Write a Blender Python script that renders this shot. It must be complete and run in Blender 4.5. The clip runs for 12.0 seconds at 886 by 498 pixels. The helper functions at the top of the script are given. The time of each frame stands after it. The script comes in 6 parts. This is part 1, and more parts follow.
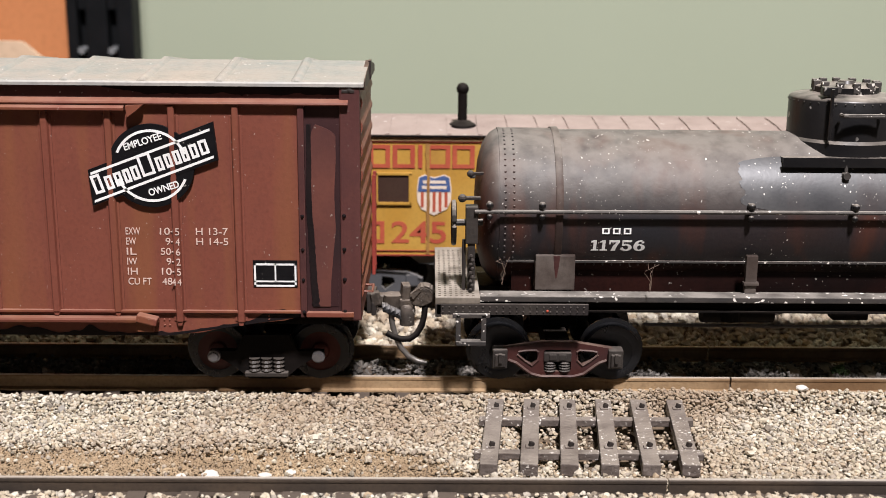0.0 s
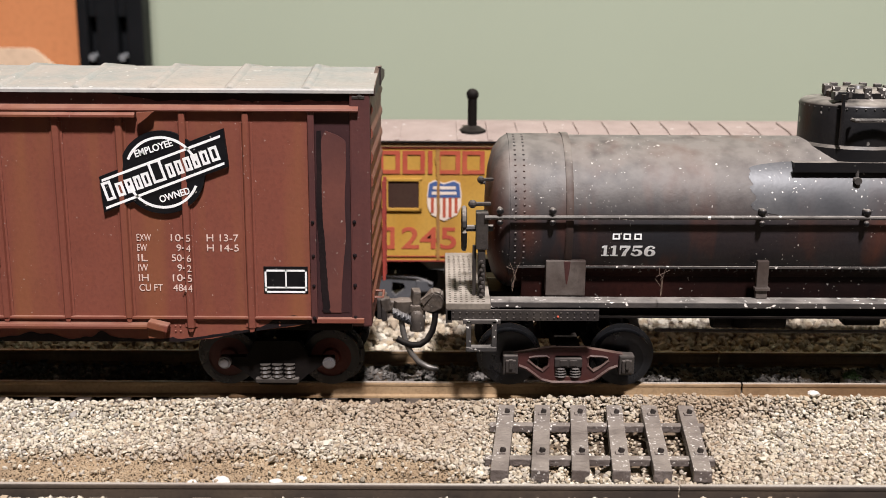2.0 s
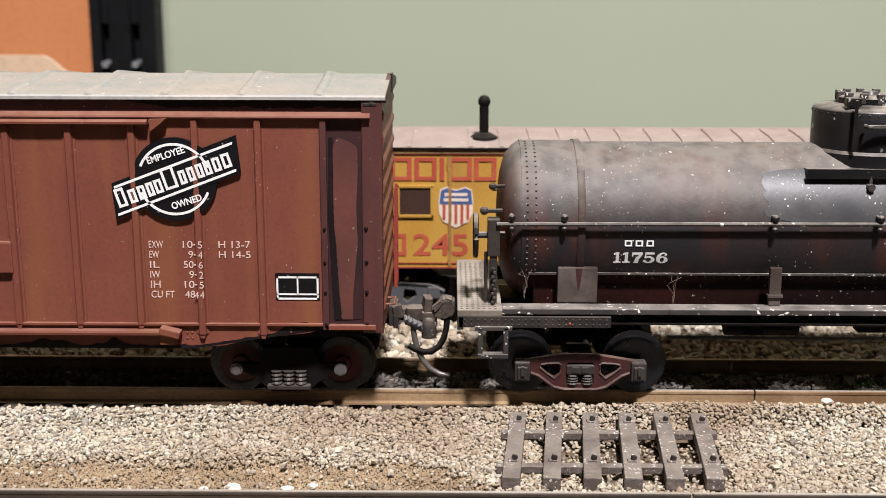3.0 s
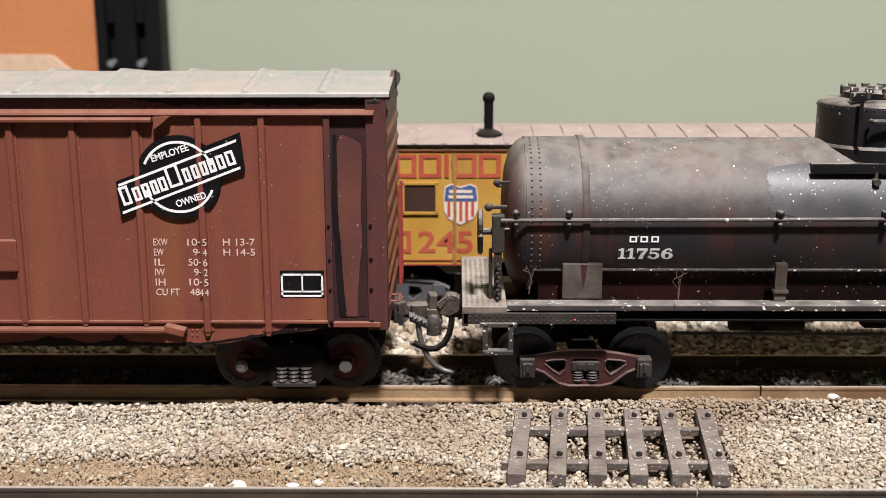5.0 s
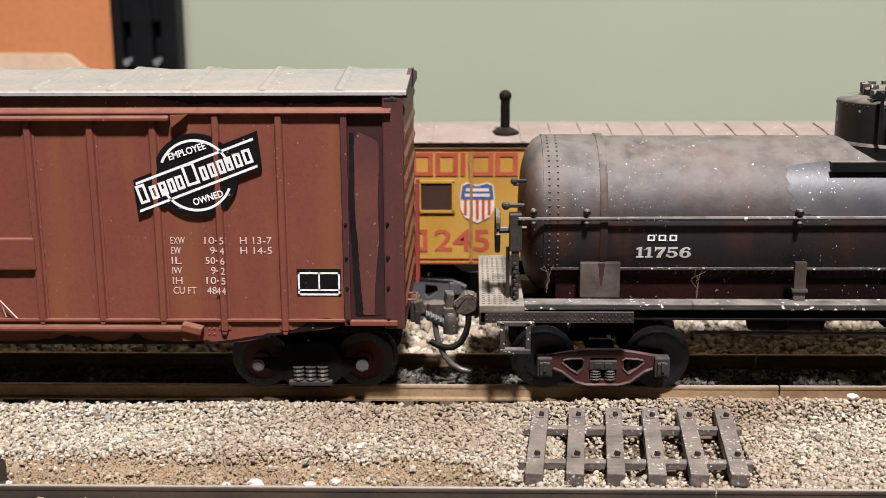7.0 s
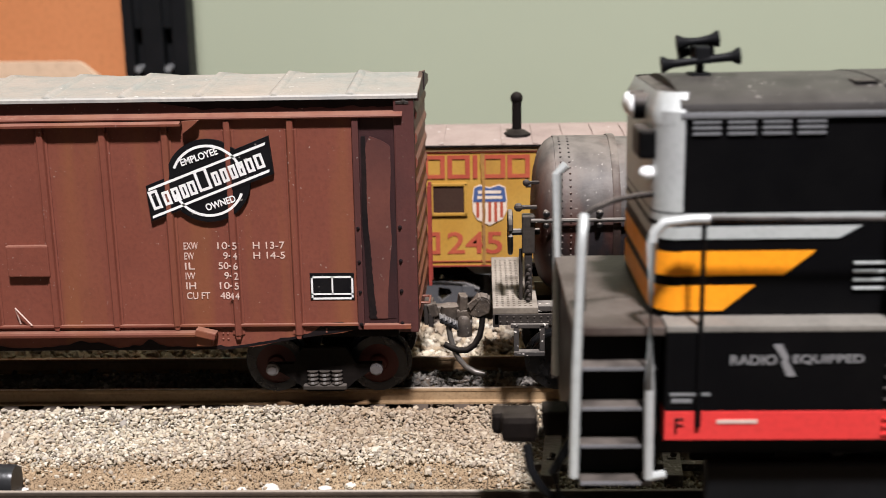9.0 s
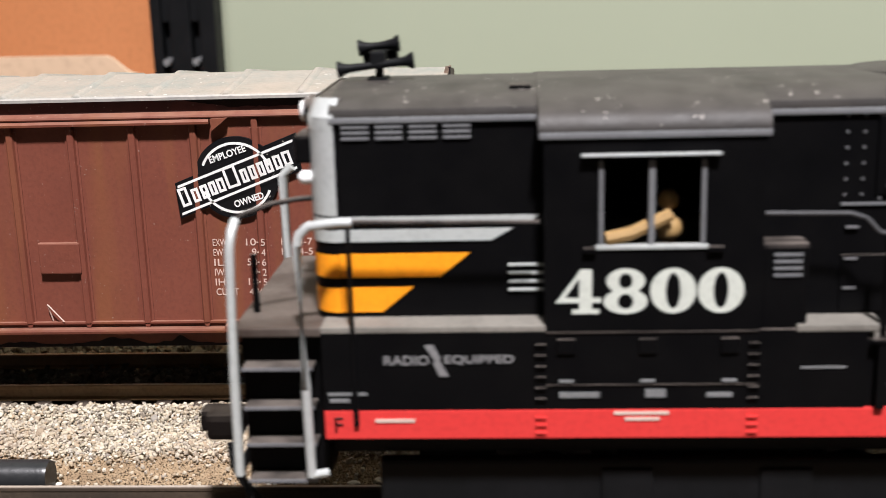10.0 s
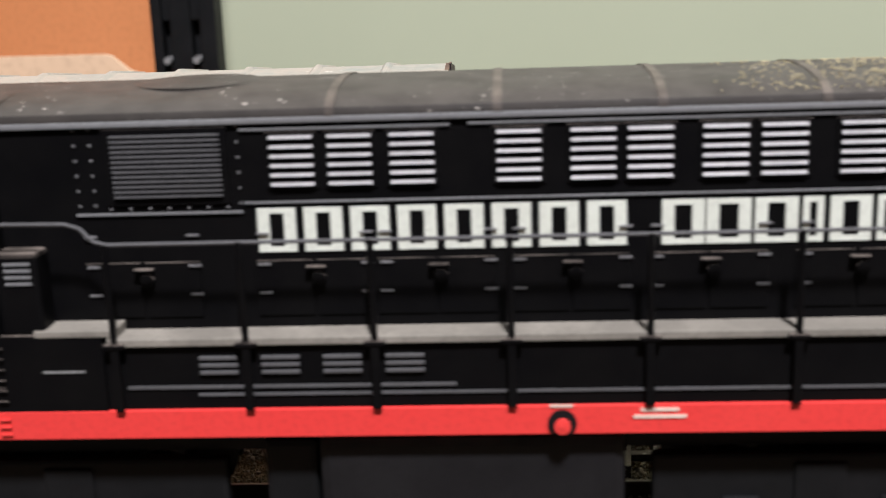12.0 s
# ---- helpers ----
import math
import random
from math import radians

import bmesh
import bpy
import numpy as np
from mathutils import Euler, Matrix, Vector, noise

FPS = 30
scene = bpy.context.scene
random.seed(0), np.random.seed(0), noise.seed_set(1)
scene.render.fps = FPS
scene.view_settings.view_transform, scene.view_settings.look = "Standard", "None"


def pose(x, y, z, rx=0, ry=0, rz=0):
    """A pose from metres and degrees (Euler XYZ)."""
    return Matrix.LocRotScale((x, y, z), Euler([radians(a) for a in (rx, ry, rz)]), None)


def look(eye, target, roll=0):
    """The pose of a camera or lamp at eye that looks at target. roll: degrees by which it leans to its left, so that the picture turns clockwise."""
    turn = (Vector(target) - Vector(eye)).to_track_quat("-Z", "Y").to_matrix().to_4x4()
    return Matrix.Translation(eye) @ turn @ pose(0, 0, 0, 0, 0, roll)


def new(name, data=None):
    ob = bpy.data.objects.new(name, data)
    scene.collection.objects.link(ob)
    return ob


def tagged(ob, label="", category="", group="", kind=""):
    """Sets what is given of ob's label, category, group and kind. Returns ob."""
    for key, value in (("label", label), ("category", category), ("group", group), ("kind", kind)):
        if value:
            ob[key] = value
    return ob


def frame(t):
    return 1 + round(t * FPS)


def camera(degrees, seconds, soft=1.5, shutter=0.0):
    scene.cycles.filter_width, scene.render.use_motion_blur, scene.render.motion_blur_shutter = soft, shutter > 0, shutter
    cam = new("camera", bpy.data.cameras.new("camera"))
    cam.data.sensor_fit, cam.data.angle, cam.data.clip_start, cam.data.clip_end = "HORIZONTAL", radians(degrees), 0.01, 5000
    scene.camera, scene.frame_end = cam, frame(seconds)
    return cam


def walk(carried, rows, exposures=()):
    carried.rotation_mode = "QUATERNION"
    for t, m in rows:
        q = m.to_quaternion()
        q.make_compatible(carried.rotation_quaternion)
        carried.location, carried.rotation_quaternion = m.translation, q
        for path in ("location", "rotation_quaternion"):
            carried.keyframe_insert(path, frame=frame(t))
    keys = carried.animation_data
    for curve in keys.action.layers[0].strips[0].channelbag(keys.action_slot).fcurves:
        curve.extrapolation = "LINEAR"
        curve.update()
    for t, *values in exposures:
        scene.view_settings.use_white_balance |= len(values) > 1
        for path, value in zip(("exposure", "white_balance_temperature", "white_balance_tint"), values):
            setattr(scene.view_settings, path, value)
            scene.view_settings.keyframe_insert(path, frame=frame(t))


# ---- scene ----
cam = camera(41.57, 12.0, soft=0.8, shutter=0.32)
PATH = [
    (0, (0.0104, -0.1963, 0.0686), (0.0139, 0.0950, -0.0031), 0.53),
    (0.5, (0.0105, -0.1962, 0.0684), (0.0133, 0.0951, -0.0035), 0.40),
    (1, (0.0104, -0.1962, 0.0687), (0.0126, 0.0950, -0.0034), 0.40),
    (1.5, (0.0102, -0.1963, 0.0687), (0.0112, 0.0952, -0.0022), 0.37),
    (2, (0.0103, -0.1963, 0.0687), (0.0113, 0.0953, -0.0017), 0.29),
    (2.5, (0.0103, -0.1961, 0.0686), (0.0101, 0.0956, -0.0015), 0.27),
    (3, (0.0103, -0.1961, 0.0687), (0.0083, 0.0959, -0.0001), 0.17),
    (5, (0.0107, -0.1960, 0.0684), (0.0069, 0.0959, -0.0008), -0.14),
    (5.5, (0.0105, -0.1960, 0.0684), (0.0049, 0.0959, -0.0008), -0.24),
    (6, (0.0102, -0.1958, 0.0683), (0.0040, 0.0961, -0.0006), -0.29),
    (6.5, (0.0103, -0.1958, 0.0683), (0.0033, 0.0960, -0.0010), -0.31),
    (7, (0.0102, -0.1955, 0.0683), (0.0028, 0.0963, -0.0013), -0.27),
    (8.8, (0.0106, -0.1952, 0.0677), (0.0015, 0.0968, -0.0003), -0.82),
    (9, (0.0102, -0.1953, 0.0682), (-0.0005, 0.0965, -0.0006), -1.05),
    (9.5, (0.0098, -0.1949, 0.0684), (-0.0070, 0.0965, -0.0010), -1.56),
    (10, (0.0103, -0.1956, 0.0695), (-0.0075, 0.0952, -0.0022), -1.65),
    (10.5, (0.0103, -0.1956, 0.0695), (-0.0071, 0.0953, -0.0019), -1.67),
    (11, (0.0103, -0.1956, 0.0695), (-0.0053, 0.0953, -0.0022), -1.78),
    (11.5, (0.0103, -0.1956, 0.0695), (-0.0070, 0.0951, -0.0026), -2.01),
    (12, (0.0103, -0.1956, 0.0695), (-0.0080, 0.0949, -0.0030), -2.06),
]
walk(cam, [(t, look(eye, target, roll)) for t, eye, target, roll in PATH],
     exposures=[(0, 0.0), (8.8, 0.0), (9.5, 0.08), (10.5, 0.12), (12, 0.12)])
cam.data.dof.use_dof = True
cam.data.dof.focus_distance = 0.183
cam.data.dof.aperture_fstop = 36

# ---- light: one room lamp high above and behind the camera ----
world = bpy.data.worlds.new("room_world")
scene.world = world
world.use_nodes = True
world.node_tree.nodes["Background"].inputs["Color"].default_value = (1.0, 0.9, 0.78, 1)
world.node_tree.nodes["Background"].inputs["Strength"].default_value = 0.003


def area_lamp(name, eye, target, size, power, colour):
    data = bpy.data.lights.new(name, "AREA")
    data.shape, data.size, data.energy, data.color = "DISK", size, power, colour
    lamp = new(name, data)
    lamp.matrix_world = look(eye, target)
    return lamp


area_lamp("room_lamp", (0.20, -0.89, 1.48), (0.02, 0.0, 0.0), 0.16, 71.0, (1.0, 0.96, 1.0))

# ---- small helpers: all building is done in millimetres of the layout ----
MM = 0.001
ORIGIN = {}


def material(name, colour, rough=0.6, metal=0.0, second=None, grain=1500.0, patch=120.0, amount=0.5, bump=0.15, dust=0.0,
             dust_colour=(0.42, 0.37, 0.31), streak=None, specks=0.0, island=None, gloss=0.3, speck_scale=600.0, runs=0.4, dust_from=0.05, dust_to=0.95, dust_scale=260.0, speck_at=0.70, dust_even=0.0):
    """A painted or natural surface: base colour with patches and grain, relief, and dust that lies on upward faces."""
    m = bpy.data.materials.new(name)
    m.use_nodes = True
    nt = m.node_tree
    n, l = nt.nodes, nt.links
    bsdf = n["Principled BSDF"]
    bsdf.inputs["Roughness"].default_value = rough
    bsdf.inputs["Metallic"].default_value = metal
    bsdf.inputs["Specular IOR Level"].default_value = gloss
    co = n.new("ShaderNodeTexCoord")

    def noise_of(scale, detail=4.0, stretch=None):
        t = n.new("ShaderNodeTexNoise")
        t.inputs["Scale"].default_value = scale
        t.inputs["Detail"].default_value = detail
        if stretch:
            mp = n.new("ShaderNodeMapping")
            mp.inputs["Scale"].default_value = stretch
            l.new(co.outputs["Object"], mp.inputs["Vector"])
            l.new(mp.outputs["Vector"], t.inputs["Vector"])
        else:
            l.new(co.outputs["Object"], t.inputs["Vector"])
        return t.outputs["Fac"]

    def ramp(fac, lo, hi):
        r = n.new("ShaderNodeMapRange")
        r.inputs["From Min"].default_value, r.inputs["From Max"].default_value = lo, hi
        l.new(fac, r.inputs["Value"])
        return r.outputs["Result"]

    def times(a, b):
        k = n.new("ShaderNodeMath")
        k.operation = "MULTIPLY"
        l.new(a, k.inputs[0])
        if isinstance(b, float):
            k.inputs[1].default_value = b
        else:
            l.new(b, k.inputs[1])
        return k.outputs["Value"]

    def mix(fac, a, b):
        k = n.new("ShaderNodeMix")
        k.data_type = "RGBA"
        if isinstance(fac, float):
            k.inputs["Factor"].default_value = fac
        else:
            l.new(fac, k.inputs["Factor"])
        for socket, value in ((k.inputs[6], a), (k.inputs[7], b)):
            if isinstance(value, tuple):
                socket.default_value = (*value, 1)
            else:
                l.new(value, socket)
        return k.outputs[2]

    if second is None:
        second = tuple(c * 0.7 for c in colour)
    if island:
        geo = n.new("ShaderNodeNewGeometry")
        cr = n.new("ShaderNodeValToRGB")
        cr.color_ramp.interpolation = "LINEAR"
        while len(cr.color_ramp.elements) < len(island):
            cr.color_ramp.elements.new(0.5)
        for k, (e, c) in enumerate(zip(cr.color_ramp.elements, island)):
            e.position, e.color = k / (len(island) - 1), (*c, 1)
        l.new(geo.outputs["Random Per Island"], cr.inputs["Fac"])
        col = mix(times(ramp(noise_of(patch), 0.4, 0.65), amount), cr.outputs["Color"], second)
    else:
        col = mix(times(ramp(noise_of(patch), 0.38, 0.66), amount), colour, second)
    col = mix(times(ramp(noise_of(grain, 2.0), 0.45, 0.75), 0.35), col, tuple(c * 0.6 for c in colour))
    if streak:
        col = mix(times(ramp(noise_of(90.0, 3.0, (1.6, 1.6, 0.12)), 0.5, 0.68), runs), col, streak)
    if dust > 0:
        geo = n.new("ShaderNodeNewGeometry")
        sep = n.new("ShaderNodeSeparateXYZ")
        l.new(geo.outputs["Normal"], sep.inputs["Vector"])
        up = ramp(sep.outputs["Z"], dust_from, dust_to)
        col = mix(times(times(up, ramp(noise_of(dust_scale), 0.22 - dust_even, 0.6)), dust), col, dust_colour)
    if specks > 0:
        dots = ramp(noise_of(speck_scale, 1.5), speck_at, speck_at + 0.035)
        col = mix(times(times(dots, ramp(noise_of(110.0), 0.45, 0.55)), specks), col, (0.72, 0.67, 0.6))
    l.new(col, bsdf.inputs["Base Color"])
    rr = n.new("ShaderNodeMapRange")
    rr.inputs["To Min"].default_value, rr.inputs["To Max"].default_value = max(0.05, rough - 0.1), min(1.0, rough + 0.15)
    l.new(noise_of(patch * 2), rr.inputs["Value"])
    l.new(rr.outputs["Result"], bsdf.inputs["Roughness"])
    b = n.new("ShaderNodeBump")
    b.inputs["Strength"].default_value = bump
    b.inputs["Distance"].default_value = 0.0003
    l.new(noise_of(grain, 5.0), b.inputs["Height"])
    l.new(b.outputs["Normal"], bsdf.inputs["Normal"])
    return m


BROWN = material("boxcar_brown", (0.165, 0.05, 0.032), 0.5, 0, (0.135, 0.039, 0.025), amount=0.6, bump=0.10, specks=0.25, speck_scale=2200.0, speck_at=0.72, dust=0.5,
                 dust_colour=(0.30, 0.17, 0.12), streak=(0.22, 0.09, 0.03), runs=0.38)
BROWN_DARK = material("boxcar_dirty_brown", (0.05, 0.019, 0.017), 0.5, 0, (0.015, 0.008, 0.009), amount=0.9, bump=0.12, dust=0.5,
                      dust_colour=(0.22, 0.14, 0.1), streak=(0.012, 0.008, 0.009), runs=0.8)
BROWN_STREAK = material("boxcar_corner_panel", (0.045, 0.016, 0.016), 0.5, 0, (0.016, 0.008, 0.009), patch=55.0, amount=0.95, bump=0.12, dust=0.3,
                        streak=(0.009, 0.007, 0.009), runs=0.8)
MAROON = material("boxcar_grimy_maroon", (0.0816, 0.0288, 0.02496), 0.5, 0, (0.0432, 0.01632, 0.01632), patch=60.0, amount=0.9, bump=0.12, specks=0.3, speck_scale=1500.0, dust=0.4,
                  dust_colour=(0.26, 0.16, 0.12), streak=(0.03, 0.013, 0.014), runs=0.6)
WORN_TONGUE = material("boxcar_worn_tongue", (0.12, 0.042, 0.031), 0.5, 0, (0.055, 0.021, 0.02), patch=80.0, amount=0.8, bump=0.1, specks=0.3, speck_scale=1500.0,
                       streak=(0.03, 0.013, 0.013), runs=0.6)
BLACK_GRIME = material("black_grime", (0.008, 0.006, 0.0065), 0.5, 0, (0.022, 0.011, 0.010), bump=0.2, gloss=0.15)
ROOF = material("dusty_roof", (0.234, 0.2475, 0.2205), 0.6, 0.0, (0.333, 0.2745, 0.2115), patch=30.0, amount=1.0, bump=0.6, dust=0.5, grain=1100.0,
                dust_colour=(0.37, 0.305, 0.25), specks=0.6, speck_scale=1100.0, speck_at=0.70)
ROOF_END = material("roof_galvanised", (0.36, 0.35, 0.33), 0.5, 0.3, (0.5, 0.45, 0.38), bump=0.1)
DECAL_BLACK = material("decal_black", (0.004, 0.004, 0.005), 0.5, 0, (0.009, 0.008, 0.008), amount=0.7, bump=0.05, specks=0.3, speck_scale=1400.0, gloss=0.12)
DECAL_WHITE = material("decal_white", (0.7488, 0.7488, 0.7296), 0.55, 0, (0.576, 0.5472, 0.5088), amount=0.5, bump=0.05)
LETTER_PINK = material("faded_lettering", (0.5952, 0.4512, 0.384), 0.6, 0, (0.432, 0.288, 0.24), amount=0.5, bump=0.05)
TANK = material("tank_black", (0.014, 0.0135, 0.016), 0.55, 0, (0.026, 0.013, 0.011), patch=70.0, amount=0.8, bump=0.2, dust=0.85, streak=(0.085, 0.024, 0.011), runs=0.8,
                dust_even=0.22, dust_colour=(0.195, 0.172, 0.148), specks=0.75, speck_scale=2300.0, speck_at=0.715, gloss=0.3, dust_from=0.02, dust_to=0.8, dust_scale=320.0)
TANK_BAND = material("tank_strap", (0.02, 0.013, 0.011), 0.6, 0, (0.075, 0.03, 0.018), bump=0.2, dust=0.8,
                     dust_colour=(0.22, 0.19, 0.16), specks=0.6, speck_scale=1500.0, dust_from=0.0, dust_to=0.7)
TANK_LOW = material("tank_rusty_black", (0.006, 0.0035, 0.0032), 0.45, 0, (0.026, 0.0075, 0.0055), patch=45.0, amount=0.85, bump=0.2, gloss=0.08, specks=0.35, speck_scale=1600.0)
TANK_DOME = material("dome_black", (0.006, 0.0058, 0.0065), 0.35, 0, (0.016, 0.014, 0.013), amount=0.6, bump=0.1, dust=0.9, dust_from=0.3,
                     dust_colour=(0.30, 0.26, 0.22), specks=0.4)
DECK = material("weathered_deck", (0.03, 0.027, 0.025), 0.6, 0, (0.06, 0.05, 0.043), amount=0.8, bump=0.3, dust=0.95,
                dust_colour=(0.25, 0.225, 0.195), specks=1.0, speck_scale=1300.0, speck_at=0.64)
TREAD = material("tread_plate", (0.12, 0.10, 0.078), 0.6, 0.0, (0.2, 0.17, 0.135), amount=0.8, bump=0.3, dust=0.6, specks=0.4)
STEEL_DARK = material("dark_underframe", (0.005, 0.0042, 0.004), 0.6, 0, (0.010, 0.007, 0.0055), bump=0.2, dust=0.25, dust_colour=(0.12, 0.10, 0.08), gloss=0.08)
IRON = material("dusty_iron", (0.025, 0.021, 0.020), 0.45, 0.15, (0.06, 0.05, 0.04), bump=0.3, dust=0.55, dust_colour=(0.2, 0.17, 0.145))
TANK_RUBBED = material("tank_rubbed_paint", (0.04, 0.0395, 0.041), 0.42, 0, (0.075, 0.072, 0.07), patch=90.0, amount=0.9, bump=0.06, specks=0.9, speck_scale=1700.0, speck_at=0.69, gloss=0.5,
                       streak=(0.06, 0.025, 0.018), runs=0.3)
GREY_IRON = material("grey_cast_frame", (0.0816, 0.0816, 0.0864), 0.45, 0, (0.048, 0.048, 0.04992), bump=0.15, dust=0.4)
CAB_STRIP = material("caboose_dirty_tan", (0.384, 0.24, 0.1056), 0.6, 0, (0.24, 0.1344, 0.0768), patch=70.0, amount=0.9, bump=0.08)
RUST_RUN = material("caboose_rust_run", (0.2208, 0.1056, 0.0432), 0.6, 0, (0.3264, 0.1728, 0.0384), patch=160.0, amount=0.9, bump=0.08)
SADDLE = material("grey_saddle_plate", (0.045, 0.032, 0.026), 0.5, 0, (0.12, 0.10, 0.085), amount=0.9, bump=0.2)
TRUCK_RED = material("truck_red_oxide", (0.05, 0.013, 0.010), 0.5, 0, (0.03, 0.016, 0.016), amount=0.8, bump=0.25, dust=0.6,
                     dust_colour=(0.25, 0.18, 0.14))
WHEEL_RED = material("wheel_rust", (0.07, 0.014, 0.011), 0.5, 0, (0.012, 0.007, 0.007), patch=60.0, amount=0.9, bump=0.2)
WHEEL = material("wheel_steel", (0.04, 0.04, 0.043), 0.27, 0.8, (0.03, 0.03, 0.031), bump=0.12, gloss=0.5)
# Pale grey trim; on the eaves it stands in for an edge highlight.
EAVE = material("loco_grey_trim_eave_shine", (0.17, 0.175, 0.18), 0.4, 0.1, (0.12, 0.12, 0.125), bump=0.05)
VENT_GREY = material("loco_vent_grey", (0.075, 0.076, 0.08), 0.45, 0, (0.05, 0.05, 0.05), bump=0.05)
FUEL_TANK = material("fuel_tank_black", (0.008, 0.008, 0.009), 0.45, 0, (0.012, 0.012, 0.013), bump=0.05, gloss=0.15, dust=0.4, dust_colour=(0.12, 0.11, 0.105))
HUB = material("hub_steel", (0.22, 0.21, 0.21), 0.4, 0.7, (0.1, 0.09, 0.09), bump=0.2)
COUPLER = material("coupler_iron", (0.032, 0.026, 0.022), 0.5, 0.1, (0.085, 0.066, 0.05), patch=260.0, amount=0.9, bump=0.6, dust=0.75, dust_colour=(0.24, 0.20, 0.165), specks=0.4, speck_scale=1800.0)
HOSE = material("trip_pin_steel", (0.22, 0.20, 0.18), 0.35, 0.7, (0.1, 0.09, 0.08), bump=0.1)
RAIL_SIDE = material("rail_rust", (0.16, 0.092, 0.045), 0.55, 0.1, (0.33, 0.225, 0.125), patch=60.0, amount=0.9, bump=0.2)
RAIL_NEAR = material("rail_dark_steel", (0.045, 0.036, 0.03), 0.5, 0.3, (0.09, 0.065, 0.045), patch=60.0, amount=0.9, bump=0.15)
RAIL_TOP = material("rail_worn_top", (0.48, 0.43, 0.37), 0.35, 0.2, (0.34, 0.28, 0.22), patch=40.0, amount=0.7, bump=0.05)
TIE_WOOD = material("tie_grey_brown", (0.035, 0.026, 0.02), 0.75, 0, (0.06, 0.046, 0.036), amount=0.8, bump=0.5, dust=0.3, dust_colour=(0.16, 0.12, 0.09))
TIE_PLASTIC = material("loose_tie_plastic", (0.085, 0.066, 0.056), 0.42, 0, (0.14, 0.115, 0.10), amount=0.9, bump=0.8, dust=0.85, patch=200.0,
                       dust_colour=(0.25, 0.212, 0.175), specks=0.9, speck_scale=1900.0, speck_at=0.645, gloss=0.4, dust_even=0.1)
SPIKE = material("dark_spike", (0.02, 0.016, 0.014), 0.5, 0, (0.04, 0.03, 0.025), bump=0.2)
CAB_YELLOW = material("caboose_yellow", (0.4328, 0.2473, 0.04858), 0.55, 0, (0.3709, 0.1899, 0.0265), amount=0.8, bump=0.06, streak=(0.26, 0.12, 0.03), runs=0.6)
DULL_RED = material("faded_red", (0.26, 0.04, 0.028), 0.6, 0, (0.18, 0.03, 0.02))
CAB_RED = material("caboose_red", (0.384, 0.0816, 0.04032), 0.55, 0, (0.3264, 0.0528, 0.03072), patch=150.0, amount=0.8, bump=0.06)
CAB_ROOF = material("caboose_roof_dust", (0.24, 0.18, 0.155), 0.75, 0, (0.31, 0.245, 0.21), patch=60.0, amount=0.9, bump=0.15, dust=0.5,
                    dust_colour=(0.36, 0.285, 0.245), specks=0.5)
SHIELD_BLUE = material("shield_blue", (0.048, 0.0864, 0.2112), 0.5, 0, (0.0768, 0.1056, 0.2112))
SHIELD_WHITE = material("shield_white", (0.6336, 0.528, 0.432), 0.5, 0, (0.528, 0.4032, 0.3072))
LOCO_BLACK = material("loco_black", (0.0024, 0.0024, 0.0028), 0.42, 0, (0.004, 0.0038, 0.0038), bump=0.05, dust=0.85,
                      dust_colour=(0.14, 0.12, 0.105), gloss=0.08)
LOCO_ROOF = material("loco_roof_dust", (0.014, 0.0125, 0.0115), 0.5, 0, (0.024, 0.02, 0.017), patch=140.0, amount=0.7, bump=0.15, dust=0.75, speck_scale=1500.0, dust_even=0.25,
                     dust_colour=(0.074, 0.067, 0.06), specks=0.55, gloss=0.25)
LOCO_RED = material("loco_red_stripe", (0.5988, 0.04082, 0.0381), 0.35, 0, (0.5988, 0.04536, 0.04082), bump=0.03)
LOCO_ORANGE = material("loco_orange", (0.9, 0.3168, 0.0144), 0.35, 0, (0.864, 0.288, 0.01152), bump=0.03)
LOCO_SILVER = material("loco_silver", (0.48, 0.5088, 0.4896), 0.38, 0.2, (0.384, 0.384, 0.384), bump=0.03)
LOCO_WHITE = material("loco_lettering", (0.5376, 0.5664, 0.5088), 0.5, 0, (0.48, 0.4992, 0.4416), bump=0.03)
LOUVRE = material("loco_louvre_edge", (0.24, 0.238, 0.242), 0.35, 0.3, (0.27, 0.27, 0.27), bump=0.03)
HINGE = material("worn_hinge", (0.15, 0.15, 0.155), 0.5, 0, (0.06, 0.06, 0.06), bump=0.1)
FLOCK = material("yellowish_crumbs", (0.40, 0.355, 0.22), 0.9, 0, (0.28, 0.24, 0.14))
WALK_DUST = material("dusty_walkway", (0.145, 0.136, 0.118), 0.7, 0, (0.22, 0.206, 0.178), amount=0.8, bump=0.2)
LENS = material("lamp_lens", (0.85, 0.85, 0.83), 0.12, 0.0, (0.7, 0.7, 0.7), bump=0.02)
FIGURE = material("figurine_yellow", (0.34, 0.215, 0.085), 0.6, 0, (0.16, 0.10, 0.05), bump=0.1)
WALL_GREEN = material("wall_sage_green", (0.3437, 0.3783, 0.2775), 0.75, 0, (0.3245, 0.3571, 0.2601), grain=5000.0, patch=5.0, amount=0.8, bump=0.02)
# Unseen room shell: plaster and floor colours lowered to limit bounced light.
PLASTER = material("dark_plaster", (0.10, 0.095, 0.09), 0.85, 0, (0.09, 0.085, 0.08), grain=100.0, patch=3.0, bump=0.05)
FLOORING = material("room_flooring", (0.07, 0.05, 0.035), 0.6, 0, (0.05, 0.035, 0.025), grain=100.0, patch=5.0)
ORANGE_BOARD = material("orange_board", (0.48, 0.1872, 0.072), 0.65, 0, (0.4224, 0.1584, 0.0576), grain=500.0, patch=18.0, amount=0.9, bump=0.1)
BLACK_PLASTIC = material("black_plastic", (0.005, 0.0055, 0.006), 0.5, 0, (0.008, 0.008, 0.009), bump=0.05, gloss=0.12)
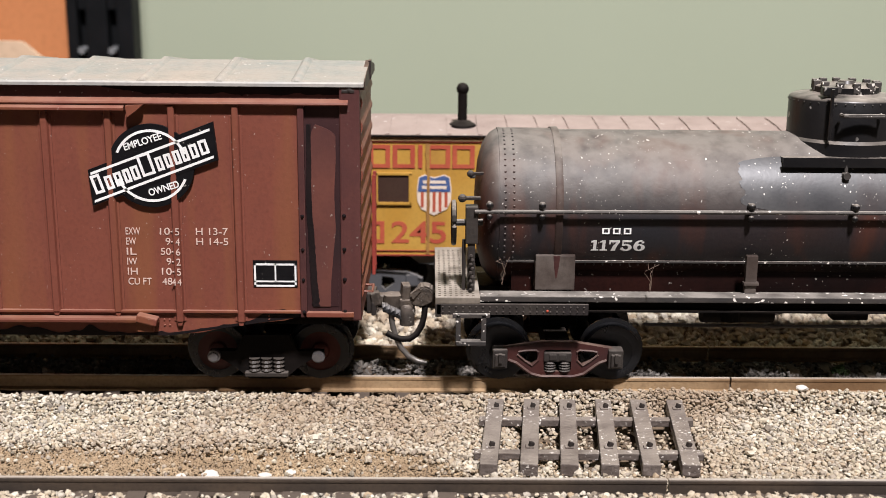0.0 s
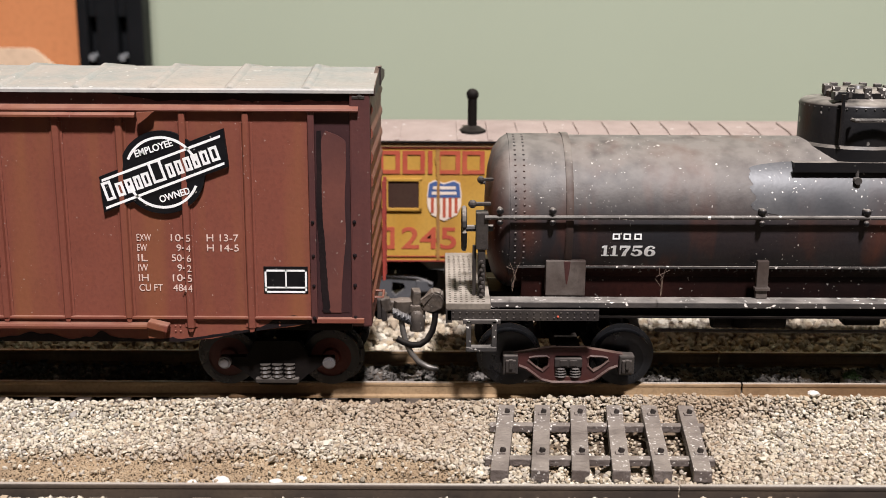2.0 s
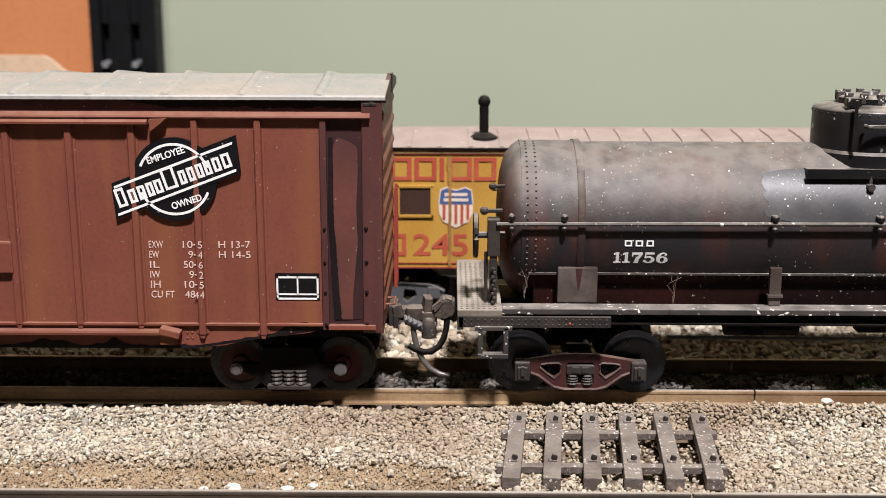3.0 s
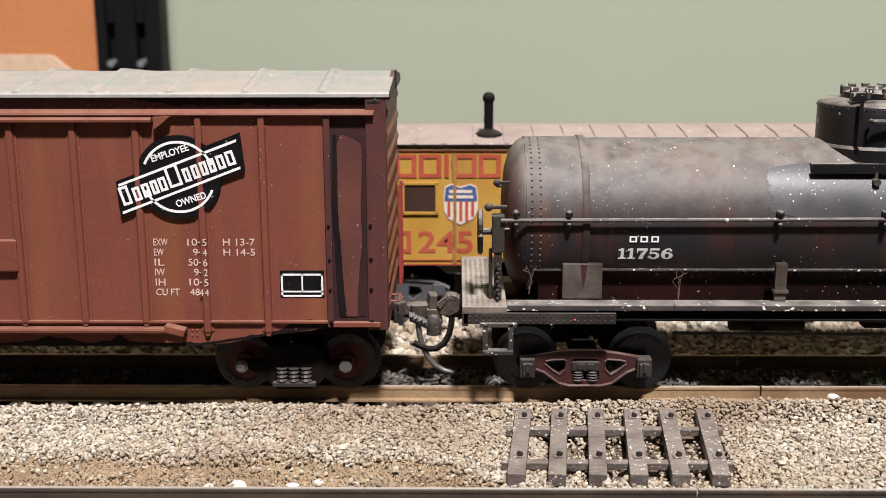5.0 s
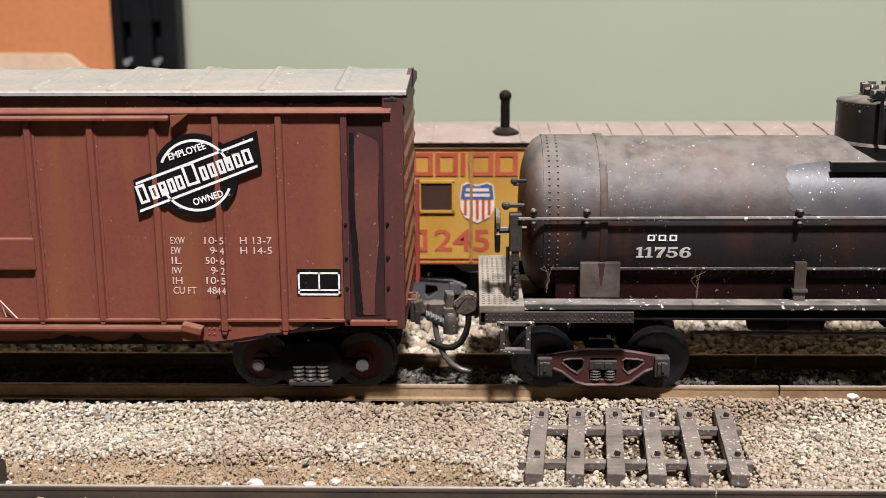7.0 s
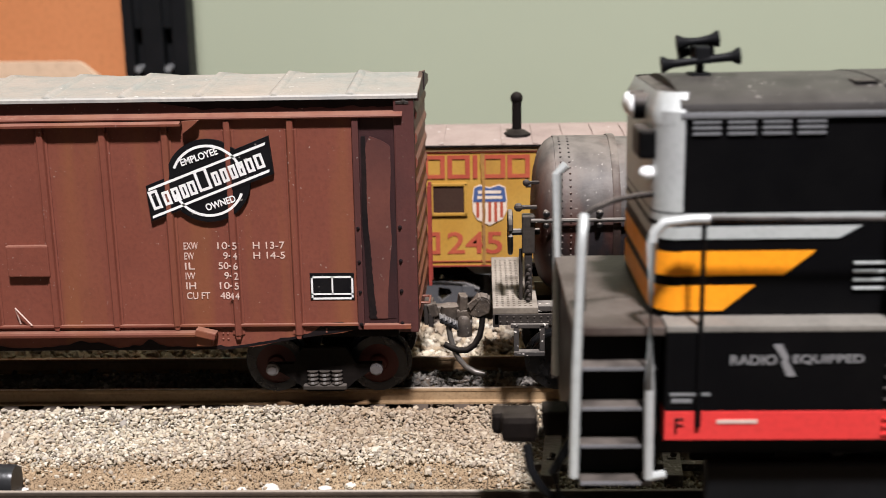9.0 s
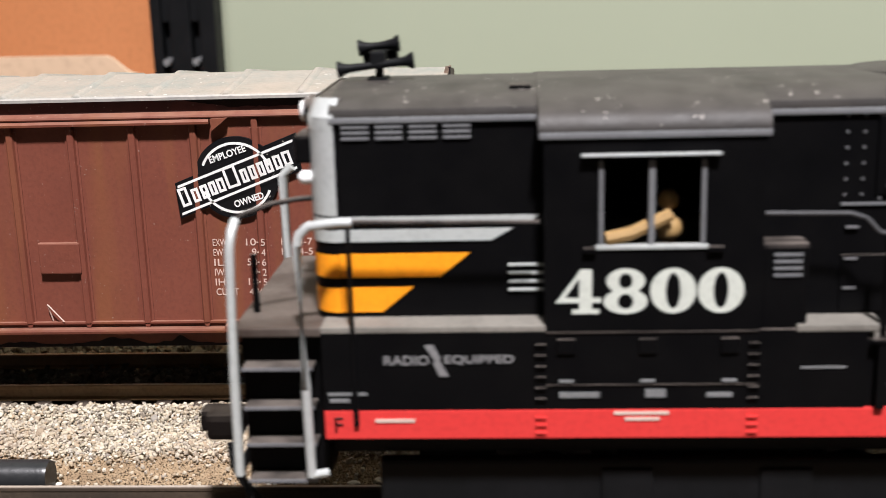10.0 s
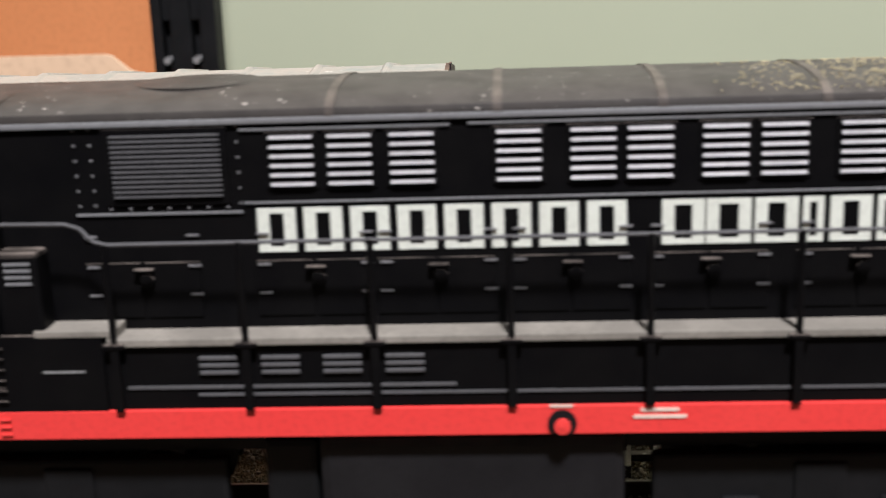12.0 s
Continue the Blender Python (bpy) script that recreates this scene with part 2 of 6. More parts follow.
GREY_PLASTIC = material("grey_plastic", (0.16, 0.165, 0.165), 0.5, 0, (0.2, 0.2, 0.2), bump=0.05)
BEIGE_CARD = material("beige_card", (0.5376, 0.384, 0.2592), 0.7, 0, (0.6336, 0.4416, 0.288), grain=400.0, patch=20.0, bump=0.1)
GROUND = material("glued_scenery_dirt", (0.10, 0.071, 0.046), 0.9, 0, (0.15, 0.107, 0.068), grain=1300.0, patch=90.0, amount=0.9, bump=0.9)
SAND = material("sandy_dirt", (0.30, 0.21, 0.125), 0.95, 0, (0.25, 0.175, 0.105), grain=1500.0, patch=110.0, amount=0.9, bump=0.8,
                island=[(0.29, 0.205, 0.12), (0.36, 0.265, 0.165), (0.33, 0.23, 0.13), (0.42, 0.325, 0.21), (0.31, 0.23, 0.145)])
STONES = material("ballast_stone", (0.46, 0.38, 0.28), 0.85, 0, (0.25, 0.17, 0.105), grain=2500.0, patch=26.0, amount=0.7, bump=0.4,
                  island=[(0.14, 0.12, 0.095), (0.38, 0.335, 0.245), (0.51, 0.45, 0.335), (0.32, 0.24, 0.155), (0.63, 0.575, 0.46), (0.39, 0.36, 0.305),
                          (0.55, 0.485, 0.365), (0.21, 0.18, 0.145), (0.72, 0.67, 0.55), (0.35, 0.27, 0.175), (0.28, 0.255, 0.22)])
# Dirty grey ballast, coloured darker still for the shade beneath the cars.
DIRTY_SHADED_STONES = material("shade_deepened_ballast", (0.13, 0.115, 0.10), 0.8, 0, (0.05, 0.043, 0.038), grain=2500.0, patch=60.0, amount=0.8, bump=0.5,
                        island=[(0.06, 0.052, 0.045), (0.15, 0.135, 0.12), (0.10, 0.088, 0.076), (0.22, 0.20, 0.175), (0.12, 0.105, 0.09), (0.30, 0.275, 0.24)])
WHITE_STONE = material("white_stone", (0.58, 0.54, 0.48), 0.8, 0, (0.6, 0.55, 0.47), bump=0.3)
FOLIAGE = material("green_tuft", (0.05, 0.085, 0.03), 0.9, 0, (0.09, 0.10, 0.04), bump=0.4)
RUBBER = material("black_pipe", (0.018, 0.019, 0.020), 0.35, 0, (0.03, 0.03, 0.03), bump=0.1)
GLASS = material("dark_window", (0.045, 0.024, 0.019), 0.15, 0, (0.05, 0.03, 0.02), bump=0.0)
HAIR = material("fibre", (0.16, 0.11, 0.08), 0.6, 0)


def thing(name, at, label, category, group="", kind=""):
    e = new(name)
    e.empty_display_size = 0.01
    e.location = [c * MM for c in at]
    ORIGIN[e.name] = Vector(at)
    return tagged(e, label, category, group, kind)


def link(name, bm, mat, at, smooth=False):
    """A mesh object from a bmesh drawn in layout millimetres, with its origin at the given point."""
    bmesh.ops.recalc_face_normals(bm, faces=bm.faces)
    bm.transform(Matrix.Scale(MM, 4) @ Matrix.Translation(-Vector(at)))
    me = bpy.data.meshes.new(name)
    bm.to_mesh(me)
    bm.free()
    me.materials.append(mat)
    if smooth:
        for p in me.polygons:
            p.use_smooth = True
        me.set_sharp_from_angle(angle=radians(38))
    return new(name, me)


def part(name, bm, mat, parent, label="", smooth=False):
    at = ORIGIN[parent.name]
    ob = link(name, bm, mat, at, smooth)
    ob.parent = parent
    ORIGIN[ob.name] = at
    return tagged(ob, label)


def solid(name, bm, mat, at, label, category, group="", kind="", smooth=False):
    """A top-level thing of one mesh."""
    ob = link(name, bm, mat, at, smooth)
    ob.location = [c * MM for c in at]
    return tagged(ob, label, category, group, kind)


def box(bm, x0, x1, y0, y1, z0, z1, bevel=0.0, turn=None):
    r = bmesh.ops.create_cube(bm, size=1)
    vs = r["verts"]
    bmesh.ops.scale(bm, vec=(x1 - x0, y1 - y0, z1 - z0), verts=vs)
    if bevel > 0:
        es = list({e for v in vs for e in v.link_edges})
        out = bmesh.ops.bevel(bm, geom=es, offset=bevel, segments=2, affect="EDGES", profile=0.6)
        vs = list({v for f in out["faces"] for v in f.verts} | {v for v in vs if v.is_valid})
    m = Matrix.Translation(((x0 + x1) / 2, (y0 + y1) / 2, (z0 + z1) / 2))
    if turn:
        m = m @ Euler([radians(a) for a in turn]).to_matrix().to_4x4()
    bmesh.ops.transform(bm, matrix=m, verts=vs)
    return vs


def cyl(bm, a, b, r, seg=16, r2=None):
    a, b = Vector(a), Vector(b)
    d = b - a
    m = Matrix.Translation((a + b) / 2) @ d.to_track_quat("Z", "Y").to_matrix().to_4x4()
    bmesh.ops.create_cone(bm, cap_ends=True, segments=seg, radius1=r, radius2=r if r2 is None else r2, depth=d.length, matrix=m)


def ball(bm, c, r, u=10, v=6):
    bmesh.ops.create_uvsphere(bm, u_segments=u, v_segments=v, radius=r, matrix=Matrix.Translation(c))


def tube(bm, pts, r, seg=8):
    """A bent rod through the points."""
    pts = [Vector(p) for p in pts]
    rings = []
    for i, p in enumerate(pts):
        d = (pts[min(i + 1, len(pts) - 1)] - pts[max(i - 1, 0)]).normalized()
        q = d.to_track_quat("Z", "Y")
        rings.append([bm.verts.new(p + q @ Vector((r * math.cos(2 * math.pi * k / seg), r * math.sin(2 * math.pi * k / seg), 0)))
                      for k in range(seg)])
    for a, b in zip(rings, rings[1:]):
        for k in range(seg):
            bm.faces.new((a[k], a[(k + 1) % seg], b[(k + 1) % seg], b[k]))
    bm.faces.new(rings[0][::-1])
    bm.faces.new(rings[-1])


def arc(cx, cz, r, a0, a1, n, y):
    return [(cx + r * math.cos(radians(a0 + (a1 - a0) * k / n)), y, cz + r * math.sin(radians(a0 + (a1 - a0) * k / n))) for k in range(n + 1)]


def prism(bm, poly, y0, y1):
    """A plate: an outline in x and z, from y0 to y1."""
    lo = [bm.verts.new((x, y0, z)) for x, z in poly]
    hi = [bm.verts.new((x, y1, z)) for x, z in poly]
    bm.faces.new(lo)
    bm.faces.new(hi[::-1])
    for k in range(len(poly)):
        j = (k + 1) % len(poly)
        bm.faces.new((lo[j], lo[k], hi[k], hi[j]))


def extrude_x(bm, poly, x0, x1):
    """A long section: an outline in y and z, from x0 to x1."""
    lo = [bm.verts.new((x0, y, z)) for y, z in poly]
    hi = [bm.verts.new((x1, y, z)) for y, z in poly]
    bm.faces.new(lo)
    bm.faces.new(hi[::-1])
    for k in range(len(poly)):
        j = (k + 1) % len(poly)
        bm.faces.new((lo[j], lo[k], hi[k], hi[j]))


def extrude_z(bm, poly, z0, z1):
    """An upright section: an outline in x and y, from z0 to z1."""
    lo = [bm.verts.new((x, y, z0)) for x, y in poly]
    hi = [bm.verts.new((x, y, z1)) for x, y in poly]
    bm.faces.new(lo)
    bm.faces.new(hi[::-1])
    for k in range(len(poly)):
        j = (k + 1) % len(poly)
        bm.faces.new((lo[j], lo[k], hi[k], hi[j]))


def cast_plate(bm, outer, holes, y0, y1):
    """A plate with holes: outlines in x and z, from y0 to y1."""
    edges = []
    for loop in [outer] + holes:
        vs = [bm.verts.new((px, y0, pz)) for px, pz in loop]
        edges += [bm.edges.new((vs[k], vs[(k + 1) % len(vs)])) for k in range(len(vs))]
    bmesh.ops.triangle_fill(bm, use_beauty=True, use_dissolve=False, edges=edges)
    out = bmesh.ops.extrude_face_region(bm, geom=list(bm.faces))
    bmesh.ops.translate(bm, vec=(0, y1 - y0, 0), verts=[g for g in out["geom"] if isinstance(g, bmesh.types.BMVert)])


def numeral(bm, digit, x, z, w, h, y, deep=0.1):
    """One slab-serif numeral of thick and thin strokes; (x, z) is its lower left corner."""
    layer = [0]

    def plate(pts):
        layer[0] += 1
        prism(bm, [(x + u * w, z + v * h) for u, v in pts], y - 0.012 * layer[0], y + deep)

    def bowl(cu, cv, ru, rv, iu, iv, a0=0, a1=360, n=28):
        layer[0] += 1
        whole = abs(a1 - a0) >= 360
        rings = []
        for k in range(n if whole else n + 1):
            t = radians(a0 + (a1 - a0) * k / n)
            c, d = math.cos(t), math.sin(t)
            rings.append([bm.verts.new((x + (cu + a * c) * w, yy, z + (cv + e * d) * h)) for yy in (y - 0.012 * layer[0], y + deep) for a, e in ((ru, rv), (iu, iv))])
        for k in range(n):
            p, q = rings[k], rings[(k + 1) % len(rings)]
            for i, j in ((0, 1), (1, 3), (3, 2), (2, 0)):
                bm.faces.new((p[i], p[j], q[j], q[i]))
        if not whole:
            bm.faces.new([rings[0][i] for i in (0, 1, 3, 2)])
            bm.faces.new([rings[-1][i] for i in (2, 3, 1, 0)])
    if digit == "0":
        bowl(0.5, 0.5, 0.5, 0.51, 0.16, 0.40)
    elif digit == "8":
        bowl(0.5, 0.73, 0.42, 0.28, 0.15, 0.17)
        bowl(0.5, 0.27, 0.48, 0.28, 0.17, 0.17)
    elif digit == "4":
        plate([(0.52, 0), (0.80, 0), (0.80, 1), (0.52, 1)])
        plate([(0.0, 0.25), (0.16, 0.30), (0.56, 0.86), (0.80, 1), (0.56, 1)])
        plate([(0.0, 0.25), (1.0, 0.25), (1.0, 0.36), (0.10, 0.36)])
        plate([(0.36, 0), (0.96, 0), (0.96, 0.10), (0.36, 0.10)])
    elif digit == "1":
        plate([(0.36, 0), (0.70, 0), (0.70, 1), (0.36, 1)])
        plate([(0.12, 0), (0.94, 0), (0.94, 0.13), (0.12, 0.13)])
        plate([(0.12, 0.76), (0.36, 0.82), (0.40, 1), (0.30, 0.96), (0.12, 0.90)])
    elif digit == "7":
        plate([(0.06, 0.80), (0.98, 0.80), (0.98, 1), (0.06, 1)])
        plate([(0.24, 0), (0.62, 0), (0.70, 0.36), (0.98, 0.82), (0.98, 0.90), (0.74, 0.84), (0.40, 0.44)])
        plate([(0.06, 0.62), (0.16, 0.62), (0.22, 0.84), (0.06, 0.84)])
    elif digit == "5":
        plate([(0.14, 0.82), (0.90, 0.82), (0.94, 1), (0.14, 1)])
        plate([(0.14, 0.46), (0.24, 0.48), (0.26, 0.86), (0.14, 0.86)])
        bowl(0.46, 0.32, 0.50, 0.33, 0.20, 0.20, -150, 140)
        plate([(0.0, 0.12), (0.14, 0.10), (0.26, 0.22), (0.20, 0.32), (0.04, 0.30)])
    elif digit == "6":
        bowl(0.5, 0.32, 0.48, 0.33, 0.17, 0.21)
        bowl(0.60, 0.46, 0.58, 0.54, 0.28, 0.42, 75, 200)
        plate([(0.66, 0.74), (0.84, 0.72), (0.90, 0.86), (0.74, 0.94)])


def lathe(bm, profile, centre, axis="y", seg=28, caps=True):
    """A turned body: (distance along the axis, radius) round a line through the centre."""
    rings = []
    for d, r in profile:
        ring = []
        for k in range(seg):
            a = 2 * math.pi * k / seg
            c, s = r * math.cos(a), r * math.sin(a)
            p = {"x": (d, c, s), "y": (c, d, s), "z": (c, s, d)}[axis]
            ring.append(bm.verts.new(Vector(centre) + Vector(p)))
        rings.append(ring)
    for a, b in zip(rings, rings[1:]):
        for k in range(seg):
            bm.faces.new((a[k], a[(k + 1) % seg], b[(k + 1) % seg], b[k]))
    if caps:
        bm.faces.new(rings[0])
        bm.faces.new(rings[-1][::-1])


def rivet(bm, c, r=0.28, axis="y"):
    m = Matrix.Translation(c)
    if axis == "y":
        m = m @ Matrix.Rotation(radians(90), 4, "X")
    bmesh.ops.create_cone(bm, cap_ends=True, segments=6, radius1=r, radius2=r * 0.5, depth=r, matrix=m)


def writing(name, text, x, y, z, height, mat, parent, width=None, bold=0.0, label="", shear=0.0, turn=0.0, wrap=None):
    """Characters on a side that faces the camera; (x, z) is the lower left corner, in millimetres."""
    cu = bpy.data.curves.new(name, "FONT")
    cu.body, cu.size, cu.extrude, cu.offset, cu.shear = text, 1.0, 0.02, bold, shear
    tmp = bpy.data.objects.new(name, cu)
    me = bpy.data.meshes.new_from_object(tmp)
    bpy.data.objects.remove(tmp)
    co = np.empty(len(me.vertices) * 3)
    me.vertices.foreach_get("co", co)
    co = co.reshape(-1, 3)
    lo, hi = co.min(0), co.max(0)
    s = height / (hi[1] - lo[1])
    sx = s if width is None else width / (hi[0] - lo[0])
    at = ORIGIN[parent.name]
    out = np.empty_like(co)
    px, pz = (co[:, 0] - lo[0]) * sx, (co[:, 1] - lo[1]) * s
    c, si = math.cos(radians(turn)), math.sin(radians(turn))
    out[:, 0] = (x + px * c - pz * si - at[0]) * MM
    out[:, 1] = (y - co[:, 2] * 2.0 - at[1]) * MM
    out[:, 2] = (z + px * si + pz * c - at[2]) * MM
    if wrap:
        r, zc = wrap
        zz = out[:, 2] / MM + at[2]
        out[:, 1] = (-np.sqrt(r * r - (zz - zc) ** 2) - co[:, 2] * 2.0 - at[1]) * MM
    me.vertices.foreach_set("co", out.ravel())
    me.materials.clear()
    me.materials.append(mat)
    ob = new(name, me)
    ob.parent = parent
    ORIGIN[ob.name] = at
    return tagged(ob, label)


def bars(name, rows, mat, parent, label="", bevel=0.0):
    """One small part for each box of the rows."""
    for row in rows:
        b = bmesh.new()
        box(b, *row, bevel)
        part(name, b, mat, parent, label)


def stems(bm, x, z, w, h, y, stroke, turn=0.0, slim=0.3):
    """One plain emblem stroke pair of letter size, standing for a name."""
    c, s = math.cos(radians(turn)), math.sin(radians(turn))

    def plate(u0, u1, v0, v1):
        prism(bm, [(x + u * c - v * s, z + u * s + v * c) for u, v in ((u0, v0), (u1, v0), (u1, v1), (u0, v1))], y, y + 0.1)
    plate(0, stroke, 0, h)
    plate(w - stroke, w, 0, h)
    plate(stroke, w - stroke, 0, slim)
    plate(stroke, w - stroke, h - slim, h)

# ---- the room and the layout ----
def room():
    b = bmesh.new(); box(b, -1600, 1600, 345, 700, -1000, 1600)
    solid("wall_north", b, WALL_GREEN, (0, 345, -1000), "sage green painted plain room wall", "wall", kind="structure")
    b = bmesh.new(); box(b, -1600, 1600, -1780, -1700, -1000, 1600)
    solid("wall_south", b, PLASTER, (0, -1700, -1000), "unseen plastered room wall, kept dark to limit bounced light", "wall", kind="structure")
    b = bmesh.new(); box(b, -1680, -1600, -1780, 700, -1000, 1600)
    solid("wall_west", b, PLASTER, (-1600, 0, -1000), "unseen plastered room wall, kept dark to limit bounced light", "wall", kind="structure")
    b = bmesh.new(); box(b, 1600, 1680, -1780, 700, -1000, 1600)
    solid("wall_east", b, PLASTER, (1600, 0, -1000), "unseen plastered room wall, kept dark to limit bounced light", "wall", kind="structure")
    b = bmesh.new(); box(b, -1680, 1680, -1780, 700, -1080, -1000)
    solid("floor", b, FLOORING, (0, 0, -1000), "brown room floor", "floor", kind="structure")
    b = bmesh.new(); box(b, -1680, 1680, -1780, 700, 1600, 1660)
    solid("ceiling", b, PLASTER, (0, 0, 1600), "unseen plain ceiling, kept dark to limit bounced light", "ceiling", kind="structure")


room()

X0, X1 = -700, 900
TRACKS = {"boxcar": 0.0, "loco": -57.0, "caboose": 52.0}
BED = -4.2


def ground_height(x, y):
    """Top of the scenery: a low crown under each track, a sandy dip between the two near ones."""
    z = BED
    n = noise.noise(Vector((x * 0.05, y * 0.07, 0.3))) * 0.5 + noise.noise(Vector((x * 0.3, y * 0.3, 4.0))) * 0.22
    if -46 < y < -34:
        z += 0.8 * math.sin((y + 46) / 12 * math.pi) * (0.6 if x < 12 else 0.2)
    if -17 < y < -9:
        z += (0.9 + 1.5 * min(1.0, max(0.0, (x - 2) / 30))) * (1 - abs(y + 13) / 4)
    return z + n


def layout():
    b = bmesh.new()
    box(b, -1500, 1500, -150, 135, -60, -6.5, 0)
    box(b, -1500, 1500, 135, 344, -84, -60)
    solid("layout_table", b, GROUND, (0, 0, -60), "brown scenery-covered model railway table", "table", kind="structure")
    b = bmesh.new()
    box(b, -1450, -1400, -140, -90, -1000, -60); box(b, 1400, 1450, -140, -90, -1000, -60)
    box(b, -1450, -1400, 280, 330, -1000, -84); box(b, 1400, 1450, 280, 330, -1000, -84)
    solid("table_trestle", b, TIE_WOOD, (0, 0, -1000), "wooden legs under the layout table", "trestle", kind="structure")
    xs = np.concatenate([np.arange(X0, -90, 12.0), np.arange(-90, 130, 1.6), np.arange(130, X1, 12.0)])
    ys = np.concatenate([np.arange(-110, -50, 3.0), np.arange(-50, 10, 1.2), np.arange(10, 40, 2.5), np.arange(40, 136, 10.0)])
    verts = [(x * MM, y * MM, ground_height(x, y) * MM) for y in ys for x in xs]
    w = len(xs)
    faces = [(j * w + i, j * w + i + 1, (j + 1) * w + i + 1, (j + 1) * w + i) for j in range(len(ys) - 1) for i in range(w - 1)]
    me = bpy.data.meshes.new("ground")
    me.from_pydata(verts, [], faces)
    me.materials.append(GROUND)
    for p in me.polygons:
        p.use_smooth = True
    tagged(new("ground", me), "brown glued earth and fine grit of the layout", "ground", kind="structure")


layout()


def stones(name, mat, spots, label, category="ballast"):
    """Many small angular stones as one object. spots: rows of x, y, z, size."""
    t = bmesh.new()
    a = (1 + 5 ** 0.5) / 2
    for p in ((-1, a, 0), (1, a, 0), (-1, -a, 0), (1, -a, 0), (0, -1, a), (0, 1, a), (0, -1, -a), (0, 1, -a), (a, 0, -1), (a, 0, 1), (-a, 0, -1), (-a, 0, 1)):
        t.verts.new(Vector(p).normalized())
    bmesh.ops.convex_hull(t, input=t.verts)
    t.verts.index_update()
    base = np.array([v.co[:] for v in t.verts])
    tri = np.array([[v.index for v in f.verts] for f in t.faces])
    t.free()
    rng = np.random.default_rng(7)
    spots = np.array(spots)
    k, nv = len(spots), len(base)
    shape = base[None] * (1 + rng.uniform(-0.3, 0.3, (k, nv, 1)))
    shape = shape * rng.uniform(0.6, 1.3, (k, 1, 3)) * np.array([1, 1, 0.85])
    a = rng.uniform(0, 2 * np.pi, k)
    tilt = rng.uniform(-0.7, 0.7, k)
    ca, sa, ct, st = np.cos(a)[:, None], np.sin(a)[:, None], np.cos(tilt)[:, None], np.sin(tilt)[:, None]
    x, y, z = shape[..., 0], shape[..., 1], shape[..., 2]
    y, z = y * ct - z * st, y * st + z * ct
    x, y = x * ca - y * sa, x * sa + y * ca
    v = np.stack([x, y, z], -1) * spots[:, 3][:, None, None] + spots[:, None, :3]
    f = tri[None] + (np.arange(k) * nv)[:, None, None]
    me = bpy.data.meshes.new(name)
    v = (v * MM).reshape(-1, 3)
    f = f.reshape(-1, 3)
    me.vertices.add(len(v)); me.vertices.foreach_set("co", v.ravel())
    me.loops.add(f.size); me.loops.foreach_set("vertex_index", f.ravel().astype(np.int32))
    me.polygons.add(len(f)); me.polygons.foreach_set("loop_start", np.arange(0, f.size, 3, dtype=np.int32))
    me.update(calc_edges=True); me.validate(); me.shade_flat()
    me.materials.append(mat)
    return tagged(new(name, me), label, category, kind="stuff")


def scatter(x0, x1, y0, y1, step, size, lift=0.0, keep=None, seed=1):
    rng = np.random.default_rng(seed)
    out = []
    for x in np.arange(x0, x1, step):
        for y in np.arange(y0, y1, step):
            px, py = x + rng.uniform(-step, step) * 0.6, y + rng.uniform(-step, step) * 0.6
            if keep and rng.random() > keep(px, py):
                continue
            s = size * rng.uniform(0.65, 1.3)
            out.append((px, py, ground_height(px, py) + lift + s * 0.25, s))
    return out


def near_mix(x, y):
    """How thickly the shoulder is covered: thinner over the sandy strip beside the near rail."""
    if x < 24:
        edge = -14.0 * min(1.0, max(0.0, (x - 2) / 20)) ** 1.5 - 30.2 + 3.0 * noise.noise(Vector((x * 0.08, 0, 0))) + 1.5 * noise.noise(Vector((x * 0.5, 3.0, 0)))
        return 0.96 if y > edge else (0.4 if y > edge - 1.6 else (0.16 if y > edge - 3.5 else 0.04))
    if 19 < x < 52 and -40 < y < -19:
        return 0.12
    return 0.97 if y > -45 else 0.5


spots = scatter(-78, 108, -46.5, -10.0, 0.55, 0.31, 0.50, near_mix, 1) + scatter(-78, 108, -44, -9.6, 0.50, 0.31, 0.92, near_mix, 2)
spots += scatter(-78, 108, -44, -9.8, 0.9, 0.38, 1.2, lambda x, y: 0.5 * near_mix(x, y), 12)
spots += scatter(-78, 108, -43, -11, 3.2, 0.55, 1.3, lambda x, y: 0.4 * near_mix(x, y), 13)
stones("ballast_shoulder", STONES, spots, "cream and grey ballast stones beside the track")
spots = scatter(-90, 120, -7.4, 7.2, 0.7, 0.40, 1.35, lambda x, y: 0.9, 3)
spots += scatter(-90, 120, -7.4, 7.2, 1.3, 0.5, 1.8, lambda x, y: 0.6 if noise.noise(Vector((x * 0.12, y * 0.2, 1))) > -0.1 else 0.15, 14)
stones("ballast_between_rails", DIRTY_SHADED_STONES, spots, "dirty grey ballast between the rails, darkened for shade under the cars")
spots = scatter(-95, 140, 9.5, 42, 1.5, 0.85, 0.5, None, 4)
stones("ballast_behind", STONES, spots, "cream ballast stones behind the train")
spots = scatter(-80, 110, -62, -50.0, 0.7, 0.45, 2.2, lambda x, y: 0.9, 5)
stones("ballast_near_track", STONES, spots, "ballast between the near rails")
spots = scatter(-80, 30, -47.0, -28, 0.31, 0.19, 0.32, lambda x, y: 0.97 - 0.8 * min(1.0, max(0.0, (x - 4) / 18)), 6)
stones("dirt_grit", SAND, spots, "fine sandy brown grit along the near rail", "grit")


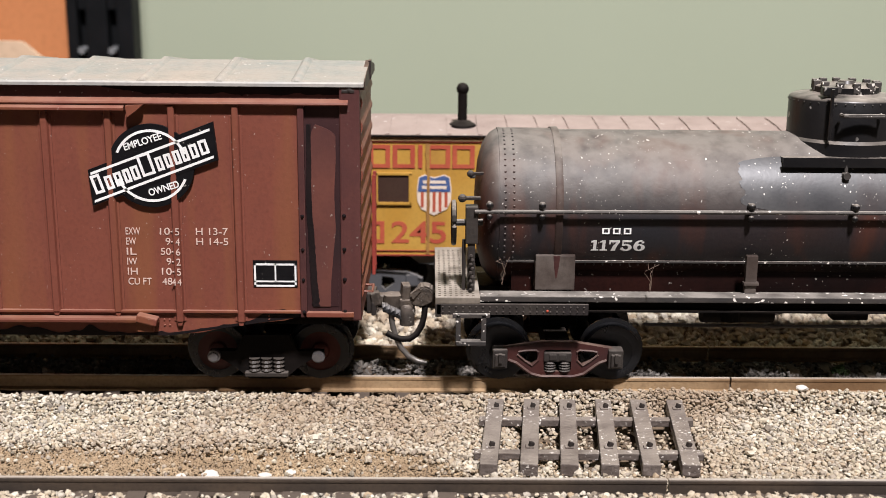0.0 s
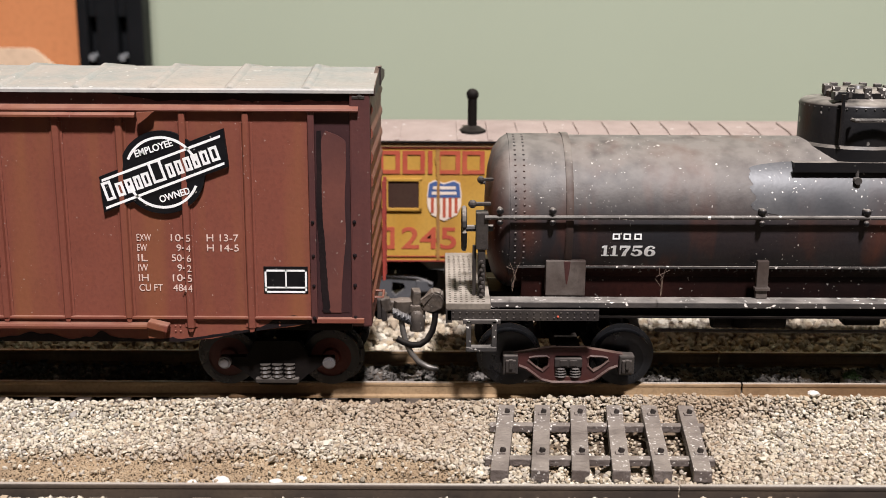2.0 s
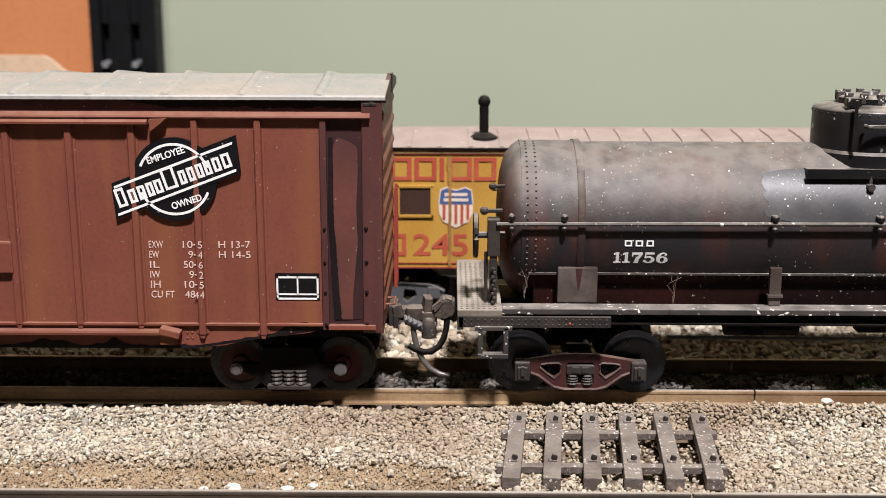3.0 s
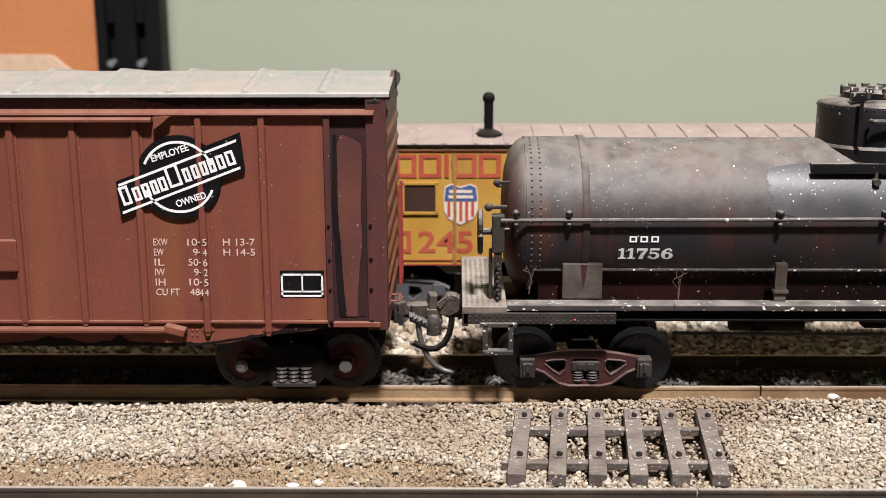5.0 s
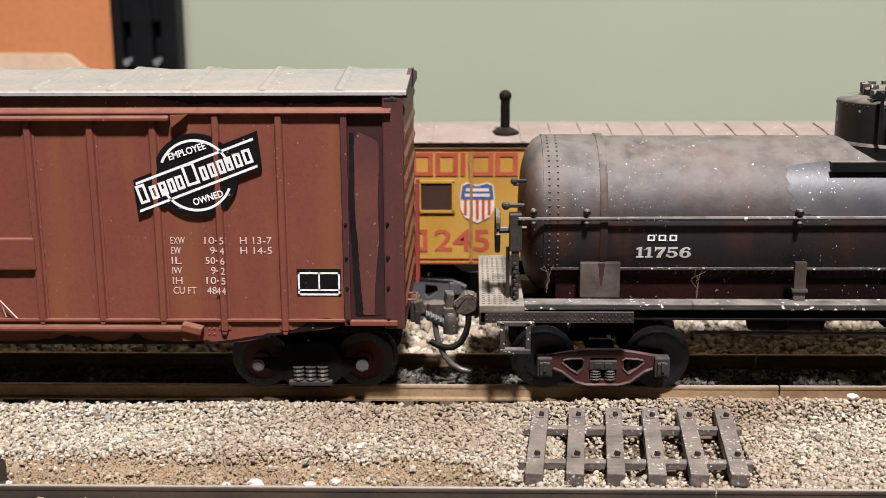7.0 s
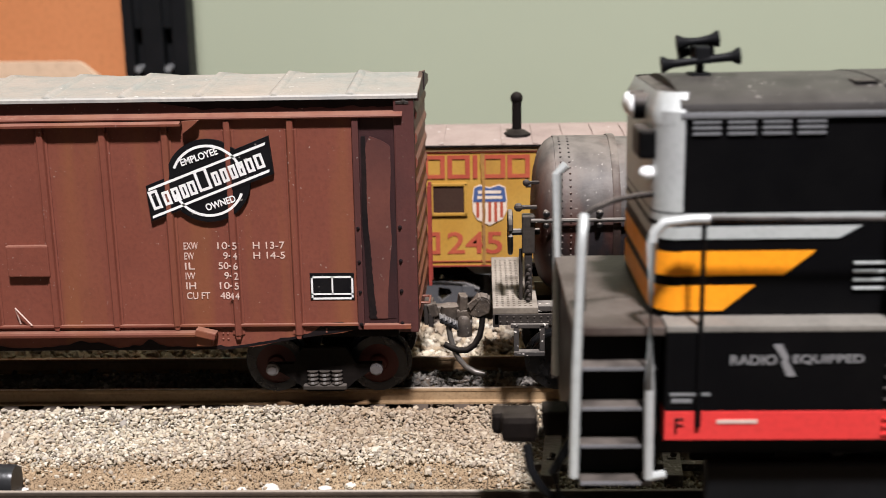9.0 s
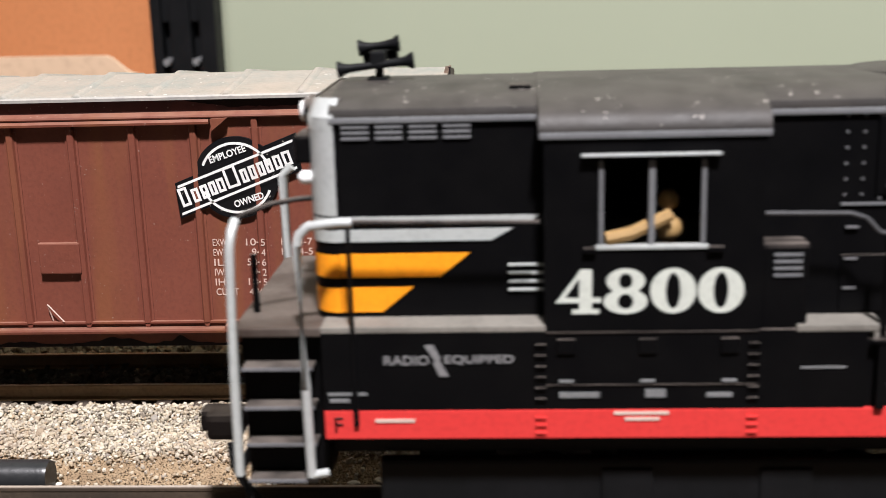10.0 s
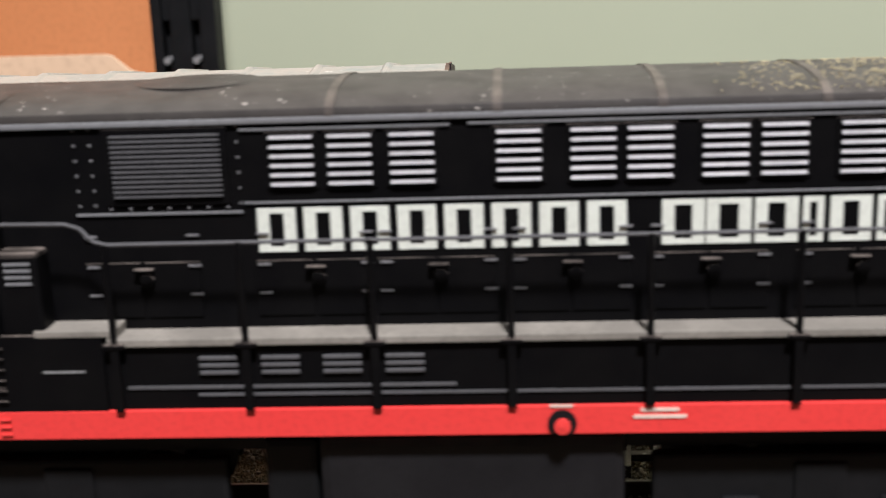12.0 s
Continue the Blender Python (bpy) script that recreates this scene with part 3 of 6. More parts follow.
def rail_section(y):
    return [(y - 1.0, -2.6), (y + 1.0, -2.6), (y + 1.0, -2.3), (y + 0.35, -2.05), (y + 0.3, -0.75), (y + 0.42, -0.55), (y + 0.42, -0.2),
            (y + 0.36, -0.08), (y - 0.36, -0.08), (y - 0.42, -0.2), (y - 0.42, -0.55), (y - 0.3, -0.75), (y - 0.35, -2.05), (y - 1.0, -2.3)]


def track(name, yc, label, joint=None, side=RAIL_SIDE, reach=12.0, top=-2.6):
    tr = thing(name, (0, yc, -4.5), label, "track", kind="structure")
    for s in (-1, 1):
        y = yc + s * 8.25
        spans = [(X0, X1)] if joint is None else [(X0, joint - 0.15), (joint + 0.15, X1)]
        for a, c in spans:
            b = bmesh.new(); extrude_x(b, rail_section(y), a, c)
            r = part("rail", b, side, tr)
            b = bmesh.new(); box(b, a, c, y - 0.26, y + 0.26, -0.12, 0.0)
            part("railhead", b, RAIL_TOP, r, "bright worn rail top")
    b = bmesh.new(); box(b, -1.3, 1.3, yc - reach, yc + reach, -4.5, top, 0.15)
    t0 = part("tie", b, TIE_WOOD, tr)
    t0.location.x = -99 * MM
    for k in range(1, 34):
        o = t0.copy(); scene.collection.objects.link(o)
        o.location.x = (-99 + 7.0 * k) * MM
        o.rotation_euler.z = radians(random.uniform(-1.5, 1.5))
    return tr


track("track_main", 0.0, "rusty railed model track with ballast", 62.0)
track("track_near", -57.0, "model track with dark rails in the foreground", 43.3, RAIL_NEAR, 7.6, -1.7)
track("track_back", 52.0, "model track behind the train")


# ---- shared rolling stock parts ----
def wheelset(car, x, r, face_mat, rim_mat=WHEEL, y0=0.0, hub=True):
    b = bmesh.new()
    for s in (-1, 1):
        y = y0 + s * 8.25
        lathe(b, [(s * 1.2, r - 1.4), (s * 1.3, r - 0.55), (s * 1.25, r), (-s * 0.9, r + 0.02), (-s * 0.95, r + 0.75), (-s * 1.35, r + 0.7), (-s * 1.4, r - 1.0)],
              (x, y, r), "y", 36, False)
    w = part("wheelset", b, rim_mat, car, "dark steel wheels on one axle", smooth=True)
    b = bmesh.new()
    for s in (-1, 1):
        lathe(b, [(s * 1.0, r - 1.35), (s * 0.75, r - 2.2), (s * 1.0, 1.6), (s * 1.5, 1.3), (s * 1.5, 0.5), (0, 0.4)], (x, y0 + s * 8.25, r), "y", 28)
    cyl(b, (x, y0 - 9.5, r), (x, y0 + 9.5, r), 0.8, 10)
    part("wheel_face", b, face_mat, w, smooth=True)
    return w


# ---- the brown boxcar ----
def boxcar():
    car = thing("boxcar", (-90, 0, 0), "weathered reddish-brown boxcar with ribbed sides and dusty roof on the track", "boxcar")
    L, R = -178.0, -0.4
    side = -17.2
    # side sheet with a drooping bottom sill, both sides
    outline = [(L, 13.4), (L + 9, 13.4), (L + 12, 12.6), (L + 30, 10.0), (-31, 10.0), (-26, 10.5), (-21, 11.6), (-16, 12.2), (-12.6, 12.6), (-9.6, 13.4), (-9.6, 47.4), (L, 47.4)]
    for s in (1, -1):
        b = bmesh.new(); prism(b, outline, s * side, s * (side + 1.2))
        part("side_sheet", b, BROWN, car, "matt reddish-brown steel side")
    b = bmesh.new(); box(b, L, R - 1.0, -15.9, 15.9, 13.0, 49.6)
    part("inner_shell", b, BROWN_DARK, car)
    b = bmesh.new(); box(b, L, R - 0.6, -16.5, 16.5, 47.3, 50.2)
    part("top_band", b, MAROON, car, "dull maroon band under the roof edge")
    b = bmesh.new()
    lo, hi = [], []
    x = -40.0
    while x < -2.4:
        fade = min(1.0, (x + 40.0) / 7.0)
        lo.append((x, 49.6 - fade * (1.0 + 0.45 * noise.noise(Vector((x * 0.35, 8.0, 0))) + 0.25 * noise.noise(Vector((x * 1.6, 3.0, 0)))))); hi.append((x, 50.0)); x += 0.5
    prism(b, lo + hi[::-1], -16.62, -16.4)
    part("band_grime", b, BLACK_GRIME, car, "black soot under the roof edge")
    # dark waving grime along the lower edge
    b = bmesh.new()
    pts_hi, pts_lo = [], []
    x = -150.0
    while x < -9.8:
        base = 10.0 if x < -31 else min(13.4, 10.0 + (x + 31) * 0.155)
        h = 0.35 + 1.0 * max(0, noise.noise(Vector((x * 0.11, 2.0, 0)))) + 0.5 * max(0.0, noise.noise(Vector((x * 0.6, 5.0, 0))))
        h += 1.1 * math.exp(-((x + 14) / 3.0) ** 2)
        pts_hi.append((x, base + h)); pts_lo.append((x, base - 0.05)); x += 0.7
    prism(b, pts_lo + pts_hi[::-1], side - 0.06, side + 0.3)
    part("lower_grime", b, BLACK_GRIME, car, "black sooty edge along the sill")
    for x0, x1, h in ((-60.0, -49.0, 1.3), (-47.5, -40.2, 1.6), (-74.0, -66.0, 1.0)):
        b = bmesh.new()
        lo, hi = [], []
        x = x0
        while x <= x1:
            f = math.sin((x - x0) / (x1 - x0) * math.pi) ** 0.5
            lo.append((x, 10.0)); hi.append((x, 10.2 + h * f * (0.65 + 0.6 * noise.noise(Vector((x * 0.5, h, 0)))))); x += 0.4
        prism(b, lo + hi[::-1], side - 0.09, side + 0.3)
        part("sill_stain", b, BLACK_GRIME, car, "black stain on the sill")
    # posts
    xs = [-9.8 - 9.75 * k for k in range(0, 18)]
    for k, x in enumerate(xs[1:]):
        if -110 < x < -72:
            continue
        z0 = 12.0 if x > -31 else 13.6
        for s in (-1, 1):
            yo = s * 17.2
            b = bmesh.new()
            extrude_z(b, [(x - 1.0, yo - s * 0.2), (x - 1.0, yo + s * 0.14), (x - 0.68, yo + s * 0.2), (x - 0.50, yo + s * 0.66), (x - 0.34, yo + s * 0.78),
                          (x + 0.34, yo + s * 0.78), (x + 0.50, yo + s * 0.66), (x + 0.68, yo + s * 0.2), (x + 1.0, yo + s * 0.14), (x + 1.0, yo - s * 0.2)], z0 + 0.5, 45.4)
            extrude_z(b, [(x - 0.52, yo - s * 0.2), (x - 0.50, yo + s * 0.64), (x - 0.34, yo + s * 0.76), (x + 0.34, yo + s * 0.76), (x + 0.50, yo + s * 0.64), (x + 0.52, yo - s * 0.2)], 45.4, 46.9)
            prism(b, [(x - 0.5, z0 + 0.52), (x - 0.3, z0 - 0.2), (x + 0.3, z0 - 0.2), (x + 0.5, z0 + 0.52)], yo, yo + s * 0.62)
            part("side_post", b, BROWN, car)
    # rivets near the lower edge
    for cx, cz in ((-31.9, 12.6), (-31.1, 12.6), (-31.9, 11.7), (-31.1, 11.7), (-15.2, 14.0 - 0.7), (-15.2, 12.75), (-19.6, 12.2), (-29.2, 12.6)):
        b = bmesh.new(); rivet(b, (cx, -17.25, cz), 0.22)
        part("rivet", b, BROWN, car)
    # ledges
    for s in (-1, 1):
        b = bmesh.new(); extrude_x(b, [(s * 16.6, 47.1), (s * 18.2, 47.1), (s * 18.3, 47.3), (s * 18.2, 47.55), (s * 17.2, 48.0), (s * 16.6, 48.0)], L, -2.2)
        part("top_chord", b, BROWN, car)
        b = bmesh.new(); box(b, L, -9.8, s * 17.35 - 0.5, s * 17.35 + 0.5, 13.9, 14.3, 0.08)
        part("side_sill_flange", b, BROWN, car)
    b = bmesh.new(); extrude_x(b, [(-18.0, 46.25), (-18.85, 46.25), (-18.9, 46.6), (-18.5, 46.95), (-17.2, 46.95), (-17.2, 46.4)], L + 40, -36.2)
    part("upper_door_track", b, BROWN, car)
    b = bmesh.new()
    prism(b, [(-35.9, 47.0), (-33.3, 47.1), (-34.2, 46.3), (-35.7, 45.2)], -18.9, -17.0)
    part("track_stop", b, BROWN, car)
    b = bmesh.new(); extrude_x(b, [(-17.2, 12.6), (-18.9, 12.6), (-19.0, 13.0), (-18.9, 13.3), (-17.2, 13.3)], L + 40, -36.0)
    part("lower_door_track", b, BROWN, car)
    b = bmesh.new(); box(b, -35.9, -32.6, -19.6, -17.6, 12.5, 13.7, 0.2, turn=(0, 14, 0)); box(b, -36.0, -33.4, -18.6, -17.2, 10.9, 13.0, 0.15)
    part("track_stop", b, BROWN, car)
    # door and its plate
    b = bmesh.new(); box(b, -108, -74, -18.3, -17.2, 13.6, 45.6, 0.2)
    for k in range(8):
        box(b, -107 + k * 4.2, -106 + k * 4.2, -18.9, -18.2, 14.5, 45, 0.1)
    part("door", b, BROWN, car)
    b = bmesh.new(); box(b, -65.5, -58.7, -18.25, -17.15, 22.5, 27.6, 0.25)
    part("placard_board", b, BROWN, car)
    b = bmesh.new(); tube(b, [(-64.6, -17.3, 14.5), (-64.9, -18.2, 17.4), (-62.5, -18.0, 14.4)], 0.12, 6)
    part("grab_wire", b, LETTER_PINK, car, "thin bent wire")
    # corner panel, corner post, bolts
    b = bmesh.new(); box(b, -9.5, R - 1.4, -16.95, -16.2, 14.0, 47.0)
    part("corner_panel", b, BROWN_STREAK, car, "dark corner panel with black runs of grime")
    # a tongue of brown paint between a ragged black run and a smoother dark one
    b = bmesh.new()
    left, right, run_l, run_r, soft_l, soft_r = [], [], [], [], [], []
    for k in range(120):
        f = k / 119
        z = 14.9 + f * 29.2
        jag = 0.16 * noise.noise(Vector((1.0, z * 1.4, 2))) + 0.10 * noise.noise(Vector((4.0, z * 4.0, 1)))
        wave = 0.35 * noise.noise(Vector((7.0, z * 0.13, 2)))
        tip = max(0.0, (f - 0.93) / 0.07) ** 2
        xl = -7.0 - 1.0 * min(1.0, f / 0.5) + jag * (1.2 - f) + 0.5 * wave
        xr = -5.3 + 0.8 * min(1.0, f / 0.45) + 0.9 * max(0.0, f - 0.5) + wave + 0.4 * jag
        mid = xl + 0.7
        left.append((xl + (mid - xl) * tip, z)); right.append((xr + (mid - xr) * tip, z))
        run_l.append((xl - 1.15 + 0.5 * f - 0.3 * jag, z)); run_r.append((xl, z))
        soft_l.append((xr, z)); soft_r.append((xr + 1.25 - 0.7 * f + 0.3 * wave, z))
    prism(b, left + right[::-1], -17.12, -16.9)
    part("paint_tongue", b, WORN_TONGUE, car, "lighter worn tongue of brown paint")
    for edge_a, edge_b, y0 in ((run_l, run_r, -17.16), (soft_l, soft_r, -17.04)):
        b = bmesh.new()
        prism(b, edge_a + edge_b[::-1], y0, -16.9)
        part("grime_run", b, BLACK_GRIME if y0 < -17.1 else BROWN_STREAK, car, "ragged black vertical grime run")
    b = bmesh.new(); box(b, -10.0, -9.0, -17.9, -16.9, 13.3, 47.2, 0.12)
    part("corner_strip", b, MAROON, car)
    b = bmesh.new(); box(b, -3.6, R, -17.4, -15.5, 12.6, 49.9, 0.3)
    part("corner_post", b, MAROON, car)
    b = bmesh.new(); box(b, -9.6, -1.6, -17.9, -16.6, 13.3, 14.1, 0.12)
    part("corner_sill", b, BROWN, car)
    for x in (-9.5, -3.0):
        for z in (14.2, 19.5, 24.4, 29.8):
            b = bmesh.new(); rivet(b, (x, -18.0 if x < -5 else -17.6, z), 0.34)
            part("bolt", b, BLACK_GRIME, car)
    # end
    b = bmesh.new(); box(b, R - 1.2, R, -16.6, 16.6, 12.4, 49.9, 0.2)
    part("end_sheet", b, BROWN, car)
    for k in range(9):
        b = bmesh.new(); z = 15.6 + k * 3.8
        extrude_y = [(R - 0.1, z), (R + 0.3, z + 0.9), (R + 0.3, z + 1.5), (R - 0.1, z + 2.5)]
        prism(b, extrude_y, -15.2, 15.4)
        part("end_rib", b, BROWN, car)
    b = bmesh.new()
    for y in (12.2, 16.4):
        box(b, R + 0.3, R + 0.9, y - 0.3, y + 0.3, 12.4, 31.0, 0.08)
    for k in range(6):
        box(b, R + 0.3, R + 0.8, 12.2, 16.4, 13 + k * 3.2, 13.5 + k * 3.2, 0.05)
    part("end_ladder", b, DULL_RED, car, "faded red end ladder")
    # roof
    b = bmesh.new()
    extrude_x(b, [(-17.3, 50.0), (-17.3, 50.45), (-16.9, 50.75), (0, 52.5), (16.9, 50.75), (17.3, 50.45), (17.3, 50.0)], L, R + 0.6)
    roof = part("roof", b, ROOF, car, "dusty grey and tan panelled metal roof")
    b = bmesh.new(); extrude_x(b, [(-17.65, 49.9), (-17.65, 50.35), (-17.3, 50.6), (-17.1, 50.4), (-17.25, 49.9)], L, R + 0.6)
    part("roof_edge", b, ROOF_END, roof, "pale metal drip edge")
    x = -10.05
    while x > L:
        b = bmesh.new()
        for s in (-1, 1):
            rows = []
            for yy, zz in ((17.35, 50.2), (17.2, 50.45), (16.9, 50.7), (0.0, 52.45)):
                rows.append([b.verts.new((x + dx, s * yy, zz + dz)) for dx, dz in ((-1.0, -0.05), (-0.66, 0.2), (-0.3, 0.5), (0.3, 0.5), (0.66, 0.2), (1.0, -0.05))])
            for ra, rb in zip(rows, rows[1:]):
                for q in range(5):
                    b.faces.new((ra[q], ra[q + 1], rb[q + 1], rb[q]))
            b.faces.new(rows[0])
        part("roof_seam", b, ROOF, roof, smooth=True)
        x -= 11.75
    b = bmesh.new(); prism(b, [(R + 0.5, 49.6), (R + 0.9, 49.6), (R + 0.9, 52.6), (R + 0.5, 52.6)], -1.5, 1.5)
    extrude = [(-16.4, 49.4), (16.4, 49.4), (16.4, 50.6), (0, 52.6), (-16.4, 50.6)]
    extrude_x(b, extrude, R, R + 0.7)
    part("roof_end_cap", b, BROWN_DARK, car)
    b = bmesh.new(); ball(b, (-2.0, -17.1, 49.4), 0.55, 8, 6); box(b, -3.2, -1.2, -17.5, -16.6, 49.0, 49.5, 0.1)
    part("bracket", b, IRON, car)
    # emblem: black disc and slanted band with plain white bars
    cx, cz = -32.6, 37.6
    b = bmesh.new()
    y = side - 0.7
    prism(b, [(cx + 6.6 * math.cos(a), cz + 6.5 * math.sin(a)) for a in np.linspace(0, 2 * math.pi, 49)[:-1]], y, side + 0.1)
    emblem = part("emblem_disc", b, DECAL_BLACK, car, "black round emblem with white ring")
    b = bmesh.new()
    prism(b, [(-42.4, 36.9), (-41.9, 31.3), (-22.3, 38.6), (-22.9, 44.5)], y - 0.06, side + 0.1)
    part("emblem_band", b, DECAL_BLACK, emblem, "black slanted band")
    b = bmesh.new()

    def slanted(x0, z0, x1, z1, w):
        prism(b, [(x0, z0), (x1, z1), (x1, z1 + w), (x0, z0 + w)], y - 0.1, y + 0.02)
    slanted(-42.0, 36.1, -23.4, 43.1, 0.42)
    slanted(-41.6, 31.75, -22.9, 38.9, 0.42)
    for a0, a1, n in ((20, 158, 22), (202, 338, 22)):
        for k in range(n):
            p = [radians(a0 + (a1 - a0) * (k + q) / n) for q in (0, 1)]
            ring = [(cx + rr * math.cos(a), cz + rr * math.sin(a) * 0.985) for rr, a in ((5.75, p[0]), (5.75, p[1]), (5.35, p[1]), (5.35, p[0]))]
            prism(b, ring, y - 0.1, y + 0.02)
    part("emblem_line", b, DECAL_WHITE, emblem, "white outline of the emblem")
    b = bmesh.new()
    slope = math.degrees(math.atan2(7.0, 18.6))
    for k, (w, h) in enumerate(((1.5, 3.0), (1.2, 2.2), (1.2, 2.2), (1.1, 2.2), (1.2, 2.2), (2.1, 3.5), (1.1, 2.2), (1.1, 2.2), (1.1, 2.2), (1.1, 2.2), (1.2, 2.2), (1.35, 2.3))):
        u = [0, 1.95, 3.45, 4.9, 6.2, 7.7, 10.2, 11.6, 13.0, 14.3, 15.7, 17.2][k]
        b = bmesh.new()
        stems(b, -41.3 + u * 1.03 * math.cos(radians(slope)), 33.05 + u * 1.03 * math.sin(radians(slope)), w, h, y - 0.12, 0.42, slope - 3, 0.42)
        part("emblem_bar", b, DECAL_WHITE, emblem)
    writing("emblem_word", "EMPLOYEE", -36.5, y - 0.12, 39.95, 1.1, DECAL_WHITE, emblem, width=6.1, bold=0.02, turn=slope - 3)
    writing("emblem_word", "OWNED", -33.0, y - 0.12, 32.85, 1.1, DECAL_WHITE, emblem, width=4.9, bold=0.02, turn=slope - 3)
    # dimensional data
    for k, (a, c) in enumerate((("EXW", "10-5"), ("EW", "9-4"), ("IL", "50-6"), ("IW", "9-2"), ("IH", "10-5"), ("CU FT", "4844"))):
        z = 26.55 - k * 1.63
        writing("data_line", a, -37.3, side - 0.05, z, 1.12, LETTER_PINK, car, width=0.72 * len(a) + 0.1)
        wd = 0.82 * len(c)
        writing("data_line", c[:-2], -28.65 - wd, side - 0.05, z, 1.12, LETTER_PINK, car, width=wd - 1.72)
        if c[-2] == "-":
            b = bmesh.new(); box(b, -30.2, -29.85, side - 0.36, side - 0.25, z + 0.48, z + 0.66)
            part("data_dash", b, LETTER_PINK, car)
        else:
            writing("data_line", c[-2], -30.25, side - 0.84, z + 0.1, 1.12, LETTER_PINK, car, width=0.66)
        writing("data_line", c[-1], -29.4, side - 0.84, z + 0.1, 1.12, LETTER_PINK, car, width=0.66)
    for k, c in enumerate(("H 13-7", "H 14-5")):
        writing("data_line", c, -26.3, side - 0.05, 26.55 - k * 1.63, 1.12, LETTER_PINK, car, width=5.0)
    # consolidated label
    b = bmesh.new(); box(b, -17.5, -10.5, side - 0.1, side + 0.1, 18.1, 22.5)
    lab = part("stencil_panel", b, DECAL_BLACK, car, "black boxed stencil panel")
    b = bmesh.new()
    for q in ((-17.35, -10.65, 21.7, 22.0), (-17.35, -10.65, 18.2, 18.5), (-17.35, -10.65, 18.95, 19.2), (-17.35, -17.05, 18.2, 22.0), (-10.95, -10.65, 18.2, 22.0), (-14.1, -13.85, 19.0, 22.0)):
        box(b, q[0], q[1], side - 0.16, side - 0.05, q[2], q[3])
    part("stencil_frame", b, DECAL_WHITE, lab, "white ruled frame")
    # underframe and truck
    b = bmesh.new(); box(b, L + 2, R - 2, -5, 5, 8.5, 13.2, 0.3); box(b, -30, -4, -12, 12, 10.2, 12.8, 0.3)
    part("centre_sill", b, STEEL_DARK, car)
    for x0 in (-16.4, -162):
        for dx in (-8.6, 8.6):
            w = wheelset(car, x0 + dx, 4.8, WHEEL_RED)
            b = bmesh.new(); cyl(b, (x0 + dx, -12.6, 5.1), (x0 + dx, -13.5, 5.1), 1.05, 14); cyl(b, (x0 + dx, -13.4, 5.1), (x0 + dx, -13.9, 5.1), 0.8, 6)
            part("bearing_cap", b, HUB, w, "steel bearing cap with bolts", smooth=True)
        for s in (-1, 1):
            b = bmesh.new()
            prism(b, [(x0 - 9.4, 4.4), (x0 - 7.4, 4.4), (x0 - 5.2, 3.0), (x0 - 3.0, 1.0), (x0 + 3.0, 1.0), (x0 + 5.2, 3.0), (x0 + 7.4, 4.4), (x0 + 9.4, 4.4), (x0 + 9.4, 5.8), (x0 + 5.2, 5.8), (x0 + 3.6, 8.6), (x0 - 3.6, 8.6), (x0 - 5.2, 5.8), (x0 - 9.4, 5.8)],
                  s * 11.2, s * 12.6)
            part("truck_frame", b, STEEL_DARK, car, "black truck side frame")
        b = bmesh.new()
        for k in range(3):
            lathe(b, [(z * 0.35, 0.95 if z % 2 else 0.7) for z in range(0, 8)], (x0 - 2 + 2 * k, -12.9, 2.3), "z", 10)
        box(b, x0 - 3.6, x0 + 3.6, -13.6, -12.2, 1.6, 2.4, 0.2)
        part("truck_spring", b, IRON, car, "dusty coil springs")
    b = bmesh.new()
    box(b, R, 1.2, -2.4, 2.4, 9.2, 13.0, 0.3); box(b, 0.4, 1.3, -3.0, 3.0, 9.0, 11.6, 0.3)
    part("draft_box", b, IRON, car)
    b = bmesh.new()
    for z in (16.6,):
        tube(b, [(R, -10, z), (R + 1.6, -10, z), (R + 1.6, -14, z), (R, -14, z)], 0.22, 6)
    part("grab_iron", b, BROWN, car)
    return car


boxcar()


def grow(poly, d):
    """An outline in x and z, moved by d towards its middle."""
    mx = sum(p[0] for p in poly) / len(poly)
    mz = sum(p[1] for p in poly) / len(poly)
    out = []
    for px, pz in poly:
        v = Vector((mx - px, mz - pz))
        v = v.normalized() * d
        out.append((px + v[0], pz + v[1]))
    return out


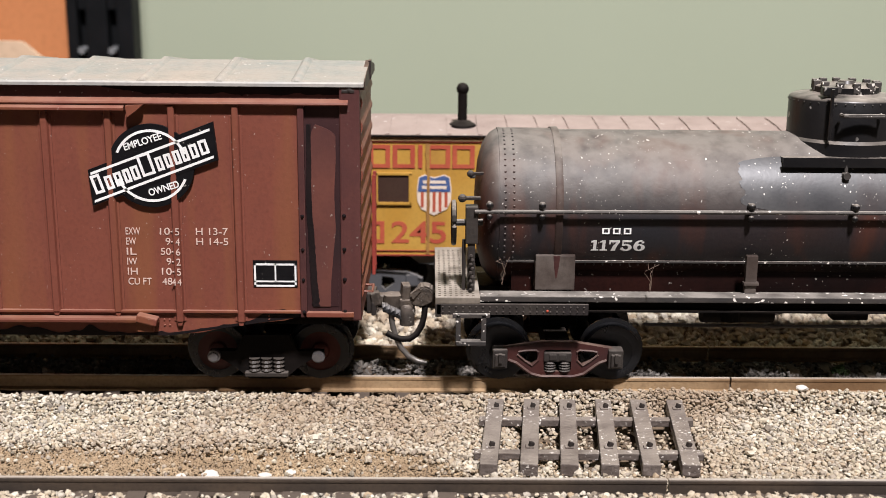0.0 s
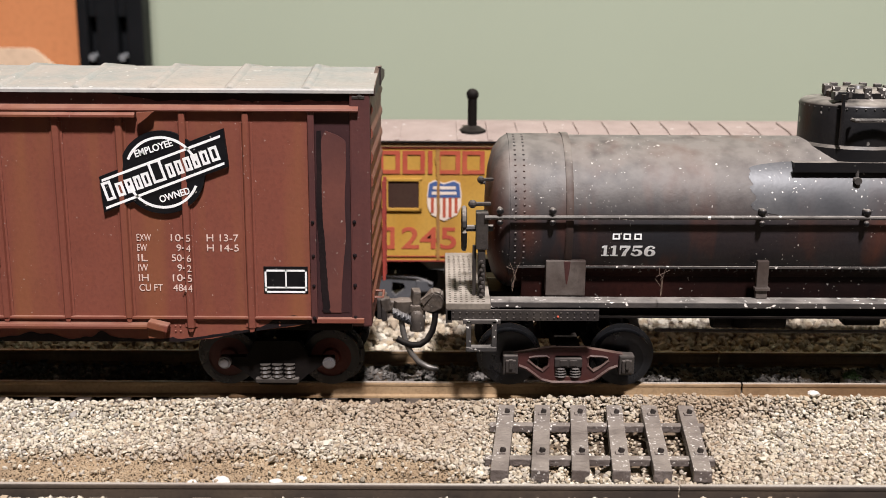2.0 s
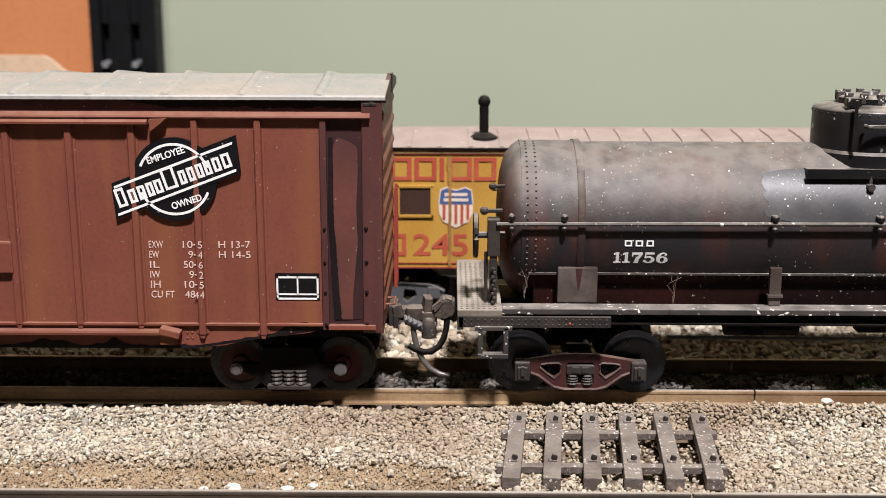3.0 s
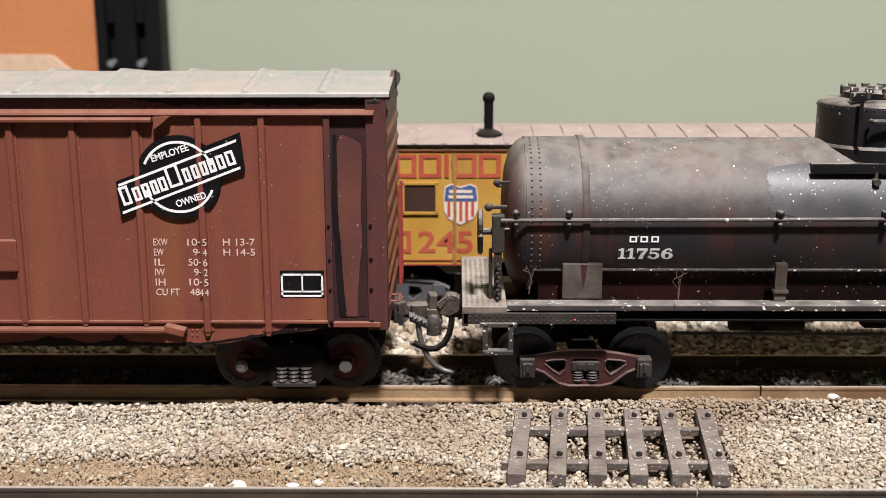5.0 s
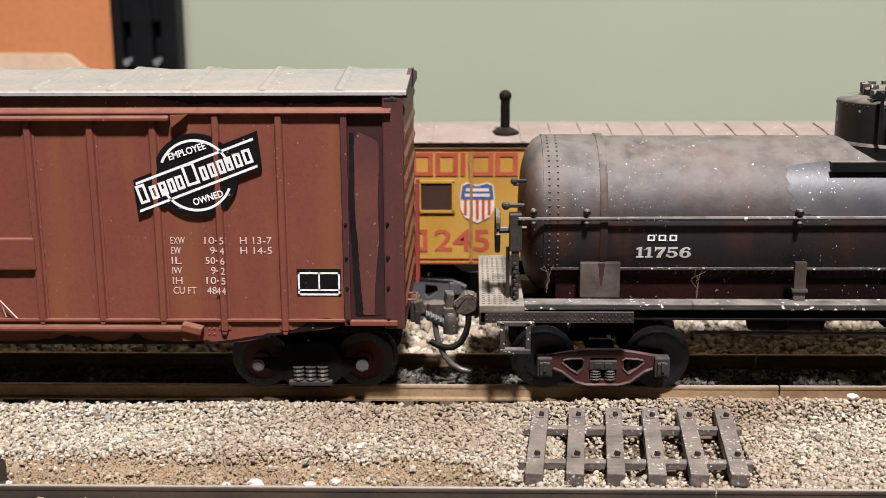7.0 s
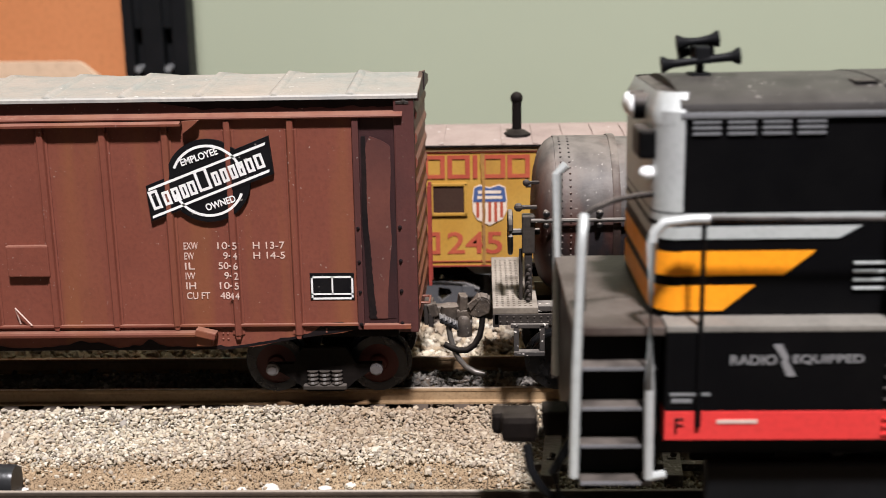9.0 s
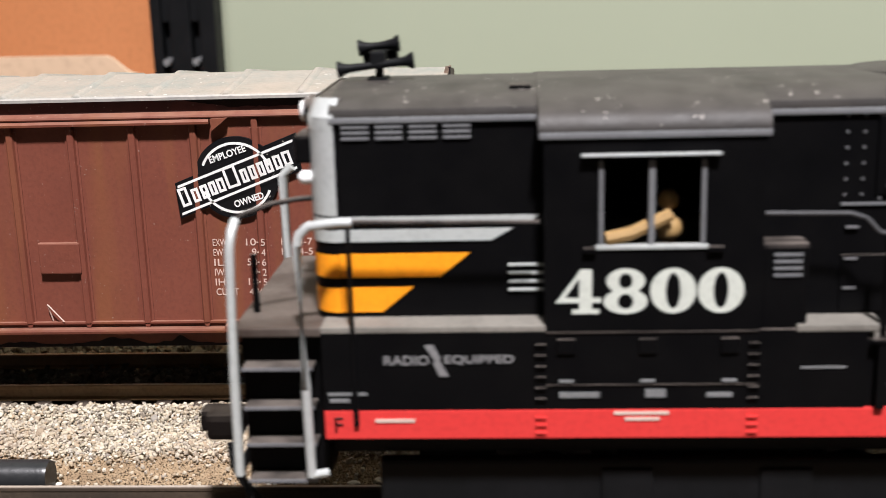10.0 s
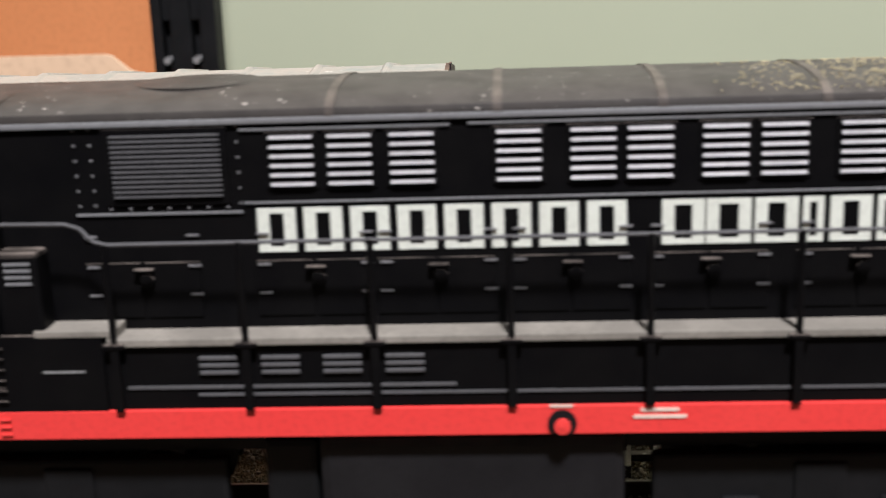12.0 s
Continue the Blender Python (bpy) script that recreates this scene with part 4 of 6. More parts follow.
# ---- the black tank car ----
def tank_car():
    car = thing("tank_car", (80, 0, 0), "weathered black riveted tank car with dusty top on the track", "tank car")
    XA, XB, R, ZC = 21.4, 141.0, 12.9, 28.3
    b = bmesh.new()
    prof = [(XA - 3.4, 0.2), (XA - 3.25, 4.0), (XA - 2.85, 7.8), (XA - 2.1, 10.6), (XA - 1.0, 12.2), (XA, R), (XA + 0.3, R), (XA + 0.31, R + 0.22), (XA + 10.2, R + 0.22), (XA + 10.4, R)]
    prof += [(XB, R), (XB + 1, 12), (XB + 2.2, 10.2), (XB + 3.2, 7.2), (XB + 3.8, 3.5), (XB + 4, 0.2)]
    lathe(b, prof, (0, 0, ZC), "x", 64)
    tank = part("tank", b, TANK, car, "dusty black tank shell with pale paint flecks", smooth=True)
    b = bmesh.new()
    lathe(b, [(30.7, R - 0.5), (30.7, R + 0.38), (30.85, R + 0.46), (31.75, R + 0.46), (31.9, R + 0.38), (31.9, R - 0.5)], (0, 0, ZC), "x", 64)
    part("tank_band", b, TANK_BAND, tank, "dusty steel strap", smooth=True)
    # lower sheet with seam and rust
    b = bmesh.new()
    for a0, a1 in ((213, 327),):
        n = 26
        ring = []
        for k in range(n + 1):
            a = radians(a0 + (a1 - a0) * k / n)
            ring.append((13.25 * math.cos(a), ZC + 13.25 * math.sin(a)))
        inner = [(12.8 * (y / 13.25), ZC + 12.8 * ((z - ZC) / 13.25)) for y, z in ring]
        extrude_x(b, ring + inner[::-1], 23.0, 139.0)
    part("lower_sheet", b, TANK_LOW, tank, "rust-stained dark lower sheet", smooth=True)
    b = bmesh.new()
    for a in (213.4,):
        y, z = 13.35 * math.cos(radians(a)), ZC + 13.35 * math.sin(radians(a))
        box(b, 23.0, 139.0, y - 0.1, y + 0.3, z - 0.05, z + 0.28)
    part("seam_edge", b, DECK, tank, "pale dusty seam")

    def on_tank(x, a, rr=R):
        return (x, -rr * math.cos(radians(a)), ZC + rr * math.sin(radians(a)))
    b = bmesh.new()
    for x in (22.6, 24.0):
        for k in range(26):
            a = -40 + k * 5.0
            bmesh.ops.create_icosphere(b, subdivisions=1, radius=0.22, matrix=Matrix.Translation(on_tank(x, a, R + 0.22)))
    for k in range(70):
        bmesh.ops.create_icosphere(b, subdivisions=1, radius=0.2, matrix=Matrix.Translation(on_tank(36 + k * 1.45, -36, 13.3)))
    tagged(part("rivet", b, TANK, tank), kind="stuff")
    # larger paint flecks
    b = bmesh.new()
    rngf = random.Random(21)
    for k in range(60):
        x, a, rr = rngf.uniform(33, 110), rngf.uniform(18, 88), rngf.uniform(0.08, 0.16) * (1.9 if rngf.random() < 0.25 else 1.0)
        m = Matrix.Translation(on_tank(x, a, R + 0.02)) @ Matrix.Rotation(radians(90 - a), 4, "X") @ Matrix.Rotation(rngf.uniform(0, 3.1), 4, "Z") @ Matrix.Diagonal((rngf.uniform(0.8, 1.5), rngf.uniform(0.6, 1.0), 0.3, 1))
        bmesh.ops.create_icosphere(b, subdivisions=1, radius=rr, matrix=m)
    tagged(part("paint_fleck", b, WHITE_STONE, tank, "pale paint flecks"), kind="stuff")
    # a patch rubbed clean of dust beside the dome
    b = bmesh.new()
    rows = []
    for k in range(33):
        a = 8 + 42 * k / 32
        x0 = 60.6 + 1.6 * noise.noise(Vector((a * 0.12, 1.0, 0))) + 0.6 * noise.noise(Vector((a * 0.6, 4.0, 0))) + 5.0 * max(0.0, (16 - a) / 8) ** 2 + 6.0 * max(0.0, (a - 44) / 6) ** 2
        rows.append([b.verts.new(on_tank(x0 + (112 - x0) * q / 12, a, R + 0.04)) for q in range(13)])
    for ra, rb in zip(rows, rows[1:]):
        for q in range(12):
            b.faces.new((ra[q], ra[q + 1], rb[q + 1], rb[q]))
    part("rubbed_patch", b, TANK_RUBBED, tank, "glossy patch rubbed clean of dust", smooth=True)
    # hand rail with posts
    b = bmesh.new(); tube(b, [(17.6, -14.1, 29.9), (40, -14.1, 30.0), (75, -14.1, 30.1), (141, -14.1, 30.1)], 0.34)
    rail = part("hand_rail", b, DECK, car, "dusty round hand rail")
    for x in (20.0, 28.4, 61.9, 78.6, 112, 134):
        b = bmesh.new(); cyl(b, (x, -14.0, 31.0), (x, -12.2, 31.0), 0.35, 8); ball(b, (x, -14.2, 31.0), 0.62, 10, 6); ball(b, (x, -14.1, 29.1), 0.5, 8, 6)
        part("rail_post", b, TANK_DOME, rail, smooth=True)
    b = bmesh.new(); tube(b, [(17.8, 15.6, 30.2), (141, 15.6, 30.4)], 0.36)
    part("hand_rail", b, TANK_DOME, car)
    # dome
    dx = 80.2
    b = bmesh.new()
    lathe(b, [(36, 9.6), (40.3, 9.55), (40.8, 9.1), (47.0, 9.1), (47.3, 8.9), (47.6, 8.4), (48.1, 5.0), (48.2, 0.2)], (dx, 0, 0), "z", 48)
    dome = part("dome", b, TANK_DOME, car, "black expansion dome with dusty top", smooth=True)
    b = bmesh.new(); lathe(b, [(47.9, 5.4), (49.0, 5.4), (49.3, 4.9), (49.4, 1.5), (49.9, 1.2), (50.0, 0.2)], (dx, 0, 0), "z", 32)
    part("dome_lid", b, TANK_DOME, dome, "dusty bolted lid", smooth=True)
    b = bmesh.new()
    for k in range(12):
        a = radians(30 * k)
        box(b, dx + 5.0 * math.cos(a) - 0.6, dx + 5.0 * math.cos(a) + 0.6, 5.0 * math.sin(a) - 0.5, 5.0 * math.sin(a) + 0.5, 48.2, 49.9, 0.15)
    part("lid_clamp", b, DECK, dome)
    b = bmesh.new()
    for k in range(40):
        a = radians(9 * k)
        bmesh.ops.create_icosphere(b, subdivisions=1, radius=0.16, matrix=Matrix.Translation((dx + 9.1 * math.cos(a), 9.1 * math.sin(a), 46.7)))
    tagged(part("rivet", b, TANK_DOME, dome), kind="stuff")
    b = bmesh.new(); tube(b, [(76.6, -9.3, 45.2), (76.6, -10.6, 45.2), (83, -10.6, 45.2), (83, -9.3, 45.2)], 0.35)
    box(b, 77.2, 83.2, -10.9, -10.2, 44.9, 45.5, 0.1)
    part("dome_grab", b, DECK, dome, "small dusty grab rail")
    b = bmesh.new(); cyl(b, (75.2, -8.6, 41), (75.2, -8.6, 49.2), 0.3, 8); box(b, 74.2, 76.6, -6.9, -5.2, 48.0, 49.4, 0.2)
    part("safety_valve", b, TANK_DOME, dome)
    # platform beside the dome
    b = bmesh.new(); box(b, 67.6, 92, -10.9, -7.6, 37.5, 38.3, 0.1)
    pl = part("dome_platform", b, TANK_DOME, car, "narrow dusty platform beside the dome")
    b = bmesh.new(); box(b, 67.3, 92.2, -11.1, -10.8, 36.9, 38.5, 0.05)
    part("platform_edge", b, TANK_DOME, pl)
    b = bmesh.new()
    for x in (77.6, 88.0):
        cyl(b, (x, -10.8, 37.4), (x, -11.2, 34.0), 0.3, 8); cyl(b, (x, -11.8, 35.6), (x, -9.8, 35.6), 0.6, 12)
    part("platform_brace", b, DECK, pl)
    # letters and number
    for k, c in enumerate("11756"):
        b = bmesh.new(); numeral(b, c, (36.5, 37.95, 39.5, 41.45, 43.55)[k], 23.1, (1.5, 1.5, 1.85, 1.95, 1.95)[k], 1.9, 0.0, 0.08)
        for v in b.verts:
            v.co.y -= math.sqrt((R + 0.03) ** 2 - (v.co.z - ZC) ** 2)
        part("number_digit", b, DECAL_WHITE, car, "white painted serif numeral")
    for k in range(3):
        b = bmesh.new(); stems(b, 38.3 + k * 1.75, 26.1, 1.2, 1.0, -12.86, 0.26, 0, 0.2)
        part("owner_mark", b, DECAL_WHITE, car, "small plain white mark")
    # running board, end platform, sill
    b = bmesh.new()
    for s in (-1, 1):
        box(b, 18.6, 148.0, s * 14.3 - 1.7, s * 14.3 + 1.7, 15.5, 16.46, 0.15)
    part("running_board", b, DECK, car, "dusty grey running board")
    b = bmesh.new()
    for s in (-1, 1):
        extrude_x(b, [(s * 13.6, 13.6), (s * 15.2, 13.6), (s * 15.2, 13.9), (s * 14.2, 14.0), (s * 14.2, 15.5), (s * 13.6, 15.5)], 12.6, 148.0)
    part("side_sill", b, STEEL_DARK, car)
    b = bmesh.new(); box(b, 11.4, 18.6, -17.0, 17.0, 15.4, 16.5, 0.15)
    plat = part("end_platform", b, TREAD, car, "dusty tan tread-plate end platform")
    b = bmesh.new()
    for i in range(7):
        for j in range(26):
            box(b, 11.9 + i * 0.9, 12.3 + i * 0.9, -16.2 + j * 1.2, -15.7 + j * 1.2, 16.45, 16.64)
    part("tread_bump", b, TREAD, plat)
    b = bmesh.new(); box(b, 11.6, 36.0, -17.0, -16.4, 13.6, 15.4, 0.08)
    for k in range(22):
        rivet(b, (12.6 + k * 1.08, -17.05, 14.9), 0.2)
        rivet(b, (12.6 + k * 1.08, -17.05, 14.1), 0.2)
    box(b, 11.4, 12.4, -17, 17, 13.2, 15.4, 0.1)
    part("end_sill", b, IRON, car, "riveted dark end sill")
    b = bmesh.new(); ball(b, (29.4, -17.0, 14.3), 0.22, 8, 5)
    part("paint_spot", b, CAB_RED, car, "small red spot")
    # stirrup step
    b = bmesh.new()
    box(b, 14.7, 15.5, -17.6, -16.8, 8.9, 13.7, 0.1); box(b, 18.8, 19.6, -17.6, -16.8, 8.9, 13.7, 0.1)
    box(b, 14.7, 19.6, -18.0, -16.4, 8.7, 9.4, 0.1); box(b, 14.2, 20.2, -17.6, -16.4, 13.2, 13.9, 0.12)
    part("stirrup_step", b, DECK, car, "dusty stirrup step")
    # saddles
    b = bmesh.new(); box(b, 27.7, 34.2, -12.4, 12.4, 16.5, 22.4, 0.2)
    sad = part("saddle", b, SADDLE, car, "grey-brown worn saddle plate")
    b = bmesh.new(); prism(b, [(30.6, 22.3), (31.7, 22.3), (31.5, 20.4), (31.2, 18.6), (31.05, 18.5), (30.8, 20.2)], -12.46, -12.35)
    part("rust_drip", b, TRUCK_RED, sad, "dark red rust drip")
    b = bmesh.new(); box(b, 61.8, 63.7, -13.7, -12.6, 16.5, 22.8, 0.15); box(b, 61.5, 64.0, -14.1, -12.9, 17.9, 18.4, 0.1)
    part("strap_anchor", b, SADDLE, car)
    b = bmesh.new(); box(b, 24.0, 139, -9.5, 9.5, 14.5, 20.0)
    part("centre_cradle", b, TANK_LOW, car)
    b = bmesh.new(); box(b, 16, 145, -4.5, 4.5, 10.5, 15.0, 0.3)
    part("centre_sill", b, STEEL_DARK, car)
    b = bmesh.new(); cyl(b, (56, -9, 12.2), (68, -9, 12.2), 2.0, 20); cyl(b, (60.5, -10.6, 13), (60.5, -10.6, 11), 1.6, 16); box(b, 54.5, 57, -9.6, -8.4, 12, 15, 0.2); box(b, 78, 84, -10, -7, 10.8, 13.4, 0.3)
    tube(b, [(68, -9, 12.2), (78, -9, 12.0), (100, -8, 12.2)], 0.35)
    part("brake_gear", b, STEEL_DARK, car)
    b = bmesh.new(); tube(b, [(46, -12, 10.6), (70, -12, 10.4), (100, -12, 10.6)], 0.3)
    part("brake_pipe", b, IRON, car)
    # hand brake
    b = bmesh.new(); 
    ring = [(14.3, -12.6 + 3.3 * math.cos(radians(a)), 27.8 + 3.3 * math.sin(radians(a))) for a in range(0, 361, 15)]
    tube(b, ring, 0.42)
    for a in range(0, 360, 60):
        cyl(b, (14.3, -12.6, 27.8), (14.3, -12.6 + 3.2 * math.cos(radians(a)), 27.8 + 3.2 * math.sin(radians(a))), 0.25, 6)
    cyl(b, (14.0, -12.6, 27.8), (19.0, -12.2, 27.8), 0.55, 8)
    part("brake_wheel", b, TANK_DOME, car, "black hand brake wheel on edge")
    b = bmesh.new()
    box(b, 16.2, 18.2, -13.8, -11.2, 24.5, 30.6, 0.2); box(b, 16.6, 17.8, -13.5, -11.8, 16.5, 24.5, 0.15); cyl(b, (16.0, -12.4, 25), (16.0, -12.4, 16.6), 0.3, 8)
    ball(b, (15.6, -13.6, 32.0), 0.7, 8, 6); cyl(b, (15.6, -13.6, 32), (18.5, -12.5, 31.8), 0.35, 6); ball(b, (17.0, -10.0, 35.3), 0.6, 8, 6); cyl(b, (17.0, -10, 35.3), (19, -8, 35), 0.3, 6)
    for k in range(9):
        ball(b, (17.1 + 0.25 * (k % 2), -14.2, 17.0 + k * 0.7), 0.36, 6, 4)
    part("brake_stand", b, IRON, car, "dark brake stand with chain")
    # trucks
    for x0 in (31.8, 128.0):
        for dxw in (-9.6, 9.6):
            wheelset(car, x0 + dxw, 4.75, WHEEL)
        for s in (-1, 1):
            b = bmesh.new()
            y0, y1 = s * 11.2, s * 12.6
            half = [(2.7, 1.5), (4.4, 2.0), (6.9, 3.9), (8.2, 4.4), (10.3, 4.4), (10.4, 6.3), (8.4, 6.6), (5.5, 7.1), (2.6, 7.6)]
            outer = [(x0 + px, pz) for px, pz in half] + [(x0 - px, pz) for px, pz in half[::-1]]
            hole = [(3.3, 4.4), (4.2, 3.5), (5.4, 4.3), (6.7, 5.4), (6.5, 5.9), (5.6, 6.1), (3.6, 6.2), (3.2, 5.9)]
            window = [(-2.1, 2.5), (2.1, 2.5), (2.25, 2.8), (2.25, 6.0), (2.0, 6.3), (-2.0, 6.3), (-2.25, 6.0), (-2.25, 2.8)]
            holes = [[(x0 + px, pz) for px, pz in hole], [(x0 - px, pz) for px, pz in hole[::-1]], [(x0 + px, pz) for px, pz in window]]
            cast_plate(b, outer, holes, y0, y1)
            for sx in (-1, 1):
                rim = [(x0 + sx * px, s * 12.6, pz) for px, pz in hole + hole[:1]]
                tube(b, rim, 0.22, 6)
            tube(b, [(x0 + px, s * 12.6, pz + 0.2) for px, pz in ((-8.2, 4.3), (-6.9, 3.8), (-4.4, 1.9), (-2.7, 1.45), (2.7, 1.45), (4.4, 1.9), (6.9, 3.8), (8.2, 4.3))], 0.3, 6)
            fr = part("truck_frame", b, TRUCK_RED, car, "red-oxide truck side frame")
            for dxw in (-9.6, 9.6):
                b = bmesh.new()
                box(b, x0 + dxw - 1.25, x0 + dxw + 1.25, min(s * 11.0, s * 13.4), max(s * 11.0, s * 13.4), 3.2, 6.5, 0.25)
                box(b, x0 + dxw - 0.85, x0 + dxw + 0.85, min(s * 13.2, s * 13.9), max(s * 13.2, s * 13.9), 3.6, 5.8, 0.2)
                box(b, x0 + dxw - 0.3, x0 + dxw + 0.3, min(s * 13.6, s * 14.3), max(s * 13.6, s * 14.3), 4.4, 6.0, 0.1)
                part("journal_box", b, IRON, fr, "dusty journal box with lid")
            b = bmesh.new()
            for k in (-1.2, 1.2):
                lathe(b, [(z * 0.23, 1.0 if z % 2 else 0.72) for z in range(0, 9)], (x0 + k, s * 12.2, 2.4), "z", 12)
            box(b, x0 - 2.3, x0 + 2.3, min(s * 11.5, s * 13.0), max(s * 11.5, s * 13.0), 4.3, 5.9, 0.2)
            for k in (-0.8, 0.8):
                box(b, x0 + k - 0.6, x0 + k + 0.6, min(s * 12.8, s * 13.2), max(s * 12.8, s * 13.2), 4.6, 5.6, 0.1)
            part("truck_spring", b, IRON, fr, "coil springs under the bolster")
        b = bmesh.new(); box(b, x0 - 2, x0 + 2, -11.5, 11.5, 4.5, 8.0, 0.3); box(b, x0 - 4, x0 + 4, -4, 4, 7.6, 10.8, 0.3)
        part("truck_bolster", b, STEEL_DARK, car)
    # coupler of the tank car and its hose
    b = bmesh.new(); box(b, 8.6, 12.4, -1.5, 1.5, 10.0, 12.6, 0.3)
    part("coupler_shank", b, COUPLER, car, "dusty coupler shank")
    b = bmesh.new(); tube(b, [(9.7, -3.4, 11.0), (9.6, -3.6, 9.4), (9.2, -3.8, 7.7), (8.3, -3.9, 6.1), (7.0, -4.0, 5.2), (5.5, -4.0, 5.2), (4.2, -4.0, 5.7), (3.1, -3.9, 6.3)], 0.55, 10)
    part("coupler_pin", b, STEEL_DARK, car, "dark curved trip pin", smooth=True)
    # stray fibres
    b = bmesh.new()
    rng = random.Random(3)
    for x, z in ((45.6, 18.0), (22.0, 19.0)):
        for q in range(3):
            pts = [(x + rng.uniform(-1.2, 1.2) * k / 4, -17.4 + 0.2 * k, z + k * 0.8 + rng.uniform(-0.4, 0.4)) for k in range(6)]
            tube(b, pts, 0.035, 4)
    part("stray_fibre", b, HAIR, car, "loose brown fibres")
    return car


tank_car()


def boxcar_coupler():
    c = thing("coupler", (2, 0, 11), "dusty iron knuckle coupler with spring, joining the two cars", "coupler")
    def worn(bm, amount=0.16):
        """Uneven cast surface."""
        for v in bm.verts:
            v.co += Vector((noise.noise(v.co * 0.9), noise.noise(v.co * 0.9 + Vector((7, 0, 0))), noise.noise(v.co * 0.9 + Vector((0, 9, 0))))) * amount
    b = bmesh.new(); box(b, 0.3, 3.6, -1.2, 1.2, 10.2, 12.2, 0.35); worn(b)
    part("shank", b, COUPLER, c, "dusty iron shank")
    b = bmesh.new(); box(b, 0.4, 2.0, -3.0, -1.4, 10.8, 13.2, 0.3, turn=(0, -14, 0)); worn(b)
    part("pivot_lug", b, COUPLER, c)
    b = bmesh.new(); cyl(b, (4.3, -1.6, 10.4), (4.3, -1.6, 12.6), 1.75, 18); worn(b)
    part("swivel_head", b, COUPLER, c, "round dusty head of the shank", smooth=True)
    b = bmesh.new(); lathe(b, [(7.4, 1.0), (7.5, 1.3), (10.9, 1.35), (11.3, 1.1)], (6.6, -2.9, 0), "z", 20); worn(b, 0.08)
    part("knuckle_pin", b, COUPLER, c, "upright knuckle pin boss", smooth=True)
    b = bmesh.new(); box(b, 5.3, 7.9, -3.9, -1.2, 10.6, 12.2, 0.35, turn=(0, 3, -4)); worn(b)
    part("knuckle_base", b, COUPLER, c)
    b = bmesh.new(); box(b, 5.6, 7.0, -3.6, -0.6, 11.9, 14.6, 0.3, turn=(0, 5, 10)); worn(b)
    part("knuckle_horn", b, COUPLER, c)
    b = bmesh.new(); prism(b, [(6.9, 11.8), (7.4, 11.2), (9.2, 10.9), (10.9, 11.6), (11.5, 13.0), (10.8, 14.3), (9.2, 14.8), (8.2, 13.9)], -4.2, -1.0)
    bmesh.ops.bevel(b, geom=list(b.edges), offset=0.3, segments=2, affect="EDGES"); worn(b, 0.25)
    part("knuckle", b, COUPLER, c, "rough dusty knuckle jaw", smooth=True)
    b = bmesh.new(); prism(b, [(7.2, 13.3), (7.6, 12.4), (9.0, 14.0), (8.7, 14.5)], -4.5, -3.4); worn(b)
    part("guard_arm", b, COUPLER, c)
    b = bmesh.new()
    coil = [(2.4 + k * 0.034, -3.6 + 0.72 * math.cos(k * 0.75), 10.9 - k * 0.016 + 0.72 * math.sin(k * 0.75)) for k in range(0, 92)]
    tube(b, coil, 0.17, 6)
    part("coil_spring", b, GREY_IRON, c, "small grey coil spring", smooth=True)
    b = bmesh.new(); tube(b, [(3.9, -3.2, 10.0), (3.95, -3.3, 8.6), (4.2, -3.5, 7.2), (4.75, -3.6, 5.2), (5.6, -3.7, 3.5), (6.8, -3.8, 2.1), (8.4, -3.9, 1.2), (10.3, -4.0, 0.75)], 0.5, 12)
    part("trip_pin", b, HOSE, c, "bright curved steel trip pin", smooth=True)


boxcar_coupler()


